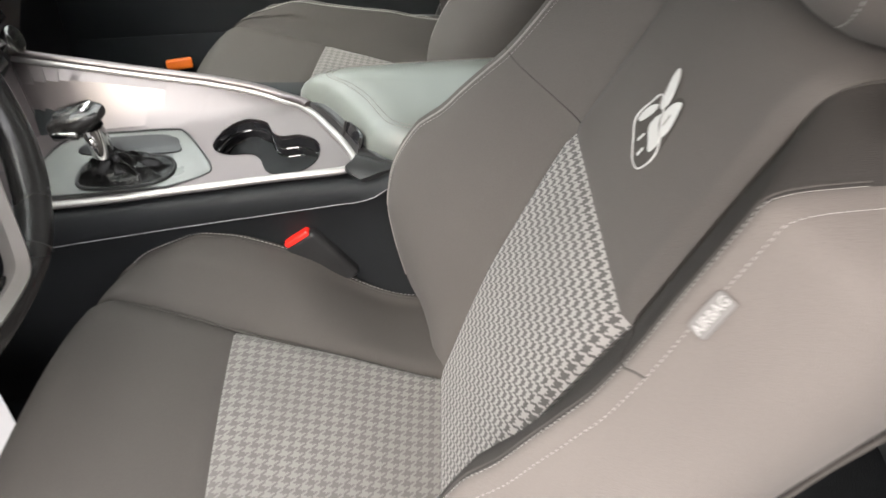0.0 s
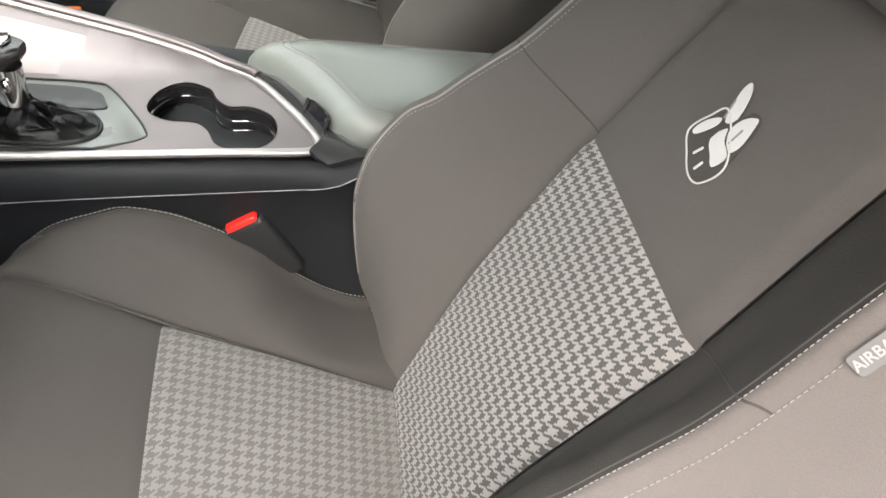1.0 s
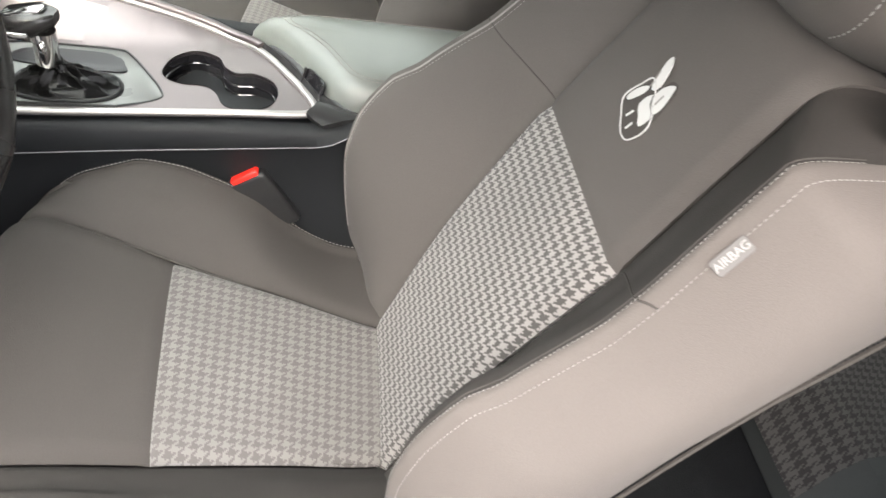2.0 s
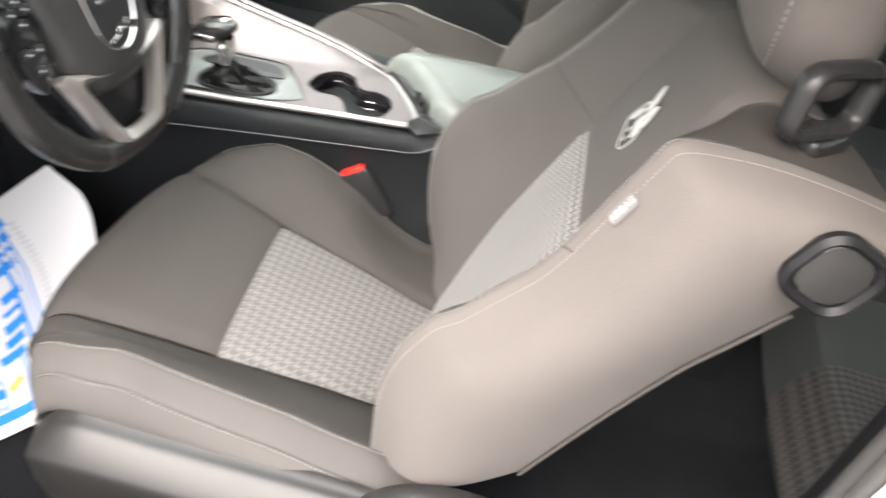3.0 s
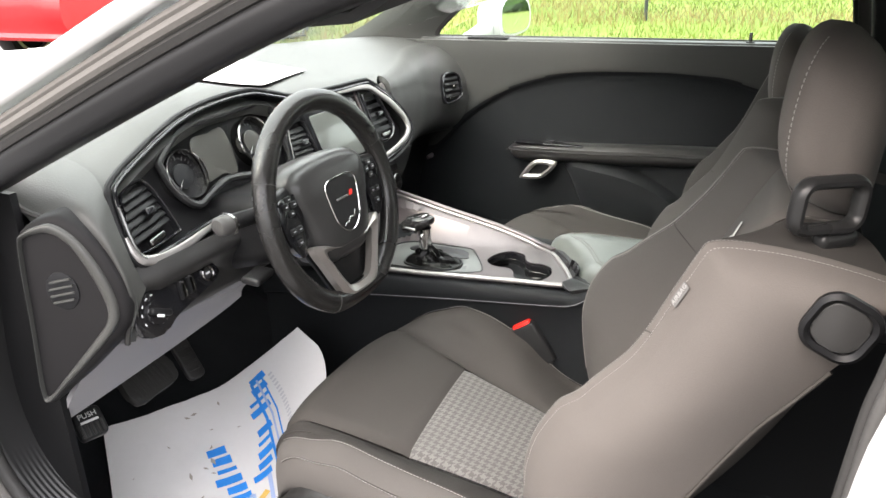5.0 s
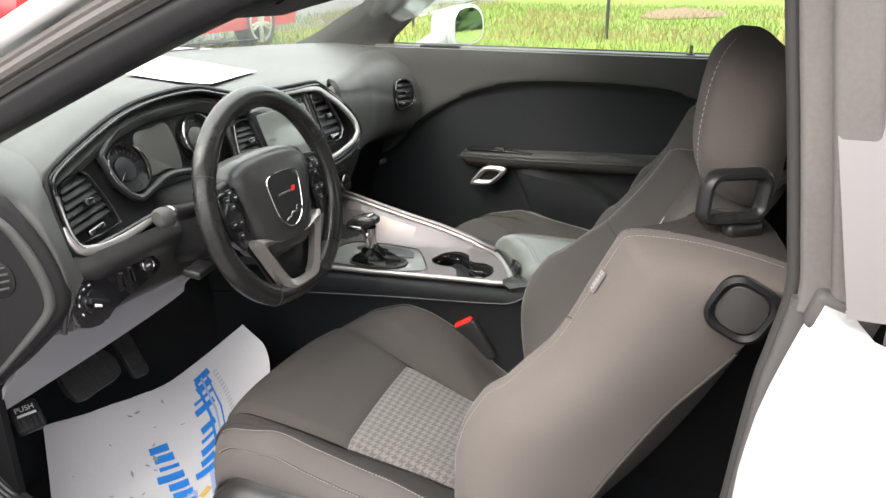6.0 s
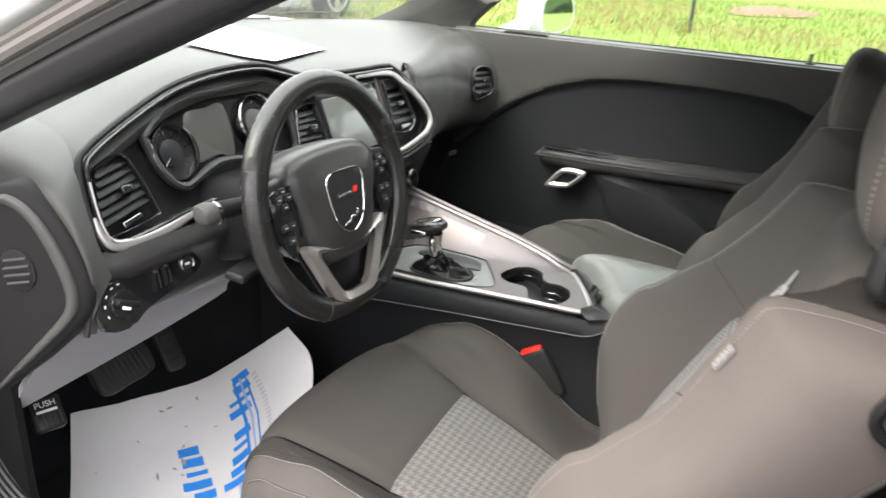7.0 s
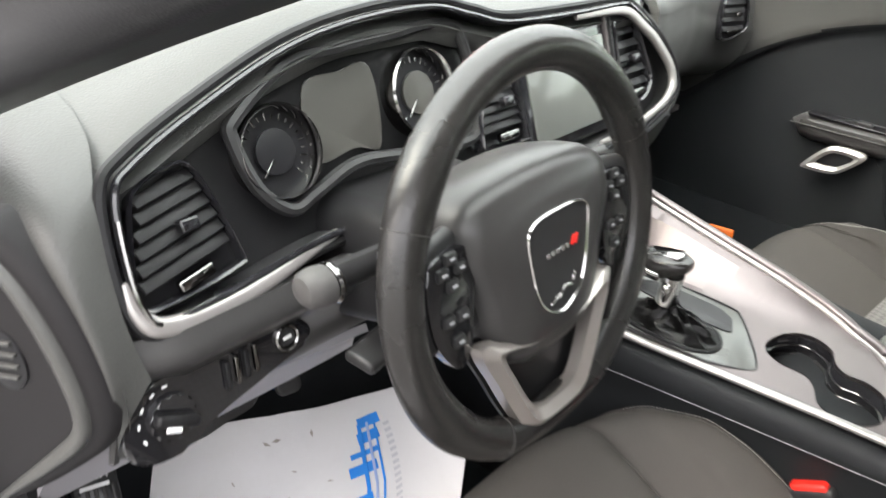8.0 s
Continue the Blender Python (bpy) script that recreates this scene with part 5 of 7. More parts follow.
for k in lines((0, 1), 14):
    r = (1 - k) ** 1.9 * 0.80 + 0.18
    c = base_c * (1 - k ** 1.2) + top_c * k ** 1.2
    ring = []
    for j, p in enumerate(BT):
        a = 2 * math.pi * j / 48
        fold = 1 + (0.20 * math.sin(6 * a + 5 * k) + 0.14 * math.sin(11 * a - 7 * k)) * math.sin(math.pi * min(1, k * 1.1))
        q = c + (p - base_c) * r * fold
        ring.append((q[0], q[1], 0.648 + 0.042 * k + 0.003 * math.sin(16 * k) * math.sin(3 * a)))
    rings.append(ring)
V, F = loft(rings)
pymesh("shift_boot", V, F, leather_soft, console, "creased black leather shift boot")
V, F = loft(sweep([(-0.085, 0.522, 0.683), (-0.089, 0.520, 0.702), (-0.091, 0.519, 0.722)], circle(0.0125, 16), up=(0, 1, 0)))
pymesh("shift_neck", V, F, bright, console, "polished shift lever neck")
rings = []
for k in lines((0, 1), 16):
    y = 0.566 - 0.062 * k
    g = math.sin(math.pi * (0.06 + 0.88 * k)) ** 0.45
    z = 0.720 + 0.016 * k
    rings.append([(-0.088 + x, y, z + h) for x, h in rounded(0.044 * g, 0.032 * g * (0.75 + 0.25 * (1 - k)), 0.010 * g, 4)])
V, F = loft(rings)
grip = pymesh("shift_grip", V, F, leather, console, "black T-shaped shift grip")
part("grip_cap", slab(rounded(0.024, 0.044, 0.008, 4), 0.004, pose(-0.088, 0.534, 0.7395, -13), 0.0015), bright, grip, "polished cap of the grip")
part("grip_band", block((0.034, 0.008, 0.012), pose(-0.090, 0.519, 0.707), 0.003), bright, grip)
part("release_button", block((0.01, 0.03, 0.010), pose(-0.107, 0.542, 0.721), 0.003), dark_chrome, grip)
# console body: side walls, lower groove, rear
def side_top(y):
    return tab(y, [(-0.3, 0.668), (0.17, 0.668), (0.20, 0.660), (0.235, 0.651), (0.28, 0.649), (0.4, 0.6445), (0.54, 0.639), (0.70, 0.633), (0.86, 0.62)])


def side_groove(y):
    return tab(y, [(-0.3, 0.652), (0.17, 0.652), (0.195, 0.645), (0.216, 0.631), (0.244, 0.621), (0.328, 0.612), (0.437, 0.604), (0.543, 0.594), (0.70, 0.578), (0.86, 0.56)])


def side_out(y):
    return tab(y, [(-0.3, 0.125), (0.2, 0.128), (0.26, 0.120), (0.45, 0.129), (0.7, 0.142), (0.86, 0.16)])


rings = []
for y in lines((-0.30, 0.86), 80):
    zl, gz, wl = side_top(y), side_groove(y), side_out(y)
    zr = tab(y, [(-0.3, 0.655), (0.24, 0.655), (0.33, 0.650), (0.40, 0.655), (0.55, 0.682), (0.70, 0.712), (0.86, 0.70)])
    rings.append([(-wl + 0.03, y, zl - 0.012), (-wl + 0.012, y, zl - 0.004), (-wl + 0.003, y, zl - 0.008), (-wl - 0.001, y, zl - 0.014), (-wl - 0.004, y, gz + 0.0035), (-wl - 0.0025, y, gz + 0.0012), (-wl + 0.003, y, gz), (-wl + 0.001, y, gz - 0.002), (-wl + 0.004, y, gz - 0.006), (-wl + 0.006, y, gz - 0.09), (-wl + 0.004, y, 0.46), (-wl + 0.0, y, 0.28), (0.14, y, 0.28), (0.139, y, 0.5), (0.135, y, zr - 0.02), (0.122, y, zr - 0.003), (0.102, y, zr - 0.004), (0.088, y, zr - 0.014), (0.0, y, min(zl, zr) - 0.03)])
V, F = loft(rings)
pymesh("console_body", V, F, console_plastic, console, "black console side panel", angle=50)
tube("side_line", [(-side_out(y) - 0.0035, y, side_groove(y) + 0.0025) for y in lines((0.19, 0.68), 60)], 0.0006, grey_plastic, console, "thin pale line along the side", n=6)
# dark moulded ledge between the silver panel and the armrest
near_l = spline([(-0.108, 0.275), (-0.105, 0.255), (-0.099, 0.242), (-0.083, 0.236), (-0.066, 0.243), (-0.026, 0.264), (0.007, 0.284), (0.035, 0.305), (0.054, 0.324)], 80)
far_l = spline([(-0.110, 0.274), (-0.1135, 0.248), (-0.116, 0.205), (-0.104, 0.178), (-0.078, 0.206), (-0.048, 0.228), (0.002, 0.254), (0.042, 0.284), (0.062, 0.318)], 80)
grid = []
for i in range(15, 80):
    k = i / 79
    z1 = tab(k, [(0.0, 0.640), (0.12, 0.641), (0.25, 0.648), (0.5, 0.650), (1.0, 0.650)])
    row = []
    for q in lines((0, 1), 9):
        p = near_l[i] * (1 - q) + far_l[i] * q
        z0 = deck_z(near_l[i][0], near_l[i][1]) - 0.001
        row.append((p[0], p[1], z0 + (z1 - z0) * q - 0.004 * math.sin(math.pi * q) * (1 if k > 0.35 else 0.2)))
    grid.append(row)
V, F = shell(np.array(grid), 0.012)
pymesh("deck_surround", V, F, plastic_soft, console, "black moulded ledge round the silver panel", angle=70)
# armrest with its bin and latch
ARM = [(-0.094, 0.10), (-0.091, 0.160), (-0.086, 0.198), (-0.072, 0.222), (-0.048, 0.236), (0.0, 0.261), (0.040, 0.291), (0.064, 0.318), (0.082, 0.320), (0.094, 0.28), (0.096, 0.10), (0.092, -0.12), (0.06, -0.16), (-0.06, -0.16), (-0.096, -0.12)]
rim_a = spline(ARM, 100, True)
ac = np.array([0.0, 0.06])


def lid(k, z):
    return [(ac[0] + (p[0] - ac[0]) * k, ac[1] + (p[1] - ac[1]) * (k if p[1] > ac[1] else 1 - (1 - k) * 0.5), z) for p in rim_a]


V, F = loft([lid(k, z) for k, z in ((0.98, 0.632), (1.0, 0.640), (1.005, 0.650), (0.995, 0.660), (0.97, 0.670), (0.93, 0.679), (0.87, 0.686), (0.78, 0.690), (0.6, 0.6925), (0.3, 0.694), (0.05, 0.694))])
arm = pymesh("armrest", V, F, armrest_vinyl, console, "padded armrest lid, sky reflection put into its grey-green colour", angle=85)
for k, z in ((0.845, 0.6875), (0.815, 0.689)):
    stitch("stitching", lid(k, z), [(0, 0, 1)] * 100, arm, thread_dark, 0.005, 0.0034, 0.0006, 0.0006)
m_la = facing((-0.050, 0.240, 0.660), (0.88, 0.48, 0), (-0.48, 0.86, 0.30))
part("latch_pocket", slab(spline([(-0.020, -0.014), (-0.019, 0.004), (0.0, 0.012), (0.018, 0.006), (0.020, -0.014)], 32, True), 0.0025, m_la, 0.0008), gloss_black, arm, "black armrest latch")
tube("latch_rim", [m_la @ Vector((x, y, 0.004)) for x, y in spline([(-0.022, -0.014), (-0.020, 0.006), (0.0, 0.015), (0.020, 0.008), (0.022, -0.014)], 30)], 0.0018, plastic_soft, arm, n=6)
part("console_tray", block((0.2, 0.5, 0.03), pose(0, -0.02, 0.615), 0.008), plastic, console)

# seat belt buckle beside the driver's cushion
buckle = thing("seat_belt_buckle", (-0.112, 0.275, 0.48), "black seat belt buckle with a red release button", "seat belt buckle")
m_bk = facing((-0.112, 0.298, 0.546), (1, 0, 0), (0.0, 0.55, 0.84))
part("buckle_body", block((0.032, 0.052, 0.086), m_bk @ pose(0, 0, -0.012), 0.007, 4), plastic_soft, buckle)
part("release_button", block((0.028, 0.037, 0.013), m_bk @ pose(0, -0.001, 0.029), 0.003, 3), red_plastic, buckle, "red release button")
part("latch_slot", block((0.018, 0.003, 0.003), m_bk @ pose(0, 0.021, 0.031), 0.0005, 1), dial_face, buckle)
V, F = loft(sweep([(-0.112, 0.275, 0.511), (-0.115, 0.242, 0.470), (-0.118, 0.20, 0.42), (-0.118, 0.17, 0.385)], rounded(0.018, 0.026, 0.006, 3), up=(1, 0, 0)))
pymesh("buckle_sleeve", V, F, rubber, buckle)
for i in range(5):
    part("sleeve_rib", block((0.029, 0.003, 0.021), facing((-0.1155, 0.232 - 0.007 * i, 0.461 - 0.0095 * i), (1, 0, 0), (0, -0.81, 0.58)) @ pose(0, 0, 0, 0, 0, 0), 0.001, 1), plastic, buckle)
part("anchor_bracket", block((0.012, 0.05, 0.03), pose(-0.14, 0.155, 0.45, 25), 0.004), bright, buckle, "bright metal seat hinge bracket")

# ---------------------------------------------------------------- cabin floor, sill, pillars
cabin = thing("car_body", (0, 0.3, 0.26), "white two-door car body with the driver's door open", "car body")
grid = []
for x in lines((-0.69, 0.72), 60):
    row = []
    for y in lines((-1.25, 1.5), 70):
        tun = 0.10 * math.exp(-(x / 0.15) ** 4) + 0.30 * min(1, max(0, (y - 1.05) / 0.42)) ** 1.2
        side = 0.10 * max(0, (abs(x + 0.0) - 0.64) / 0.06) ** 2
        row.append((x, y, 0.278 + tun + side + 0.16 * max(0, (-y - 0.35) / 0.5) * (1 if y > -0.9 else 1)))
    grid.append(row)
V, F = shell(np.array(grid), 0.012)
pymesh("carpet_floor", V, F, carpet, cabin, "black cabin carpet", angle=80)
# driver's rubber floor mat with its clip
mat_out = spline([(-0.62, 0.50), (-0.60, 0.46), (-0.45, 0.45), (-0.20, 0.46), (-0.17, 0.55), (-0.18, 0.85), (-0.25, 1.02), (-0.5, 1.02), (-0.62, 0.95), (-0.63, 0.7)], 60, True)
fm = thing("floor_mat", (-0.4, 0.7, 0.28), "black carpet floor mat on the driver's floor", "floor mat")
part("mat_sheet", slab(mat_out, 0.006, pose(0, 0, 0.2805), 0.003), floor_vinyl, fm)
part("mat_clip", block((0.022, 0.010, 0.003), pose(-0.514, 0.581, 0.288, 0, 0, 15), 0.001), dark_chrome, fm, "small metal mat clip")

# sill: ribbed scuff plate rising into the front of the door opening
SILL = spline([(-0.45, 0.435), (-0.2, 0.425), (0.1, 0.420), (0.45, 0.420), (0.65, 0.424), (0.79, 0.445), (0.866, 0.50), (0.898, 0.60), (0.889, 0.72), (0.862, 0.84), (0.842, 0.93)], 70)
sec = [(0.034, -0.03), (0.034, -0.006), (0.030, 0.0)]
for i in range(7):
    x = 0.024 - i * 0.0085
    sec += [(x + 0.003, 0.0), (x + 0.0015, 0.0028), (x - 0.0015, 0.0028), (x - 0.003, 0.0)]
sec += [(-0.036, -0.002), (-0.040, -0.010), (-0.040, -0.03)]
rings = []
for i, p in enumerate(SILL):
    a, b = SILL[max(0, i - 1)], SILL[min(69, i + 1)]
    d = (b - a) / np.linalg.norm(b - a)
    nrm = np.array([-d[1], d[0]])
    fade = 1 - min(1, max(0, (i - 34) / 10))
    rings.append([(-0.702 + sx * 0.86, p[0] + nrm[0] * (sz * (fade if sz > 0 else 1)), p[1] + nrm[1] * (sz * (fade if sz > 0 else 1))) for sx, sz in sec])
V, F = loft(rings)
pymesh("scuff_plate", V, F, plastic_soft, cabin, "ribbed black door sill plate", angle=60)


def opening(off_x, off_n, pts=SILL):
    out = []
    for i, p in enumerate(pts):
        a, b = pts[max(0, i - 1)], pts[min(len(pts) - 1, i + 1)]
        d = (b - a) / np.linalg.norm(b - a)
        out.append((off_x, p[0] - d[1] * off_n, p[1] + d[0] * off_n))
    return out


tube("door_seal", opening(-0.742, 0.0), 0.010, rubber, cabin, "black rubber door seal", up=(1, 0, 0), n=10)
V, F = loft(sweep(opening(-0.754, -0.012), rounded(0.012, 0.016, 0.004, 3), up=(1, 0, 0)))
pymesh("seal_lip", V, F, rubber_dusty, cabin, "dusty grey seal lip")
# white painted rocker and front jamb outside the seal
rings = []
for i, p in enumerate(SILL):
    a, b = SILL[max(0, i - 1)], SILL[min(69, i + 1)]
    d = (b - a) / np.linalg.norm(b - a)
    n = np.array([-d[1], d[0]])
    rings.append([(x, p[0] + n[0] * h, p[1] + n[1] * h) for x, h in ((-0.73, -0.035), (-0.752, -0.022), (-0.775, -0.026), (-0.81, -0.035), (-0.85, -0.055), (-0.875, -0.085), (-0.87, -0.16), (-0.74, -0.16))])
V, F = loft(rings)
pymesh("rocker_panel", V, F, paint_white, cabin, "white painted sill and door jamb")
# kick panel inside the front corner
grid = [[(-0.685 + 0.02 * k, y, z) for k, (y, z) in zip(lines((0, 1), 12), [(0.80 + 0.65 * q, zz) for q in lines((0, 1), 12)])] for zz in lines((0.27, 0.93), 12)]
V, F = shell(np.array(grid), 0.01)
pymesh("kick_panel", V, F, plastic, cabin)
V, F = loft(sweep([(-0.672, y, z) for y, z in spline([(0.86, 0.64), (0.90, 0.56), (0.93, 0.48), (0.93, 0.42)], 12)], rounded(0.05, 0.02, 0.006, 3), up=(1, 0, 0)))
pymesh("kick_trim", V, F, plastic_soft, cabin)

# roof line: pillars, header rails, roof skin, headliner
A_LINE = spline([(-0.735, 0.99, 0.862), (-0.728, 0.86, 0.922), (-0.716, 0.66, 1.013), (-0.702, 0.44, 1.110), (-0.69, 0.27, 1.175), (-0.672, 0.05, 1.228), (-0.66, -0.25, 1.252), (-0.66, -0.55, 1.245)], 60)
V, F = loft(sweep(A_LINE, rounded(0.05, 0.034, 0.012, 4)))
pymesh("pillar_trim", V, F, plastic, cabin, "black inner pillar trim")
for dz, dx, r, mt in ((0.022, -0.016, 0.010, rubber), (0.033, -0.024, 0.007, rubber_dusty), (0.043, -0.022, 0.006, rubber_dusty)):
    tube("door_seal", [p + np.array([dx, 0.004, dz]) for p in A_LINE], r, mt, cabin, "rubber door seal along the pillar", n=8)
V, F = loft(sweep([p + np.array([-0.012, 0.02, 0.061]) for p in A_LINE], rounded(0.05, 0.024, 0.010, 4)))
pymesh("painted_pillar", V, F, paint_white, cabin, "white painted windscreen pillar")
# far pillar: broad trim between windscreen and side glass
W_E = spline([(0.742, 0.895, 0.962), (0.738, 0.885, 1.0), (0.728, 0.80, 1.072), (0.712, 0.70, 1.14), (0.69, 0.55, 1.215), (0.675, 0.30, 1.262), (0.665, 0.0, 1.275), (0.66, -0.5, 1.265)], 50)
U_E = spline([(0.70, 1.19, 0.975), (0.695, 1.10, 1.015), (0.685, 0.97, 1.085), (0.67, 0.83, 1.15), (0.65, 0.66, 1.22), (0.625, 0.38, 1.275), (0.61, 0.02, 1.295), (0.60, -0.5, 1.285)], 50)
grid = [[a * (1 - q) + b * q + np.array([-0.018, 0, -0.006]) * math.sin(math.pi * q) for q in lines((0, 1), 9)] for a, b in zip(W_E, U_E)]
V, F = shell(np.array(grid), 0.012)
pymesh("pillar_trim", V, F, vinyl, cabin, "black inner pillar trim", angle=80)
tube("door_seal", [p + np.array([0.012, 0, 0.0]) for p in W_E], 0.010, rubber, cabin, "black rubber door seal", n=8)
V, F = loft(sweep([p * 0.6 + q * 0.4 + np.array([0.045, 0.0, 0.02]) for p, q in zip(W_E, U_E)], rounded(0.04, 0.03, 0.01, 3)))
pymesh("painted_pillar", V, F, paint_white, cabin, "white painted windscreen pillar")
grid = [[(x, y, 1.315 - 0.09 * x * x - 0.10 * max(0, (min(y, 0.30) + 0.05) / 0.35) ** 2 - 0.05 * max(0, (-y - 0.9) / 0.4)) for y in lines((-1.3, 0.42), 28)] for x in lines((-0.66, 0.66), 24)]
V, F = shell(np.array(grid), 0.012)
pymesh("roof_skin", V, F, paint_white, cabin, "white painted roof")
grid = [[(x, y, p[2] - 0.03) for (x, y, _), p in zip(r, r)] for r in grid]
V, F = shell(np.array(grid), 0.01)
lining = pymesh("headliner", V, F, headliner, None)
tagged(lining, "black cloth headliner under the roof", "headliner", kind="structure")
# windscreen
grid = []
for x in lines((-0.70, 0.70), 20):
    grid.append([(x, 1.42 - 0.5 * x * x - t * (1.14 - 0.25 * x * x), 0.955 + t * (0.30 - 0.07 * x * x)) for t in lines((0, 1), 14)])
V, F = shell(np.array(grid), 0.005)
screen_ob = pymesh("windscreen", V, F, window_glass, cabin, "clear laminated windscreen")
screen_ob.visible_shadow = False
V, F = loft(sweep([(x, 1.425 - 0.5 * x * x, 0.962 - 0.01 * x * x) for x in lines((-0.70, 0.70), 30)], rounded(0.06, 0.016, 0.006, 3)))
pymesh("cowl_edge", V, F, rubber, cabin)
# bonnet, cowl, fenders
grid = [[(x, y, 0.955 - 0.05 * x * x - 0.05 * ((y - 1.5) / 1.3) ** 2 + 0.012 * math.exp(-((abs(x) - 0.38) / 0.08) ** 2)) for y in lines((1.52, 2.75), 20)] for x in lines((-0.80, 0.80), 34)]
V, F = shell(np.array(grid), 0.02)
pymesh("bonnet", V, F, paint_white, cabin, "white painted bonnet")
V, F = loft(sweep([(x, 1.49 - 0.3 * x * x, 0.93) for x in lines((-0.78, 0.78), 20)], rounded(0.10, 0.03, 0.01, 3)))
pymesh("cowl_panel", V, F, plastic, cabin)
for x0, x1 in ((-0.55, -0.02), (0.0, 0.5)):
    tube("wiper_arm", [(x, 1.50 - 0.42 * x * x - 0.01, 0.968) for x in lines((x0, x1), 12)], 0.007, plastic, cabin, "black wiper arm", n=6)
for s in (-1, 1):
    grid = [[(s * (0.80 + 0.10 * math.sin(math.pi * 0.5 * k)), y, 0.925 - 0.62 * k ** 1.5 - 0.05 * max(0, (y - 1.5) / 1.3) ** 2) for k in lines((0, 1), 14)] for y in lines((0.98, 2.75), 20)]
    V, F = shell(np.array(grid), 0.02 * s)
    pymesh("front_fender", V, F, paint_white, cabin, "white painted front fender")

# rear of the door opening: jamb, seals, quarter glass and panel on the driver's side, mirrored opposite
for s in (-1, 1):
    POST = spline([(-0.140, 1.24), (-0.153, 1.151), (-0.164, 1.082), (-0.176, 1.0), (-0.181, 0.954), (-0.174, 0.905), (-0.167, 0.862), (-0.158, 0.754), (-0.152, 0.65), (-0.19, 0.52), (-0.26, 0.44)], 60)
    tube("door_seal", [(s * 0.702, y, z) for y, z in POST], 0.006, rubber, cabin, "black rubber door seal", up=(1, 0, 0), n=10)
    for off, w, x in ((0.018, 0.018, 0.712), (0.038, 0.021, 0.722)):
        V, F = loft(sweep([(s * x, y - off, z) for y, z in POST[:26]], rounded(0.03, w, 0.005, 3), up=(1, 0, 0)))
        pymesh("post_trim", V, F, rubber_dusty, cabin, "dusty grey door post seal")
    V, F = loft(sweep([(s * 0.712, y - 0.014, z) for y, z in POST[24:]], rounded(0.03, 0.014, 0.005, 3), up=(1, 0, 0)))
    pymesh("post_seal", V, F, rubber_worn, cabin, "worn dark grey lower post seal")
    part("seal_corner", block((0.026, 0.046, 0.030), pose(s * 0.722, -0.214, 0.946, 15, 0, 0), 0.006, 3), rubber_worn, cabin, "moulded rubber seal corner")
    V, F = loft(sweep([(s * 0.662, y - 0.055, z) for y, z in POST], rounded(0.05, 0.06, 0.012, 3), up=(1, 0, 0)))
    pymesh("inner_post", V, F, plastic, cabin, "black inner door post")
    # white jamb and quarter panel
    grid = []
    for z in lines((0.30, 0.957), 26):
        yj = tab(z, [(0.30, -0.30), (0.44, -0.28), (0.52, -0.212), (0.65, -0.162), (0.775, -0.161), (0.847, -0.168), (0.906, -0.182), (0.965, -0.200)])
        row = []
        for k in lines((0, 1), 26):
            y = yj - 1.83 * k ** 1.5
            x = 0.722 + 0.085 * min(1, k / 0.06) + 0.06 * min(1, k / 0.3) * (1 - ((z - 0.62) / 0.36) ** 2)
            row.append((s * x, y, z))
        grid.append(row)
    V, F = shell(np.array(grid), 0.02 * s)
    pymesh("quarter_panel", V, F, paint_white, cabin, "white painted quarter panel")
    grid = [[(s * (0.765 - 0.075 * t), y, 0.962 + 0.26 * t) for y in lines((-0.212 + 0.05 * t, -0.85), 10)] for t in lines((0, 1), 8)]
    V, F = shell(np.array(grid), 0.006 * s)
    if s < 0:
        q = pymesh("quarter_glass", V, F, dark_glass, cabin, "dark quarter window glass")
        q.visible_shadow = False
    else:
        q = pymesh("quarter_glass", V, F, side_glass, cabin, "green-tinted quarter window glass")
        q.visible_shadow = False
    V, F = loft(sweep([(s * 0.775, y, 0.953) for y in lines((-0.235, -0.9), 12)], rounded(0.016, 0.022, 0.006, 3)))
    pymesh("belt_moulding", V, F, rubber_dusty, cabin)
    # painted sail panel behind the quarter glass
    grid = [[(s * (0.775 - 0.115 * t), y, 0.945 + 0.325 * t - 0.05 * max(0, (-y - 0.9) / 0.4) * t) for y in lines((-0.85, -1.48 + 0.18 * t), 10)] for t in lines((0, 1), 8)]
    V, F = shell(np.array(grid), 0.012 * s)
    pymesh("sail_panel", V, F, paint_white, cabin, "white painted rear pillar")
    # inner quarter trim
    grid = [[(s * (0.70 - 0.04 * math.sin(math.pi * k)), y, 0.30 + 0.68 * k) for k in lines((0, 1), 12)] for y in lines((-0.25, -1.25), 14)]
    V, F = shell(np.array(grid), 0.012 * s)
    pymesh("quarter_trim", V, F, trim_grey, cabin, "black rear side trim")

# rear bench behind the front seats
bench = thing("rear_seat", (0.0, -0.75, 0.33), "charcoal cloth rear bench with check inserts", "car seat")
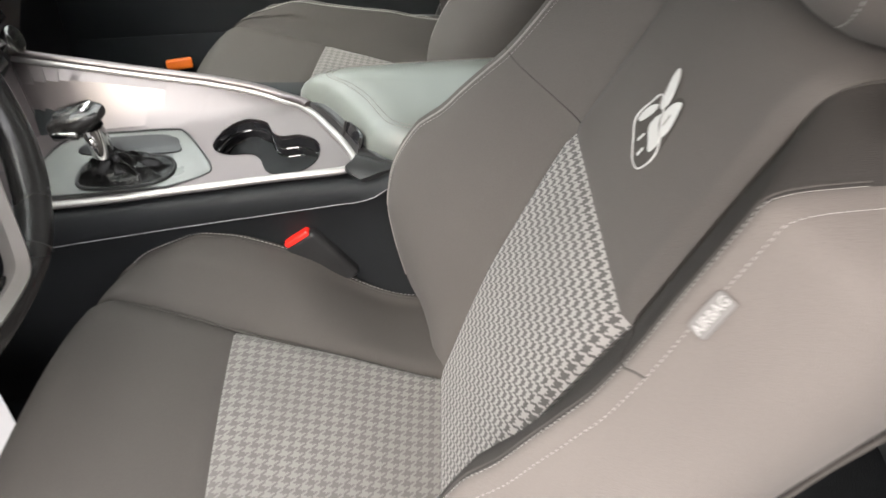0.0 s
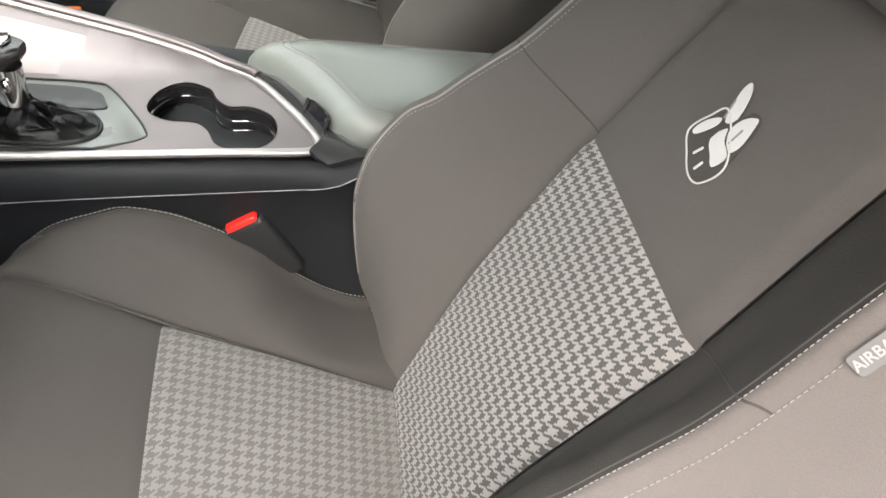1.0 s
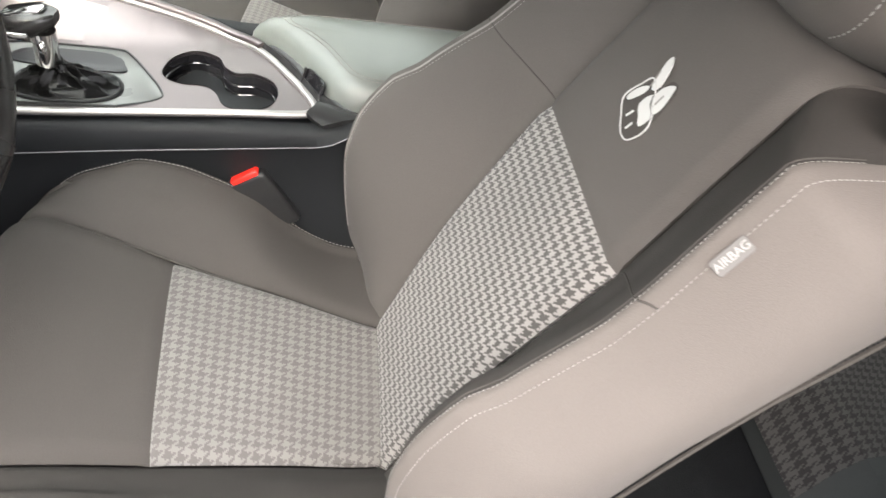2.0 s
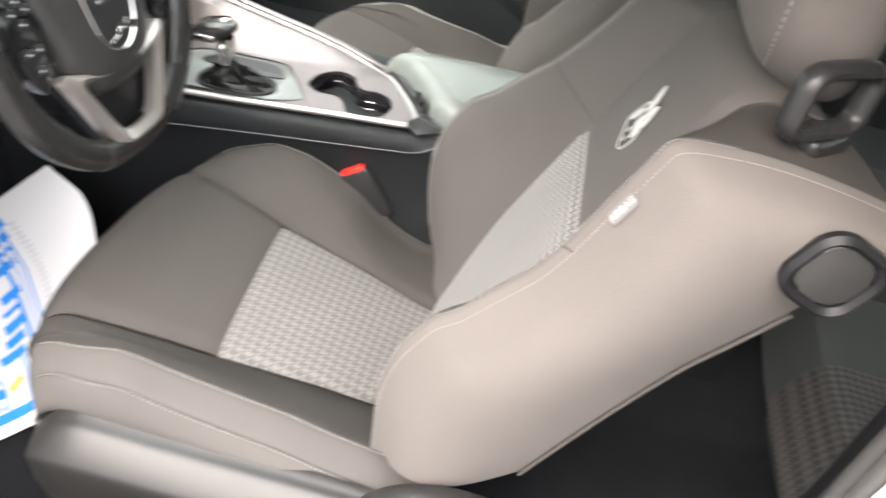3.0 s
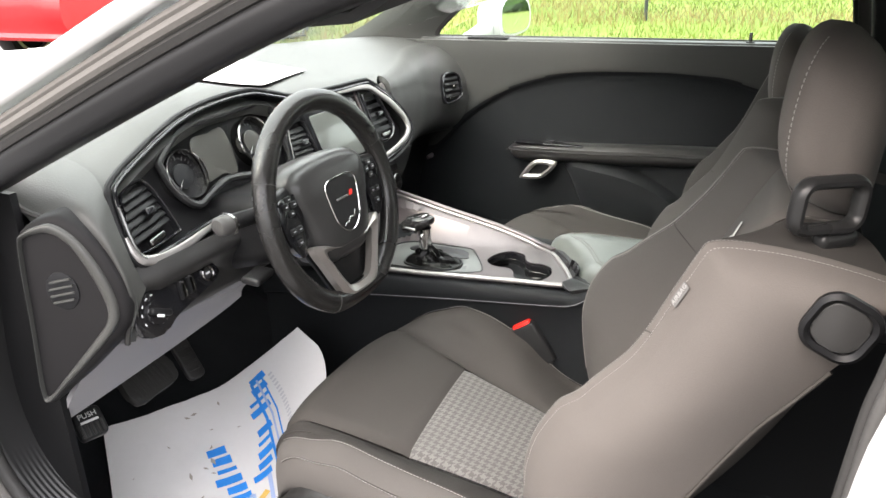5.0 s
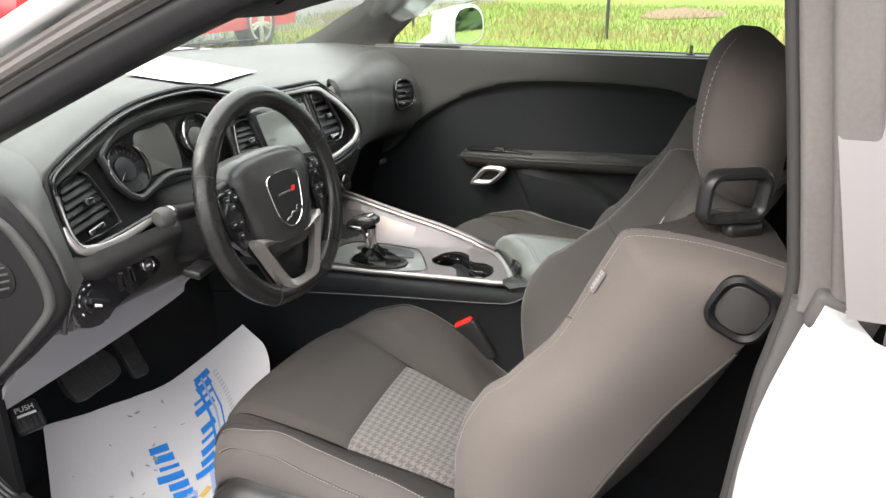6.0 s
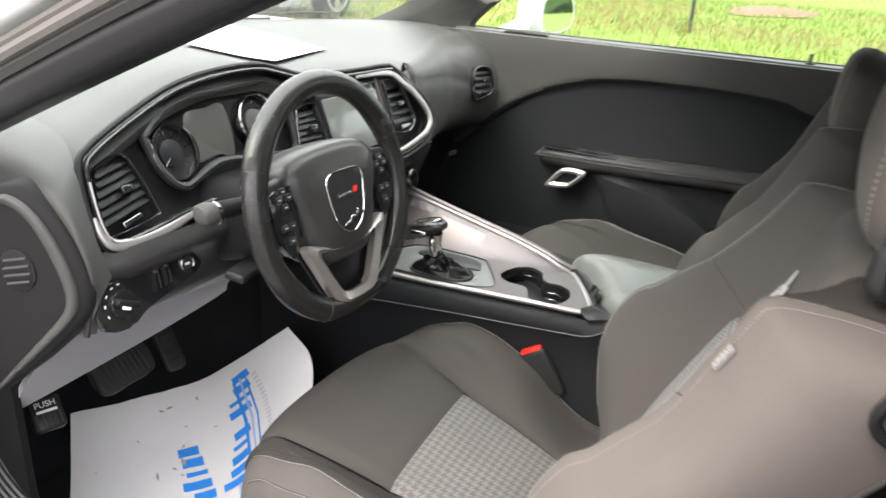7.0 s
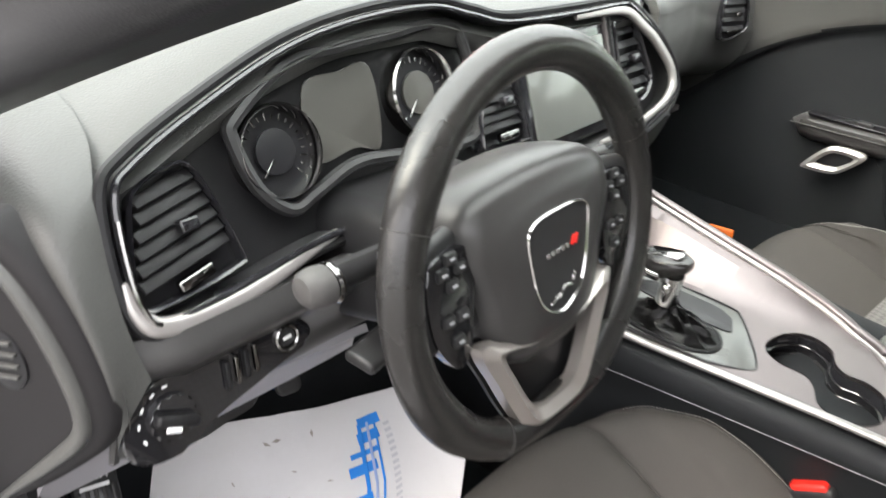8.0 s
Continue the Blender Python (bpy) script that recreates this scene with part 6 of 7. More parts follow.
for s in (-1, 1):
    grid, uv = [], []
    for v in lines((0, 1), 24):
        row = []
        for k in lines((-1, 1), 17):
            x = s * 0.34 + k * 0.27
            y = -0.34 - 0.50 * v
            z = 0.50 + 0.035 * abs(k) ** 3 - 0.04 * v - 0.10 * max(0, 1 - v / 0.12) ** 2
            row.append((x, y, z))
            uv.append((x, y))
        grid.append(row)
    V, F = shell(np.array(grid), 0.08)
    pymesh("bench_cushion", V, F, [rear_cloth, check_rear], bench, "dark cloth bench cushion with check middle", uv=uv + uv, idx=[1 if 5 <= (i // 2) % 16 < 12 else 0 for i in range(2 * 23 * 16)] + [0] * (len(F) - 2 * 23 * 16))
    grid, uv = [], []
    for v in lines((0, 1), 24):
        row = []
        for k in lines((-1, 1), 17):
            x = s * 0.34 + k * 0.17
            row.append((x, -0.87 - 0.20 * v + 0.02 * abs(k) ** 3, 0.47 + 0.42 * v))
            uv.append((x, v * 0.46))
        grid.append(row)
    V, F = shell(np.array(grid), -0.08)
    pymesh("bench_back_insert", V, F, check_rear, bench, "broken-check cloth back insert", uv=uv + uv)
    grid = [[(s * 0.62 + k * 0.10, -0.86 - 0.20 * v + 0.03 * (1 - k * k), 0.46 + 0.45 * v) for k in lines((-1, 1), 9)] for v in lines((0, 1), 16)]
    V, F = shell(np.array(grid), -0.08)
    pymesh("bench_back_bolster", V, F, fabric_dark, bench)
part("bench_back", block((1.34, 0.16, 0.5), pose(0, -1.08, 0.68, 25), 0.04), fabric_dark, bench)
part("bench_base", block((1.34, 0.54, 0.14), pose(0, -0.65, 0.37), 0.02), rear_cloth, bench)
grid = [[(x, -1.12 - 0.35 * k, 0.93 + 0.03 * k) for k in lines((0, 1), 6)] for x in lines((-0.68, 0.68), 10)]
V, F = shell(np.array(grid), 0.012)
pymesh("parcel_shelf", V, F, headliner, cabin)
grid = [[(x, -1.15 - 0.35 * (1 - k), 0.95 + 0.33 * k) for k in lines((0, 1), 8)] for x in lines((-0.62, 0.62), 12)]
V, F = shell(np.array(grid), 0.006)
rw = pymesh("rear_window", V, F, window_glass, cabin)
rw.visible_shadow = False
# fire wall and boot wall close the shell
part("fire_wall", block((1.40, 0.04, 0.62), pose(0, 1.50, 0.62), 0.01), plastic, cabin)
part("rear_wall", block((1.40, 0.04, 0.62), pose(0, -1.40, 0.62), 0.01), plastic, cabin)

# boot lid, tail and nose close the painted body
grid = [[(x, -1.46 - 0.55 * k, 0.965 - 0.05 * x * x - 0.03 * k) for k in lines((0, 1), 12)] for x in lines((-0.80, 0.80), 24)]
V, F = shell(np.array(grid), 0.02)
pymesh("boot_lid", V, F, paint_white, cabin, "white painted boot lid")
for y0, dy, nm in ((-2.01, -0.10, "rear_bumper"), (2.75, 0.12, "front_bumper")):
    grid = [[(x, y0 + dy * math.sin(math.pi * 0.9 * k) * (1 - 0.9 * (x / 0.90) ** 4), 0.90 - 0.02 * (x / 0.9) ** 2 - 0.60 * k) for k in lines((0, 1), 12)] for x in lines((-0.90, 0.90), 24)]
    V, F = shell(np.array(grid), 0.02 if dy < 0 else -0.02)
    pymesh(nm, V, F, paint_white, cabin, "white painted bumper")


def car_wheel(x, y):
    """A road wheel under the body: tyre with its rim and spokes."""
    side = 1 if x > 0 else -1
    mw = pose(x, y, 0.34, 0, 90 * side, 0)
    V, F = loft([[mw @ Vector((r * math.cos(t), r * math.sin(t), z)) for t in [2 * math.pi * i / 40 for i in range(40)]] for r, z in ((0.25, -0.11), (0.32, -0.11), (0.34, -0.08), (0.34, 0.08), (0.32, 0.11), (0.25, 0.11), (0.24, 0.06))])
    wh = pymesh("tyre", V, F, tyre_rubber, cabin, "black tyre")
    V, F = ring_plate(circle(0.25, 40), circle(0.215, 40), 0.16, mw @ pose(0, 0, -0.05), 0.005)
    pymesh("rim", V, F, alloy, wh, "silver alloy rim")
    for q in range(5):
        part("spoke", block((0.19, 0.04, 0.03), mw @ pose(0.125 * math.cos(radians(72 * q)), 0.125 * math.sin(radians(72 * q)), 0.09, 0, 0, 72 * q), 0.008), alloy, wh)


for x in (-0.76, 0.76):
    for y in (1.68, -1.25):
        car_wheel(x, y)

# ---------------------------------------------------------------- pedals and things on the floor
brake = thing("brake_pedal", (-0.43, 0.96, 0.40), "wide dark ribbed brake pedal on its arm", "pedal", "pedals")
m_br = facing((-0.435, 0.925, 0.490), (1, 0, 0), (0, -0.72, 0.69))
part("pedal_pad", slab(spline([(-0.052, -0.03), (-0.046, 0.032), (0.0, 0.036), (0.048, 0.028), (0.052, -0.026), (0.0, -0.034)], 40, True), 0.016, m_br, 0.005, 3), rubber, brake)
for i in range(9):
    part("pad_rib", block((0.004, 0.052, 0.003), m_br @ pose(-0.038 + 0.0095 * i, 0, 0.0168), 0.001, 1), rubber, brake)
V, F = loft(sweep(spline([(-0.42, 0.94, 0.50), (-0.41, 0.98, 0.56), (-0.40, 1.0, 0.64), (-0.40, 1.02, 0.70)], 12), rounded(0.012, 0.03, 0.004, 2), up=(0, 1, 0)))
pymesh("pedal_arm", V, F, plastic, brake)
gas = thing("accelerator_pedal", (-0.29, 1.0, 0.36), "tall narrow dark accelerator pedal", "pedal", "pedals")
m_ga = facing((-0.30, 0.975, 0.470), (0.97, -0.22, 0), (-0.1, -0.75, 0.66))
part("pedal_pad", slab(rounded(0.038, 0.135, 0.012, 4), 0.014, m_ga, 0.004, 3), rubber, gas)
for i in range(7):
    part("pad_rib", block((0.026, 0.004, 0.003), m_ga @ pose(0, -0.048 + 0.016 * i, 0.0148), 0.001, 1), rubber, gas)
V, F = loft(sweep([(-0.30, 0.985, 0.50), (-0.29, 1.03, 0.54), (-0.285, 1.06, 0.64)], rounded(0.012, 0.02, 0.004, 2), up=(0, 1, 0)))
pymesh("pedal_arm", V, F, plastic, gas)
park = thing("parking_brake_pedal", (-0.612, 0.87, 0.45), "small ribbed parking brake pedal with lettering", "pedal", "pedals")
m_pk = facing((-0.612, 0.858, 0.522), (0.93, -0.36, 0.05), (-0.18, -0.66, 0.73))
pad = part("pedal_pad", slab(rounded(0.044, 0.050, 0.008, 4), 0.016, m_pk, 0.004, 3), plastic_soft, park)
for i in range(5):
    part("pad_rib", block((0.004, 0.022, 0.003), m_pk @ pose(-0.016 + 0.008 * i, -0.011, 0.0168), 0.001, 1), rubber, park)
text_part("pad_word", "PUSH", 0.012, m_pk @ pose(0, 0.012, 0.0164), print_white, pad)
part("word_bar", block((0.028, 0.004, 0.0008), m_pk @ pose(0, 0.002, 0.0166), 0.0002, 1), print_white, pad)
V, F = loft(sweep([(-0.61, 0.87, 0.52), (-0.62, 0.92, 0.56), (-0.63, 0.95, 0.64)], rounded(0.012, 0.024, 0.004, 2), up=(0, 1, 0)))
pymesh("pedal_arm", V, F, plastic, park)
rest = thing("foot_rest", (-0.645, 0.93, 0.37), "narrow ribbed black foot rest", "foot rest")
m_fr = facing((-0.648, 0.905, 0.43), (0.9, -0.42, 0.0), (0.30, -0.62, 0.72))
part("rest_pad", slab(rounded(0.05, 0.17, 0.01, 3), 0.012, m_fr, 0.003), plastic_soft, rest)
for i in range(5):
    part("rest_rib", block((0.004, 0.15, 0.003), m_fr @ pose(-0.018 + 0.009 * i, 0, 0.013), 0.001, 1), plastic, rest)

# protective paper mat, laid askew and curling up at the tunnel
NET = [[(-0.455, 1.045, 0.365), (-0.352, 0.972, 0.372), (-0.268, 0.893, 0.400), (-0.246, 0.718, 0.548)],
       [(-0.52, 0.965, 0.322), (-0.42, 0.885, 0.325), (-0.33, 0.79, 0.36), (-0.274, 0.648, 0.525)],
       [(-0.585, 0.885, 0.300), (-0.49, 0.80, 0.300), (-0.40, 0.705, 0.32), (-0.315, 0.612, 0.470)],
       [(-0.64, 0.81, 0.298), (-0.57, 0.71, 0.296), (-0.48, 0.63, 0.296), (-0.38, 0.57, 0.315)]]


def along(P, t):
    k = len(P) - 1
    j = min(int(t * k), k - 1)
    f = t * k - j
    b, c = np.array(P[j], float), np.array(P[j + 1], float)
    a = np.array(P[j - 1], float) if j > 0 else 2 * b - c
    d = np.array(P[j + 2], float) if j + 2 <= k else 2 * c - b
    return 0.5 * (2 * b + (c - a) * f + (2 * a - 5 * b + 4 * c - d) * f * f + (3 * b - a - 3 * c + d) * f ** 3)


def mat_at(u, v, lift=0.0):
    p = along([along(r, u) for r in NET], v)
    p[2] += lift + 0.0022 * noise.noise((u * 7, v * 7, 0.3)) + 0.0009 * noise.noise((u * 22, v * 20, 1.3))
    return p


pm = thing("paper_floor_mat", (-0.42, 0.8, 0.30), "white paper floor mat with blue print and dirt marks", "paper mat")
grid = [[mat_at(u, v) for v in lines((0, 1), 50)] for u in lines((0, 1), 50)]
V, F = shell(np.array(grid), -0.0008)
sheet = pymesh("mat_paper", V, F, paper, pm, angle=80)


def printed(name, quad, mat, lift=0.0022, n=5):
    """A flat printed shape on the paper: four corners in the sheet's own u and v."""
    g = []
    for i in range(n):
        row = []
        for j in range(n):
            s, t = i / (n - 1), j / (n - 1)
            q = [(quad[0][k] * (1 - s) + quad[1][k] * s) * (1 - t) + (quad[3][k] * (1 - s) + quad[2][k] * s) * t for k in (0, 1)]
            row.append(mat_at(q[0], q[1], lift))
        g.append(row)
    V, F = shell(np.array(g), 0.0002)
    return pymesh(name, V, F, mat, sheet, smooth=False)


def bar(u0, v0, u1, v1, w, mat, lift=0.0022):
    """A straight printed stroke from one place on the sheet to another."""
    d = np.array([u1 - u0, v1 - v0])
    k = np.array([-d[1], d[0]]) / (np.linalg.norm(d) + 1e-9) * w / 2
    printed("print_bar", [(u0 + k[0], v0 + k[1]), (u1 + k[0], v1 + k[1]), (u1 - k[0], v1 - k[1]), (u0 - k[0], v0 - k[1])], mat, lift, 4)


# two lines of print as plain bars, the upper ones heavier
for i in range(7):
    v = 0.80 - i * 0.068
    u = 0.515 - 0.012 * i
    bar(u - (0.03 if i in (0, 3) else 0.0), v, u + 0.088, v - 0.004, 0.050 if i not in (4, ) else 0.026, ink_blue)
for i in range(10):
    if i == 5:
        continue
    v = 0.66 - i * 0.060
    u = 0.635 + 0.012 * i
    bar(u - (0.022 if i in (0, 6, 7) else 0.0), v, u + 0.066, v - 0.004, 0.042 if i not in (3, 7) else 0.022, ink_blue)
for k, (off, w, mt) in enumerate(((0.0, 0.012, ink_blue), (0.026, 0.008, ink_pale), (0.048, 0.006, ink_blue))):
    bar(0.725 + off, 0.88, 0.745 + off, 0.12, w, mt)
for i in range(24):
    v = 0.80 - i * 0.028
    bar(0.815, v, 0.832, v - 0.002, 0.014, ink_grey)
bar(0.50, 0.925, 0.735, 0.915, 0.048, ink_blue)
bar(0.52, 0.87, 0.60, 0.87, 0.02, ink_pale)
bar(0.60, 0.89, 0.60, 0.74, 0.016, ink_pale)
bar(0.685, 0.89, 0.685, 0.66, 0.02, ink_pale)
bar(0.60, 0.74, 0.53, 0.76, 0.016, ink_pale)
bar(0.62, 0.80, 0.665, 0.765, 0.034, ink_gold)
bar(0.56, 0.835, 0.585, 0.79, 0.024, ink_gold)
random.seed(11)
for u, v, s in ((0.20, 0.63, 0.02), (0.28, 0.26, 0.014), (0.40, 0.12, 0.03), (0.44, 0.11, 0.024), (0.58, 0.10, 0.02), (0.14, 0.93, 0.018), (0.35, 0.5, 0.03), (0.42, 0.47, 0.025), (0.47, 0.35, 0.02), (0.33, 0.67, 0.022), (0.38, 0.66, 0.02), (0.25, 0.62, 0.014), (0.46, 0.44, 0.03), (0.45, 0.52, 0.02), (0.62, 0.3, 0.012), (0.1, 0.4, 0.01), (0.5, 0.24, 0.012)):
    a = random.uniform(0, 3.14)
    q = [(u + s * random.uniform(0.5, 1.1) * math.cos(a + k * 1.57) * (1.0 if k % 2 else 0.35), v + s * random.uniform(0.5, 1.1) * math.sin(a + k * 1.57) * (1.0 if k % 2 else 0.35)) for k in range(4)]
    printed("dirt_mark", q, stain, 0.0020, 4)

# sheet of paper lying on the dashboard top
def dash_top(x, y):
    zf, yf = tab(x, LIP_Z), tab(x, LIP_Y)
    yr = 1.40 - 0.5 * x * x
    v = min(1, max(0, (y - yf) / (yr - yf)))
    return zf + (0.982 - 0.02 * x * x - zf) * v * v * (3 - 2 * v) + 0.018 * math.sin(math.pi * v) * (1 - 0.5 * max(0, -x - 0.4))


sheet_c = [(0.10, 1.155), (0.055, 0.86), (-0.165, 0.80), (-0.235, 0.945)]
grid = []
for s in lines((0, 1), 14):
    row = []
    for t in lines((0, 1), 14):
        x = (sheet_c[0][0] * (1 - s) + sheet_c[1][0] * s) * (1 - t) + (sheet_c[3][0] * (1 - s) + sheet_c[2][0] * s) * t
        y = (sheet_c[0][1] * (1 - s) + sheet_c[1][1] * s) * (1 - t) + (sheet_c[3][1] * (1 - s) + sheet_c[2][1] * s) * t
        row.append((x, y, dash_top(x, y) + 0.002 + 0.006 * (s - 0.5) ** 2 + 0.003 * t))
    grid.append(row)
V, F = shell(np.array(grid), 0.0006)
sheet_ob = pymesh("paper_sheet", V, F, paper, None, "white paper sheet lying on the dashboard top", angle=80)
sheet_ob["category"] = "paper"

# small orange tag beyond the console
otag = thing("orange_tag", (0.70, 0.72, 0.40), "small orange plastic tag on the passenger door trim", "tag")
part("tag_body", block((0.014, 0.055, 0.024), pose(0.682, 0.722, 0.407, 0, 10, 12), 0.005), orange_plastic, otag)
part("tag_stem", block((0.06, 0.012, 0.012), pose(0.712, 0.722, 0.400), 0.003), plastic, otag)

# ---------------------------------------------------------------- passenger door
door = thing("door_1", (0.74, 0.35, 0.30), "closed passenger door with black trim panel", "car door", kind="structure")


def split_z(y):
    """The line where the upper roll meets the insert."""
    return tab(y, [(-0.2, 0.78), (-0.08, 0.832), (0.012, 0.872), (0.108, 0.898), (0.26, 0.905), (0.40, 0.902), (0.51, 0.891), (0.57, 0.877), (0.647, 0.850), (0.73, 0.807), (0.81, 0.747), (0.9, 0.66)])


def door_x(y, z):
    """The trim panel's inner face."""
    belt = 0.020 * math.exp(-((z - 0.975) / 0.09) ** 2)
    split = split_z(y)
    dip = 0.018 / (1 + math.exp((z - split) / 0.004))
    low = 0.008 / (1 + math.exp((z - 0.60) / 0.02))
    return 0.742 - 0.012 - belt + dip - low


grid = [[(door_x(y, z), y, z) for z in lines((0.30, split_z(y) - 0.001), 46) + lines((split_z(y) + 0.001, 0.975), 44)] for y in lines((-0.22, 1.02), 70)]
V, F = shell(np.array(grid), 0.015)
idx = []
for f in F:
    c = np.mean([V[i] for i in f], axis=0)
    idx.append(1 if c[2] < split_z(c[1]) else 0)
pymesh("trim_panel", V, F, [vinyl, console_plastic], door, "black moulded door trim panel", angle=80, idx=idx)
tube("insert_line", [(door_x(y, split_z(y) + 0.006) + 0.002, y, split_z(y)) for y in lines((-0.2, 0.88), 60)], 0.003, rubber, door, n=6)
V, F = loft(sweep([(0.738, y, 0.972) for y in lines((-0.24, 0.925), 20)], rounded(0.05, 0.014, 0.005, 3)))
pymesh("belt_cap", V, F, vinyl, door)
V, F = loft(sweep([(0.768, y, 0.972) for y in lines((-0.24, 0.98), 20)], rounded(0.012, 0.02, 0.004, 3)))
pymesh("glass_seal", V, F, rubber, door, "black rubber glass seal")
part("defroster_vent", block((0.02, 0.12, 0.006), pose(0.722, 0.72, 0.979), 0.002), plastic, door)
part("vent_slot", block((0.010, 0.10, 0.002), pose(0.722, 0.72, 0.9825), 0.0005, 1), dial_face, door)
# armrest
rings = []
for k in lines((0, 1), 30):
    y = 0.665 - 0.72 * k
    g = min(1, k / 0.05) ** 0.5 if k < 0.05 else 1
    zc = tab(y, [(-0.1, 0.700), (0.2, 0.690), (0.45, 0.678), (0.66, 0.672)])
    w = 0.045 + 0.02 * k
    rings.append([(0.735 - w * g * a, y, zc + 0.026 * g * b) for a, b in [(0, 0.95), (0.35, 1.0), (0.8, 0.9), (1.0, 0.55), (1.02, 0.1), (0.95, -0.35), (0.7, -0.8), (0.3, -1.2), (0, -1.3)]])
V, F = loft(rings)
armr = pymesh("armrest", V, F, vinyl_soft, door, "padded black door armrest")
tube("armrest_line", [(0.735 - (0.045 + 0.02 * k) * 1.03, 0.655 - 0.71 * k, tab(0.655 - 0.71 * k, [(-0.1, 0.700), (0.2, 0.690), (0.45, 0.678), (0.66, 0.672)]) + 0.006) for k in lines((0, 1), 30)], 0.002, plastic, armr, n=6)
swp = part("window_switch_plate", slab(rounded(0.03, 0.20, 0.008, 3), 0.004, pose(0.705, 0.53, 0.6985, 0, 0, 0), 0.001), gloss_black, armr)
part("window_switch", block((0.014, 0.026, 0.008), pose(0.703, 0.53, 0.705), 0.002), plastic_soft, swp)
# release handle in a silver surround
m_dh = facing((0.694, 0.556, 0.630), (0, -1, 0.05), (-1, 0, 0.12))
HO = spline([(-0.048, -0.022), (-0.034, 0.014), (-0.014, 0.026), (0.034, 0.024), (0.048, 0.012), (0.03, -0.018), (0.012, -0.027), (-0.034, -0.028)], 48, True)
HO = [(x * 0.92 + 0.45 * y, y) for x, y in HO]
V, F = ring_plate(HO, [(x * 0.60 + 0.001, y * 0.52) for x, y in HO], 0.014, m_dh, 0.005)
dh = pymesh("door_handle", V, F, silver, door, "satin silver release handle")
part("handle_well", slab([(x * 0.7, y * 0.65) for x, y in HO], 0.003, m_dh, 0), dial_face, dh, smooth=False)
# swept lower pad and pull pocket
rings = []
for k in lines((0, 1), 26):
    y, z = along([(0.50, 0.640), (0.46, 0.652), (0.36, 0.643), (0.27, 0.618), (0.19, 0.575), (0.12, 0.52)], k)
    g = 0.15 + 0.85 * min(1, k / 0.3) ** 0.7
    rings.append([(0.735 - 0.05 * a * g, y + dy, z + dz * g) for a, dy, dz in [(0, 0, 0.01), (0.6, 0, 0.006), (0.95, -0.004, -0.012), (1.0, -0.01, -0.04), (0.95, -0.02, -0.09), (0.6, -0.03, -0.16), (0, -0.03, -0.17)]])
V, F = loft(rings)
pymesh("lower_pad", V, F, console_plastic, door, "black swept lower door pad")
# lock pin
tube("lock_pin", [(0.735, 0.045, 0.97), (0.735, 0.045, 1.002)], 0.0045, dark_chrome, door, "small bright lock pin", up=(0, 1, 0))
part("pin_collar", slab(circle(0.011, 20), 0.008, pose(0.735, 0.045, 0.974), 0.002), plastic, door)
grid = [[(0.775 - 0.09 * k ** 1.2, y - 0.0 * k, 0.965 + 0.27 * k) for k in lines((0, 1), 8)] for y in lines((-0.15, 0.95), 16)]
grid = [[(p[0], min(p[1], 0.93 - 2.25 * (p[2] - 0.965)), p[2]) for p in r] for r in grid]
V, F = shell(np.array(grid), -0.004)
gl = pymesh("window_pane", V, F, side_glass, door, "green-tinted side window glass")
gl.visible_shadow = False
grid = [[(0.765 + 0.075 * math.sin(math.pi * (0.15 + 0.7 * k)), y, 0.955 - 0.65 * k) for k in lines((0, 1), 14)] for y in lines((-0.22, 1.0), 16)]
V, F = shell(np.array(grid), -0.012)
pymesh("door_skin", V, F, paint_white, door, "white painted door skin")
# outside mirror on the passenger door
mir = thing("wing_mirror", (0.93, 0.72, 0.99), "white painted wing mirror on the passenger door", "wing mirror")
m_mi = facing((0.965, 0.735, 1.018), (0.97, 0.24, 0), (-0.22, -0.97, 0.06))
MO = spline([(-0.085, -0.035), (-0.08, 0.03), (-0.045, 0.058), (0.03, 0.062), (0.078, 0.04), (0.09, -0.005), (0.07, -0.045), (0.0, -0.056), (-0.06, -0.052)], 56, True)
rings = [[m_mi @ Vector((x * k, y * k, z)) for x, y in MO] for k, z in ((0.93, 0.004), (1.0, 0.002), (1.03, -0.015), (1.0, -0.05), (0.85, -0.085), (0.55, -0.105), (0.1, -0.11))]
V, F = loft(rings)
pymesh("mirror_housing", V, F, paint_white, mir, "white painted housing")
part("mirror_face", slab([(x * 0.86, y * 0.86) for x, y in MO], 0.003, m_mi @ pose(0.0, 0, 0.003), 0.0008), mirror_face, mir, "clear mirror glass")
V, F = loft(sweep([(0.80, 0.83, 0.945), (0.84, 0.81, 0.962), (0.90, 0.79, 0.985)], rounded(0.06, 0.05, 0.018, 4), up=(0, 1, 0)))
pymesh("mirror_foot", V, F, paint_white, mir)

# driver's door, standing open on its front hinges
od = thing("door_2", (-0.82, 0.98, 0.30), "open driver's door, white outside with black trim", "car door", kind="structure")
a_open = radians(68)


def od_place(k, depth, z):
    d = np.array([-math.sin(a_open), -math.cos(a_open)])
    n = np.array([-d[1], d[0]])
    p = np.array([-0.835, 0.985]) + d * k - n * depth
    return (p[0], p[1], z)


grid = [[od_place(k, -0.02 - 0.06 * math.sin(math.pi * q), 0.33 + 0.63 * q) for q in lines((0, 1), 14)] for k in lines((0, 1.25), 20)]
V, F = shell(np.array(grid), 0.012)
pymesh("door_skin", V, F, paint_white, od, "white painted door skin")
grid = [[od_place(k, 0.06 + 0.03 * math.sin(3 * q), 0.36 + 0.60 * q) for q in lines((0, 1), 14)] for k in lines((0.05, 1.22), 20)]
V, F = shell(np.array(grid), -0.012)
pymesh("trim_panel", V, F, vinyl, od, "black moulded door trim panel")
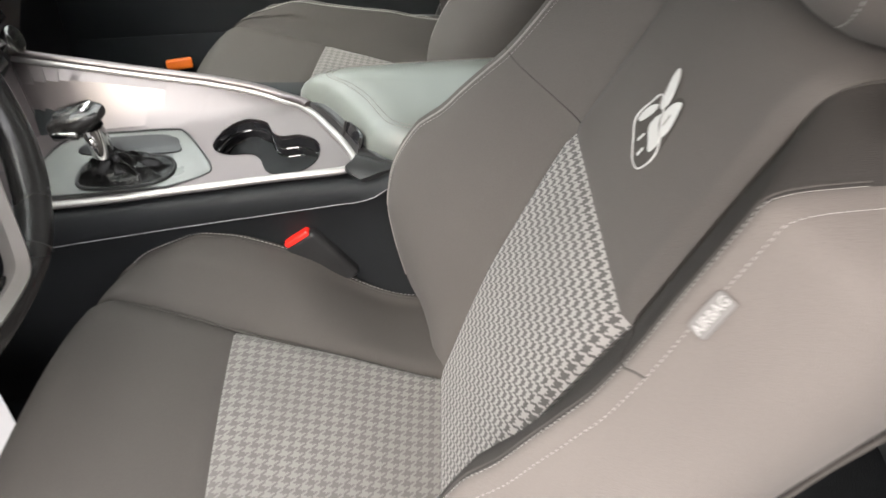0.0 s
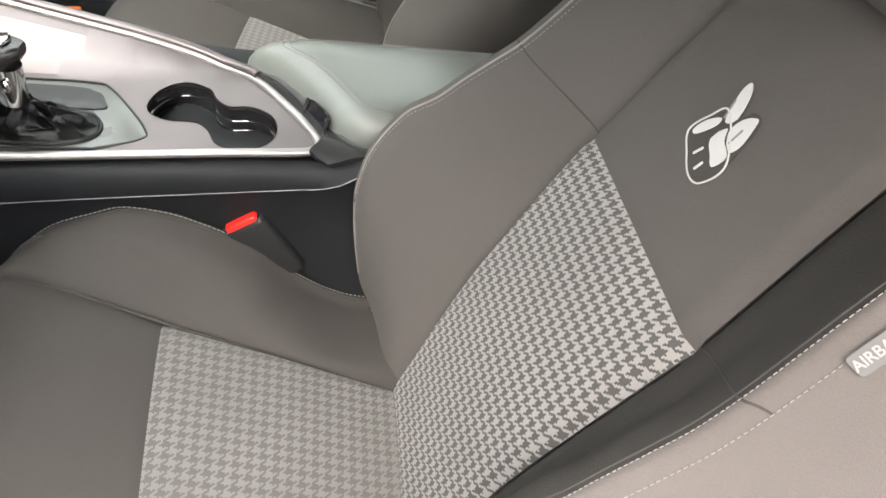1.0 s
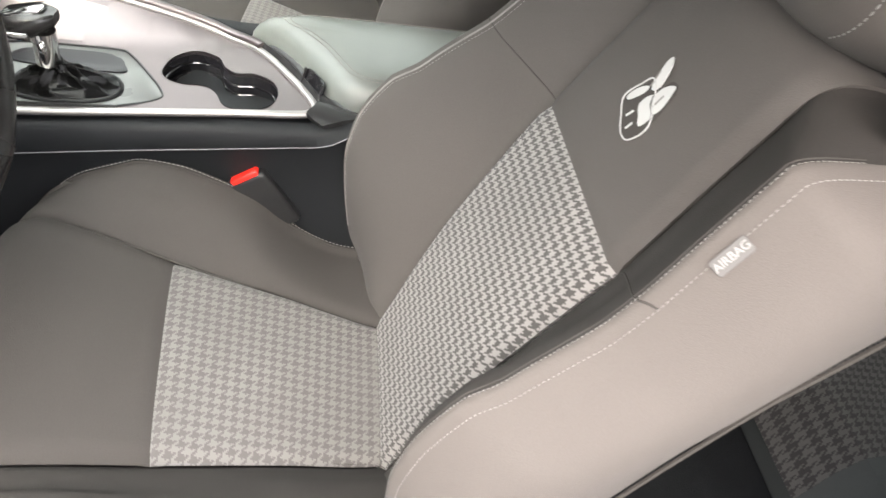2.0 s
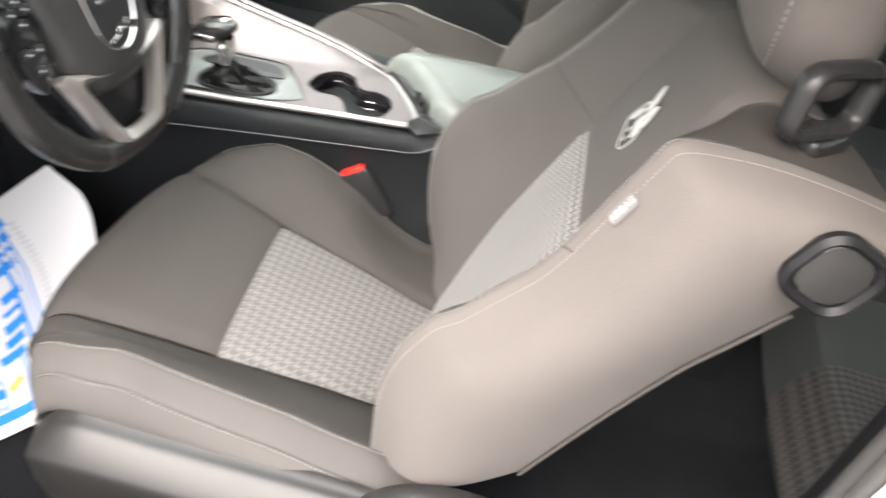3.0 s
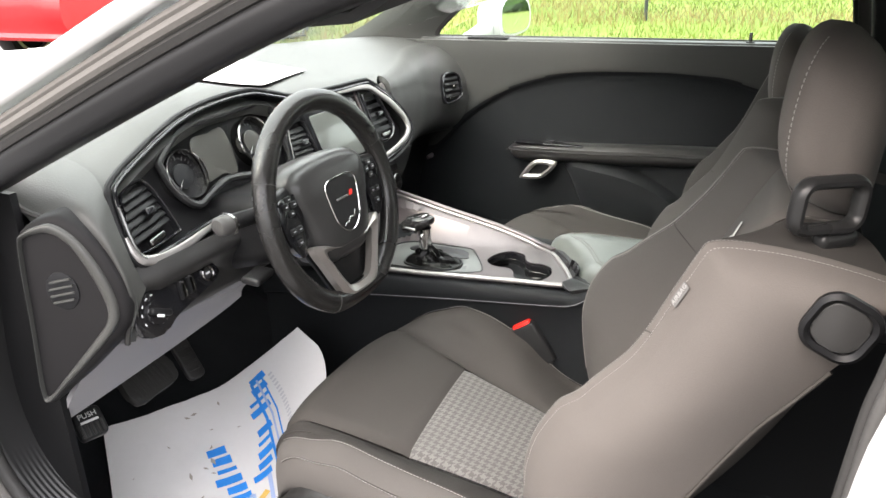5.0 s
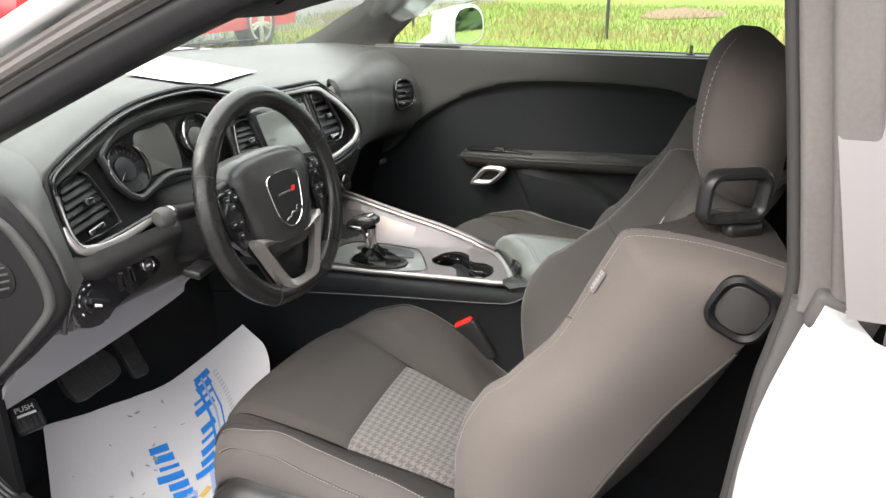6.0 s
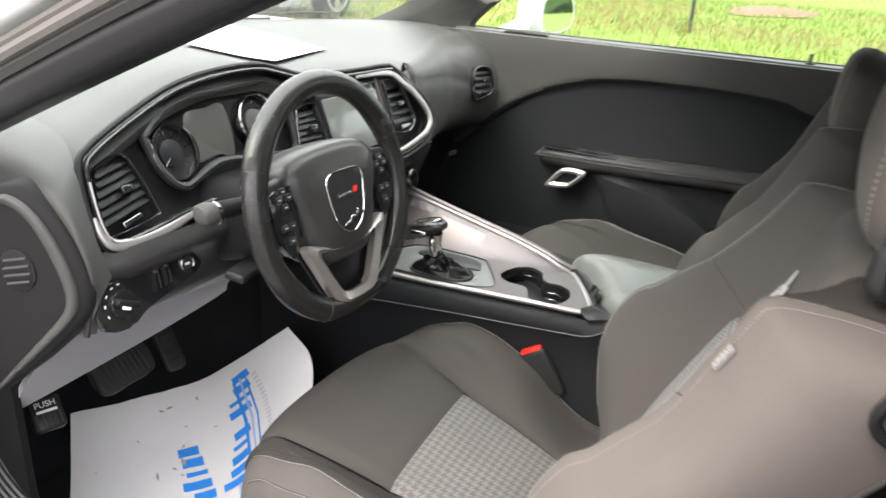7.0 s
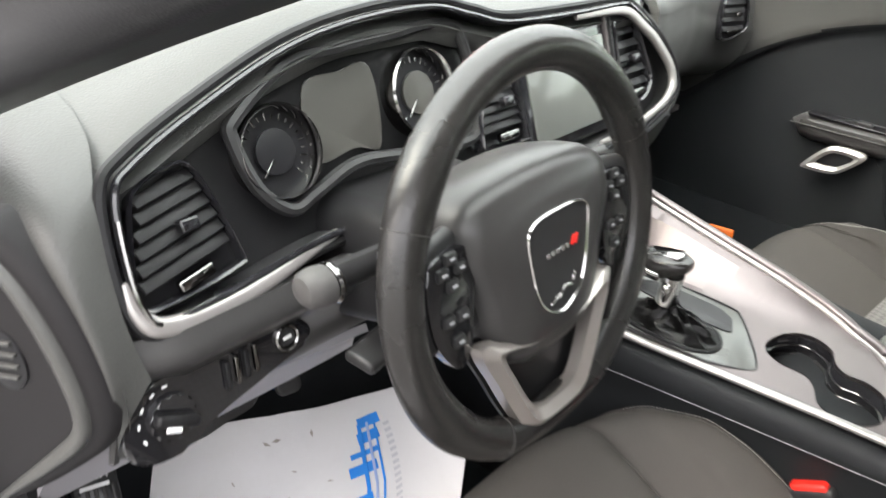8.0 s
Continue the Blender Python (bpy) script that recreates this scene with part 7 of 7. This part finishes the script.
for k0, k1, z in ((0.0, 1.24, 0.335), (0.0, 1.24, 0.962)):
    V, F = loft(sweep([od_place(k, 0.02, z) for k in lines((k0, k1), 8)], rounded(0.09, 0.016, 0.005, 3)))
    pymesh("door_edge", V, F, rubber if z < 0.5 else vinyl, od)
V, F = loft(sweep([od_place(k, 0.085, 0.68) for k in lines((0.3, 1.0), 12)], rounded(0.06, 0.05, 0.02, 3)))
pymesh("armrest", V, F, vinyl_soft, od)
for z in (0.45, 0.80):
    part("hinge", block((0.05, 0.08, 0.05), pose(-0.80, 0.975, z, 0, 0, 30), 0.008), paint_white, od)

# ---------------------------------------------------------------- outdoors
gnd = pymesh("ground", [(-400, -400, 0), (400, -400, 0), (400, 400, 0), (-400, 400, 0)], [(0, 1, 2, 3)], asphalt, None, smooth=False)
tagged(gnd, "grey asphalt forecourt under the car", "ground", kind="structure")


def turf_material():
    m, n, l, b = nodes_of("rough_turf")
    tc = n.new("ShaderNodeTexCoord")
    big = n.new("ShaderNodeTexNoise")
    big.inputs["Scale"].default_value, big.inputs["Detail"].default_value = 0.35, 6
    fine = n.new("ShaderNodeTexNoise")
    fine.inputs["Scale"].default_value, fine.inputs["Detail"].default_value = 9, 6
    l.new(tc.outputs["Object"], big.inputs["Vector"])
    l.new(tc.outputs["Object"], fine.inputs["Vector"])
    ramp = n.new("ShaderNodeValToRGB")
    ramp.color_ramp.elements[0].position, ramp.color_ramp.elements[0].color = 0.30, (0.085, 0.135, 0.010, 1)
    ramp.color_ramp.elements[1].position, ramp.color_ramp.elements[1].color = 0.72, (0.18, 0.18, 0.045, 1)
    e = ramp.color_ramp.elements.new(0.5)
    e.color = (0.125, 0.175, 0.016, 1)
    s = math_node(n, l, "MULTIPLY_ADD", fine.outputs["Fac"], 0.5, math_node(n, l, "MULTIPLY", big.outputs["Fac"], 0.5))
    l.new(s, ramp.inputs["Fac"])
    l.new(ramp.outputs["Color"], b.inputs["Base Color"])
    b.inputs["Roughness"].default_value = 0.95
    bp = n.new("ShaderNodeBump")
    bp.inputs["Strength"].default_value, bp.inputs["Distance"].default_value = 0.8, 0.05
    l.new(fine.outputs["Fac"], bp.inputs["Height"])
    l.new(bp.outputs["Normal"], b.inputs["Normal"])
    return m


turf = turf_material()


def field_z(x, y):
    return 0.03 + 0.05 * noise.noise((x * 0.15, y * 0.15, 0)) + 0.012 * max(0, x - 14)


verts, faces = [], []
nx, ny = 46, 60
for i in range(nx):
    x = 2.4 + 120 * (i / (nx - 1)) ** 2.2
    for j in range(ny):
        q = j / (ny - 1) * 2 - 1
        y = 2.5 + math.copysign(abs(q) ** 2.0, q) * 130
        far = 2.9 + 0.35 * max(0, y - 1.0) if y < 9 else 1e9
        verts.append((max(x, min(far, 60)), y, max(0.015, field_z(x, y))))
for i in range(nx - 1):
    for j in range(ny - 1):
        faces.append((i * ny + j, (i + 1) * ny + j, (i + 1) * ny + j + 1, i * ny + j + 1))
field = pymesh("grass_field", verts, faces, turf, None, angle=80)
tagged(field, "bright green rough grass field beyond the car", "grass", kind="structure")
rng = np.random.default_rng(5)
V, F, idx = [], [], []
for i in range(26000):
    x = 3.2 + 20 * rng.random() ** 1.3
    y = -3 + 15 * rng.random()
    if x < 3.2 + 0.35 * max(0, y - 1.0):
        continue
    dryness = noise.noise((x * 0.35, y * 0.35, 4.0)) > 0.18 or (abs(x - 11.8) < 0.7 and rng.random() < 0.45)
    h = (0.05 + 0.11 * rng.random()) * (1.7 if dryness else 1.0)
    a = rng.random() * 6.28
    w = 0.007 + 0.004 * rng.random()
    dx, dy = math.cos(a) * w, math.sin(a) * w
    lx, ly = (rng.random() - 0.5) * h * 1.2, (rng.random() - 0.5) * h * 1.2
    z = max(0.015, field_z(x, y)) - 0.01
    o = len(V)
    V += [(x - dx, y - dy, z), (x + dx, y + dy, z), (x + lx * 0.5 + dx * 0.6, y + ly * 0.5 + dy * 0.6, z + h * 0.6), (x + lx * 0.5 - dx * 0.6, y + ly * 0.5 - dy * 0.6, z + h * 0.6), (x + lx, y + ly, z + h)]
    F += [(o, o + 1, o + 2, o + 3), (o + 3, o + 2, o + 4)]
    idx += [1 if dryness else 0] * 2
me = bpy.data.meshes.new("grass")
me.from_pydata(V, [], F)
me.materials.append(grass_blade)
me.materials.append(dry_blade)
me.polygons.foreach_set("material_index", idx)
tagged(new("grass", me), "tufts of green and dry grass over the field", "grass", kind="stuff")
# bare soil mound
grid = [[(20 + 2.2 * r * math.cos(t) * (1 + 0.2 * math.sin(3 * t)), 2.1 + 1.1 * r * math.sin(t) * (1 + 0.15 * math.cos(5 * t)), max(0.02, field_z(20, 2)) + 0.12 * (1 - r * r) + 0.05 * noise.noise((r * 5 * math.cos(t), r * 5 * math.sin(t), 2))) for t in lines((0, 2 * math.pi), 28)] for r in lines((0.02, 1), 10)]
V, F = shell(np.array(grid), 0.05)
mound = pymesh("soil_patch", V, F, soil, None, angle=80)
tagged(mound, "low mound of bare brown soil in the grass", "soil", kind="structure")
# wire fence along the field
fence = thing("wire_fence", (12.6, 4.0, 0.0), "dark wire mesh fence with slim steel posts", "fence")
P0, P1 = np.array([12.5, 2.6]), np.array([13.85, 7.0])
dirf = (P1 - P0) / np.linalg.norm(P1 - P0)
step = np.linalg.norm(P1 - P0)
for i in range(-3, 4):
    p = P0 + dirf * step * i
    tube("fence_post", [(p[0], p[1], 0.0), (p[0], p[1], 1.9)], 0.032, wire, fence, up=(0, 1, 0), n=10)
V, F = [], []
for sgn in (-1, 1):
    k = -14.0
    while k < 16:
        a = P0 + dirf * k
        b = P0 + dirf * (k + sgn * 1.75)
        o = len(V)
        for q, z in ((a, 0.06), (b, 1.81)):
            V += [(q[0] - 0.003, q[1], z), (q[0] + 0.003, q[1], z), (q[0], q[1] + 0.003, z)]
        F += [(o, o + 1, o + 4, o + 3), (o + 1, o + 2, o + 5, o + 4), (o + 2, o, o + 3, o + 5)]
        k += 0.11
me = bpy.data.meshes.new("fence_mesh")
me.from_pydata(V, [], F)
me.materials.append(wire)
fm_ob = attach(new("fence_mesh", me), fence)
fm_ob["kind"] = "stuff"
tube("fence_rail", [(*(P0 + dirf * k), 1.86) for k in (-14, 0, 16)], 0.02, wire, fence)


def parked_car(name, m, paint, label):
    """A parked saloon built along its own y, nose forward, then laid by the pose m."""
    car = thing(name, m.translation, label, "car", "parked cars")
    prof = [(-2.3, 0.42), (-2.32, 0.72), (-2.1, 0.98), (-1.5, 1.04), (-1.1, 1.1), (-0.6, 1.42), (0.0, 1.48), (0.5, 1.44), (1.1, 1.08), (1.6, 1.0), (2.2, 0.86), (2.35, 0.62), (2.3, 0.36), (1.9, 0.28), (-1.9, 0.28)]
    ring = spline(prof, 70, True)
    rings = []
    for k in lines((-1, 1), 15):
        w = 0.92 * math.copysign(abs(k) ** 0.8, k)
        sq = 1 - 0.10 * abs(k) ** 4
        rings.append([m @ Vector((w * (1 - 0.22 * max(0, (z - 1.0) / 0.48)), y * (1 - 0.03 * abs(k) ** 6), 0.28 + (z - 0.28) * sq)) for y, z in ring])
    V, F = loft(rings)
    body = pymesh("body", V, F, paint, car)
    for s in (-1, 1):
        win = spline([(-1.05, 1.10), (-0.62, 1.36), (0.0, 1.41), (0.45, 1.37), (0.98, 1.09)], 24)
        V, F = loft([[m @ Vector((s * (x0 - 0.20 * max(0, (z - 1.0) / 0.48)), y, z)) for y, z in win] for x0 in (0.90, 0.935)])
        pymesh("side_window", V, F, dark_glass, body)
        part("headlight", block((0.36, 0.10, 0.14), m @ pose(s * 0.62, 2.24, 0.74, 20), 0.03), alloy, body)
        part("door_line", block((0.006, 0.01, 0.62), m @ pose(s * 0.915, -0.1, 0.72), 0.001, 1), rubber, body)
        for y in (-1.40, 1.42):
            mw = m @ pose(s * 0.80, y, 0.34, 0, 90, 0)
            V, F = loft([[mw @ Vector((r * math.cos(t), r * math.sin(t), z)) for t in [2 * math.pi * i / 40 for i in range(40)]] for r, z in ((0.25, -0.11), (0.32, -0.11), (0.34, -0.08), (0.34, 0.09), (0.32, 0.12), (0.25, 0.12), (0.24, 0.06))])
            wh = pymesh("tyre", V, F, tyre_rubber, car, "black tyre")
            V, F = ring_plate(circle(0.25, 40), circle(0.215, 40), 0.16, mw @ pose(0, 0, -0.04), 0.005)
            pymesh("rim", V, F, alloy, wh, "silver alloy rim")
            for q in range(5):
                for side in (-1, 1):
                    zz = 0.115 * s
                    part("spoke", block((0.17, 0.035, 0.03), mw @ pose(0.125 * math.cos(radians(72 * q + 9 * side)), 0.125 * math.sin(radians(72 * q + 9 * side)), zz, 0, 0, 72 * q + 9 * side * 0.6), 0.008), alloy, wh)
            part("wheel_hub", slab(circle(0.05, 20), 0.02, mw @ pose(0, 0, 0.105 * s), 0.004), alloy, wh)
    part("bumper", block((1.7, 0.12, 0.22), m @ pose(0, 2.28, 0.42), 0.05), paint, body)
    part("grille", block((1.0, 0.05, 0.16), m @ pose(0, 2.34, 0.62), 0.02), plastic, body)
    return car


parked_car("parked_car", pose(7.44, 8.55, 0, 0, 0, -90) @ Matrix.Diagonal((1.18, 1.18, 1.3, 1)), paint_red, "tall red car with alloy wheels parked on the forecourt")
# distant wood closing the horizon
rng = np.random.default_rng(9)
V, F = [], []
for i in range(9000):
    a = rng.random() * 6.283
    r = 85 + 25 * rng.random()
    hmax = 7 + 4 * math.sin(a * 9) + 3 * math.sin(a * 23 + 1)
    c = np.array([r * math.cos(a), r * math.sin(a), hmax * rng.random() ** 0.8])
    s = 0.7 + 1.0 * rng.random()
    o = len(V)
    t1, t2 = rng.normal(size=3), rng.normal(size=3)
    V += [tuple(c + t1 * s), tuple(c + t2 * s), tuple(c - t1 * s * 0.8), tuple(c - t2 * s * 0.9)]
    F += [(o, o + 1, o + 2, o + 3)]
me = bpy.data.meshes.new("distant_wood")
me.from_pydata(V, [], F)
me.materials.append(leaf)
tagged(new("distant_wood", me), "dark green wood along the far horizon", "wood", kind="stuff")
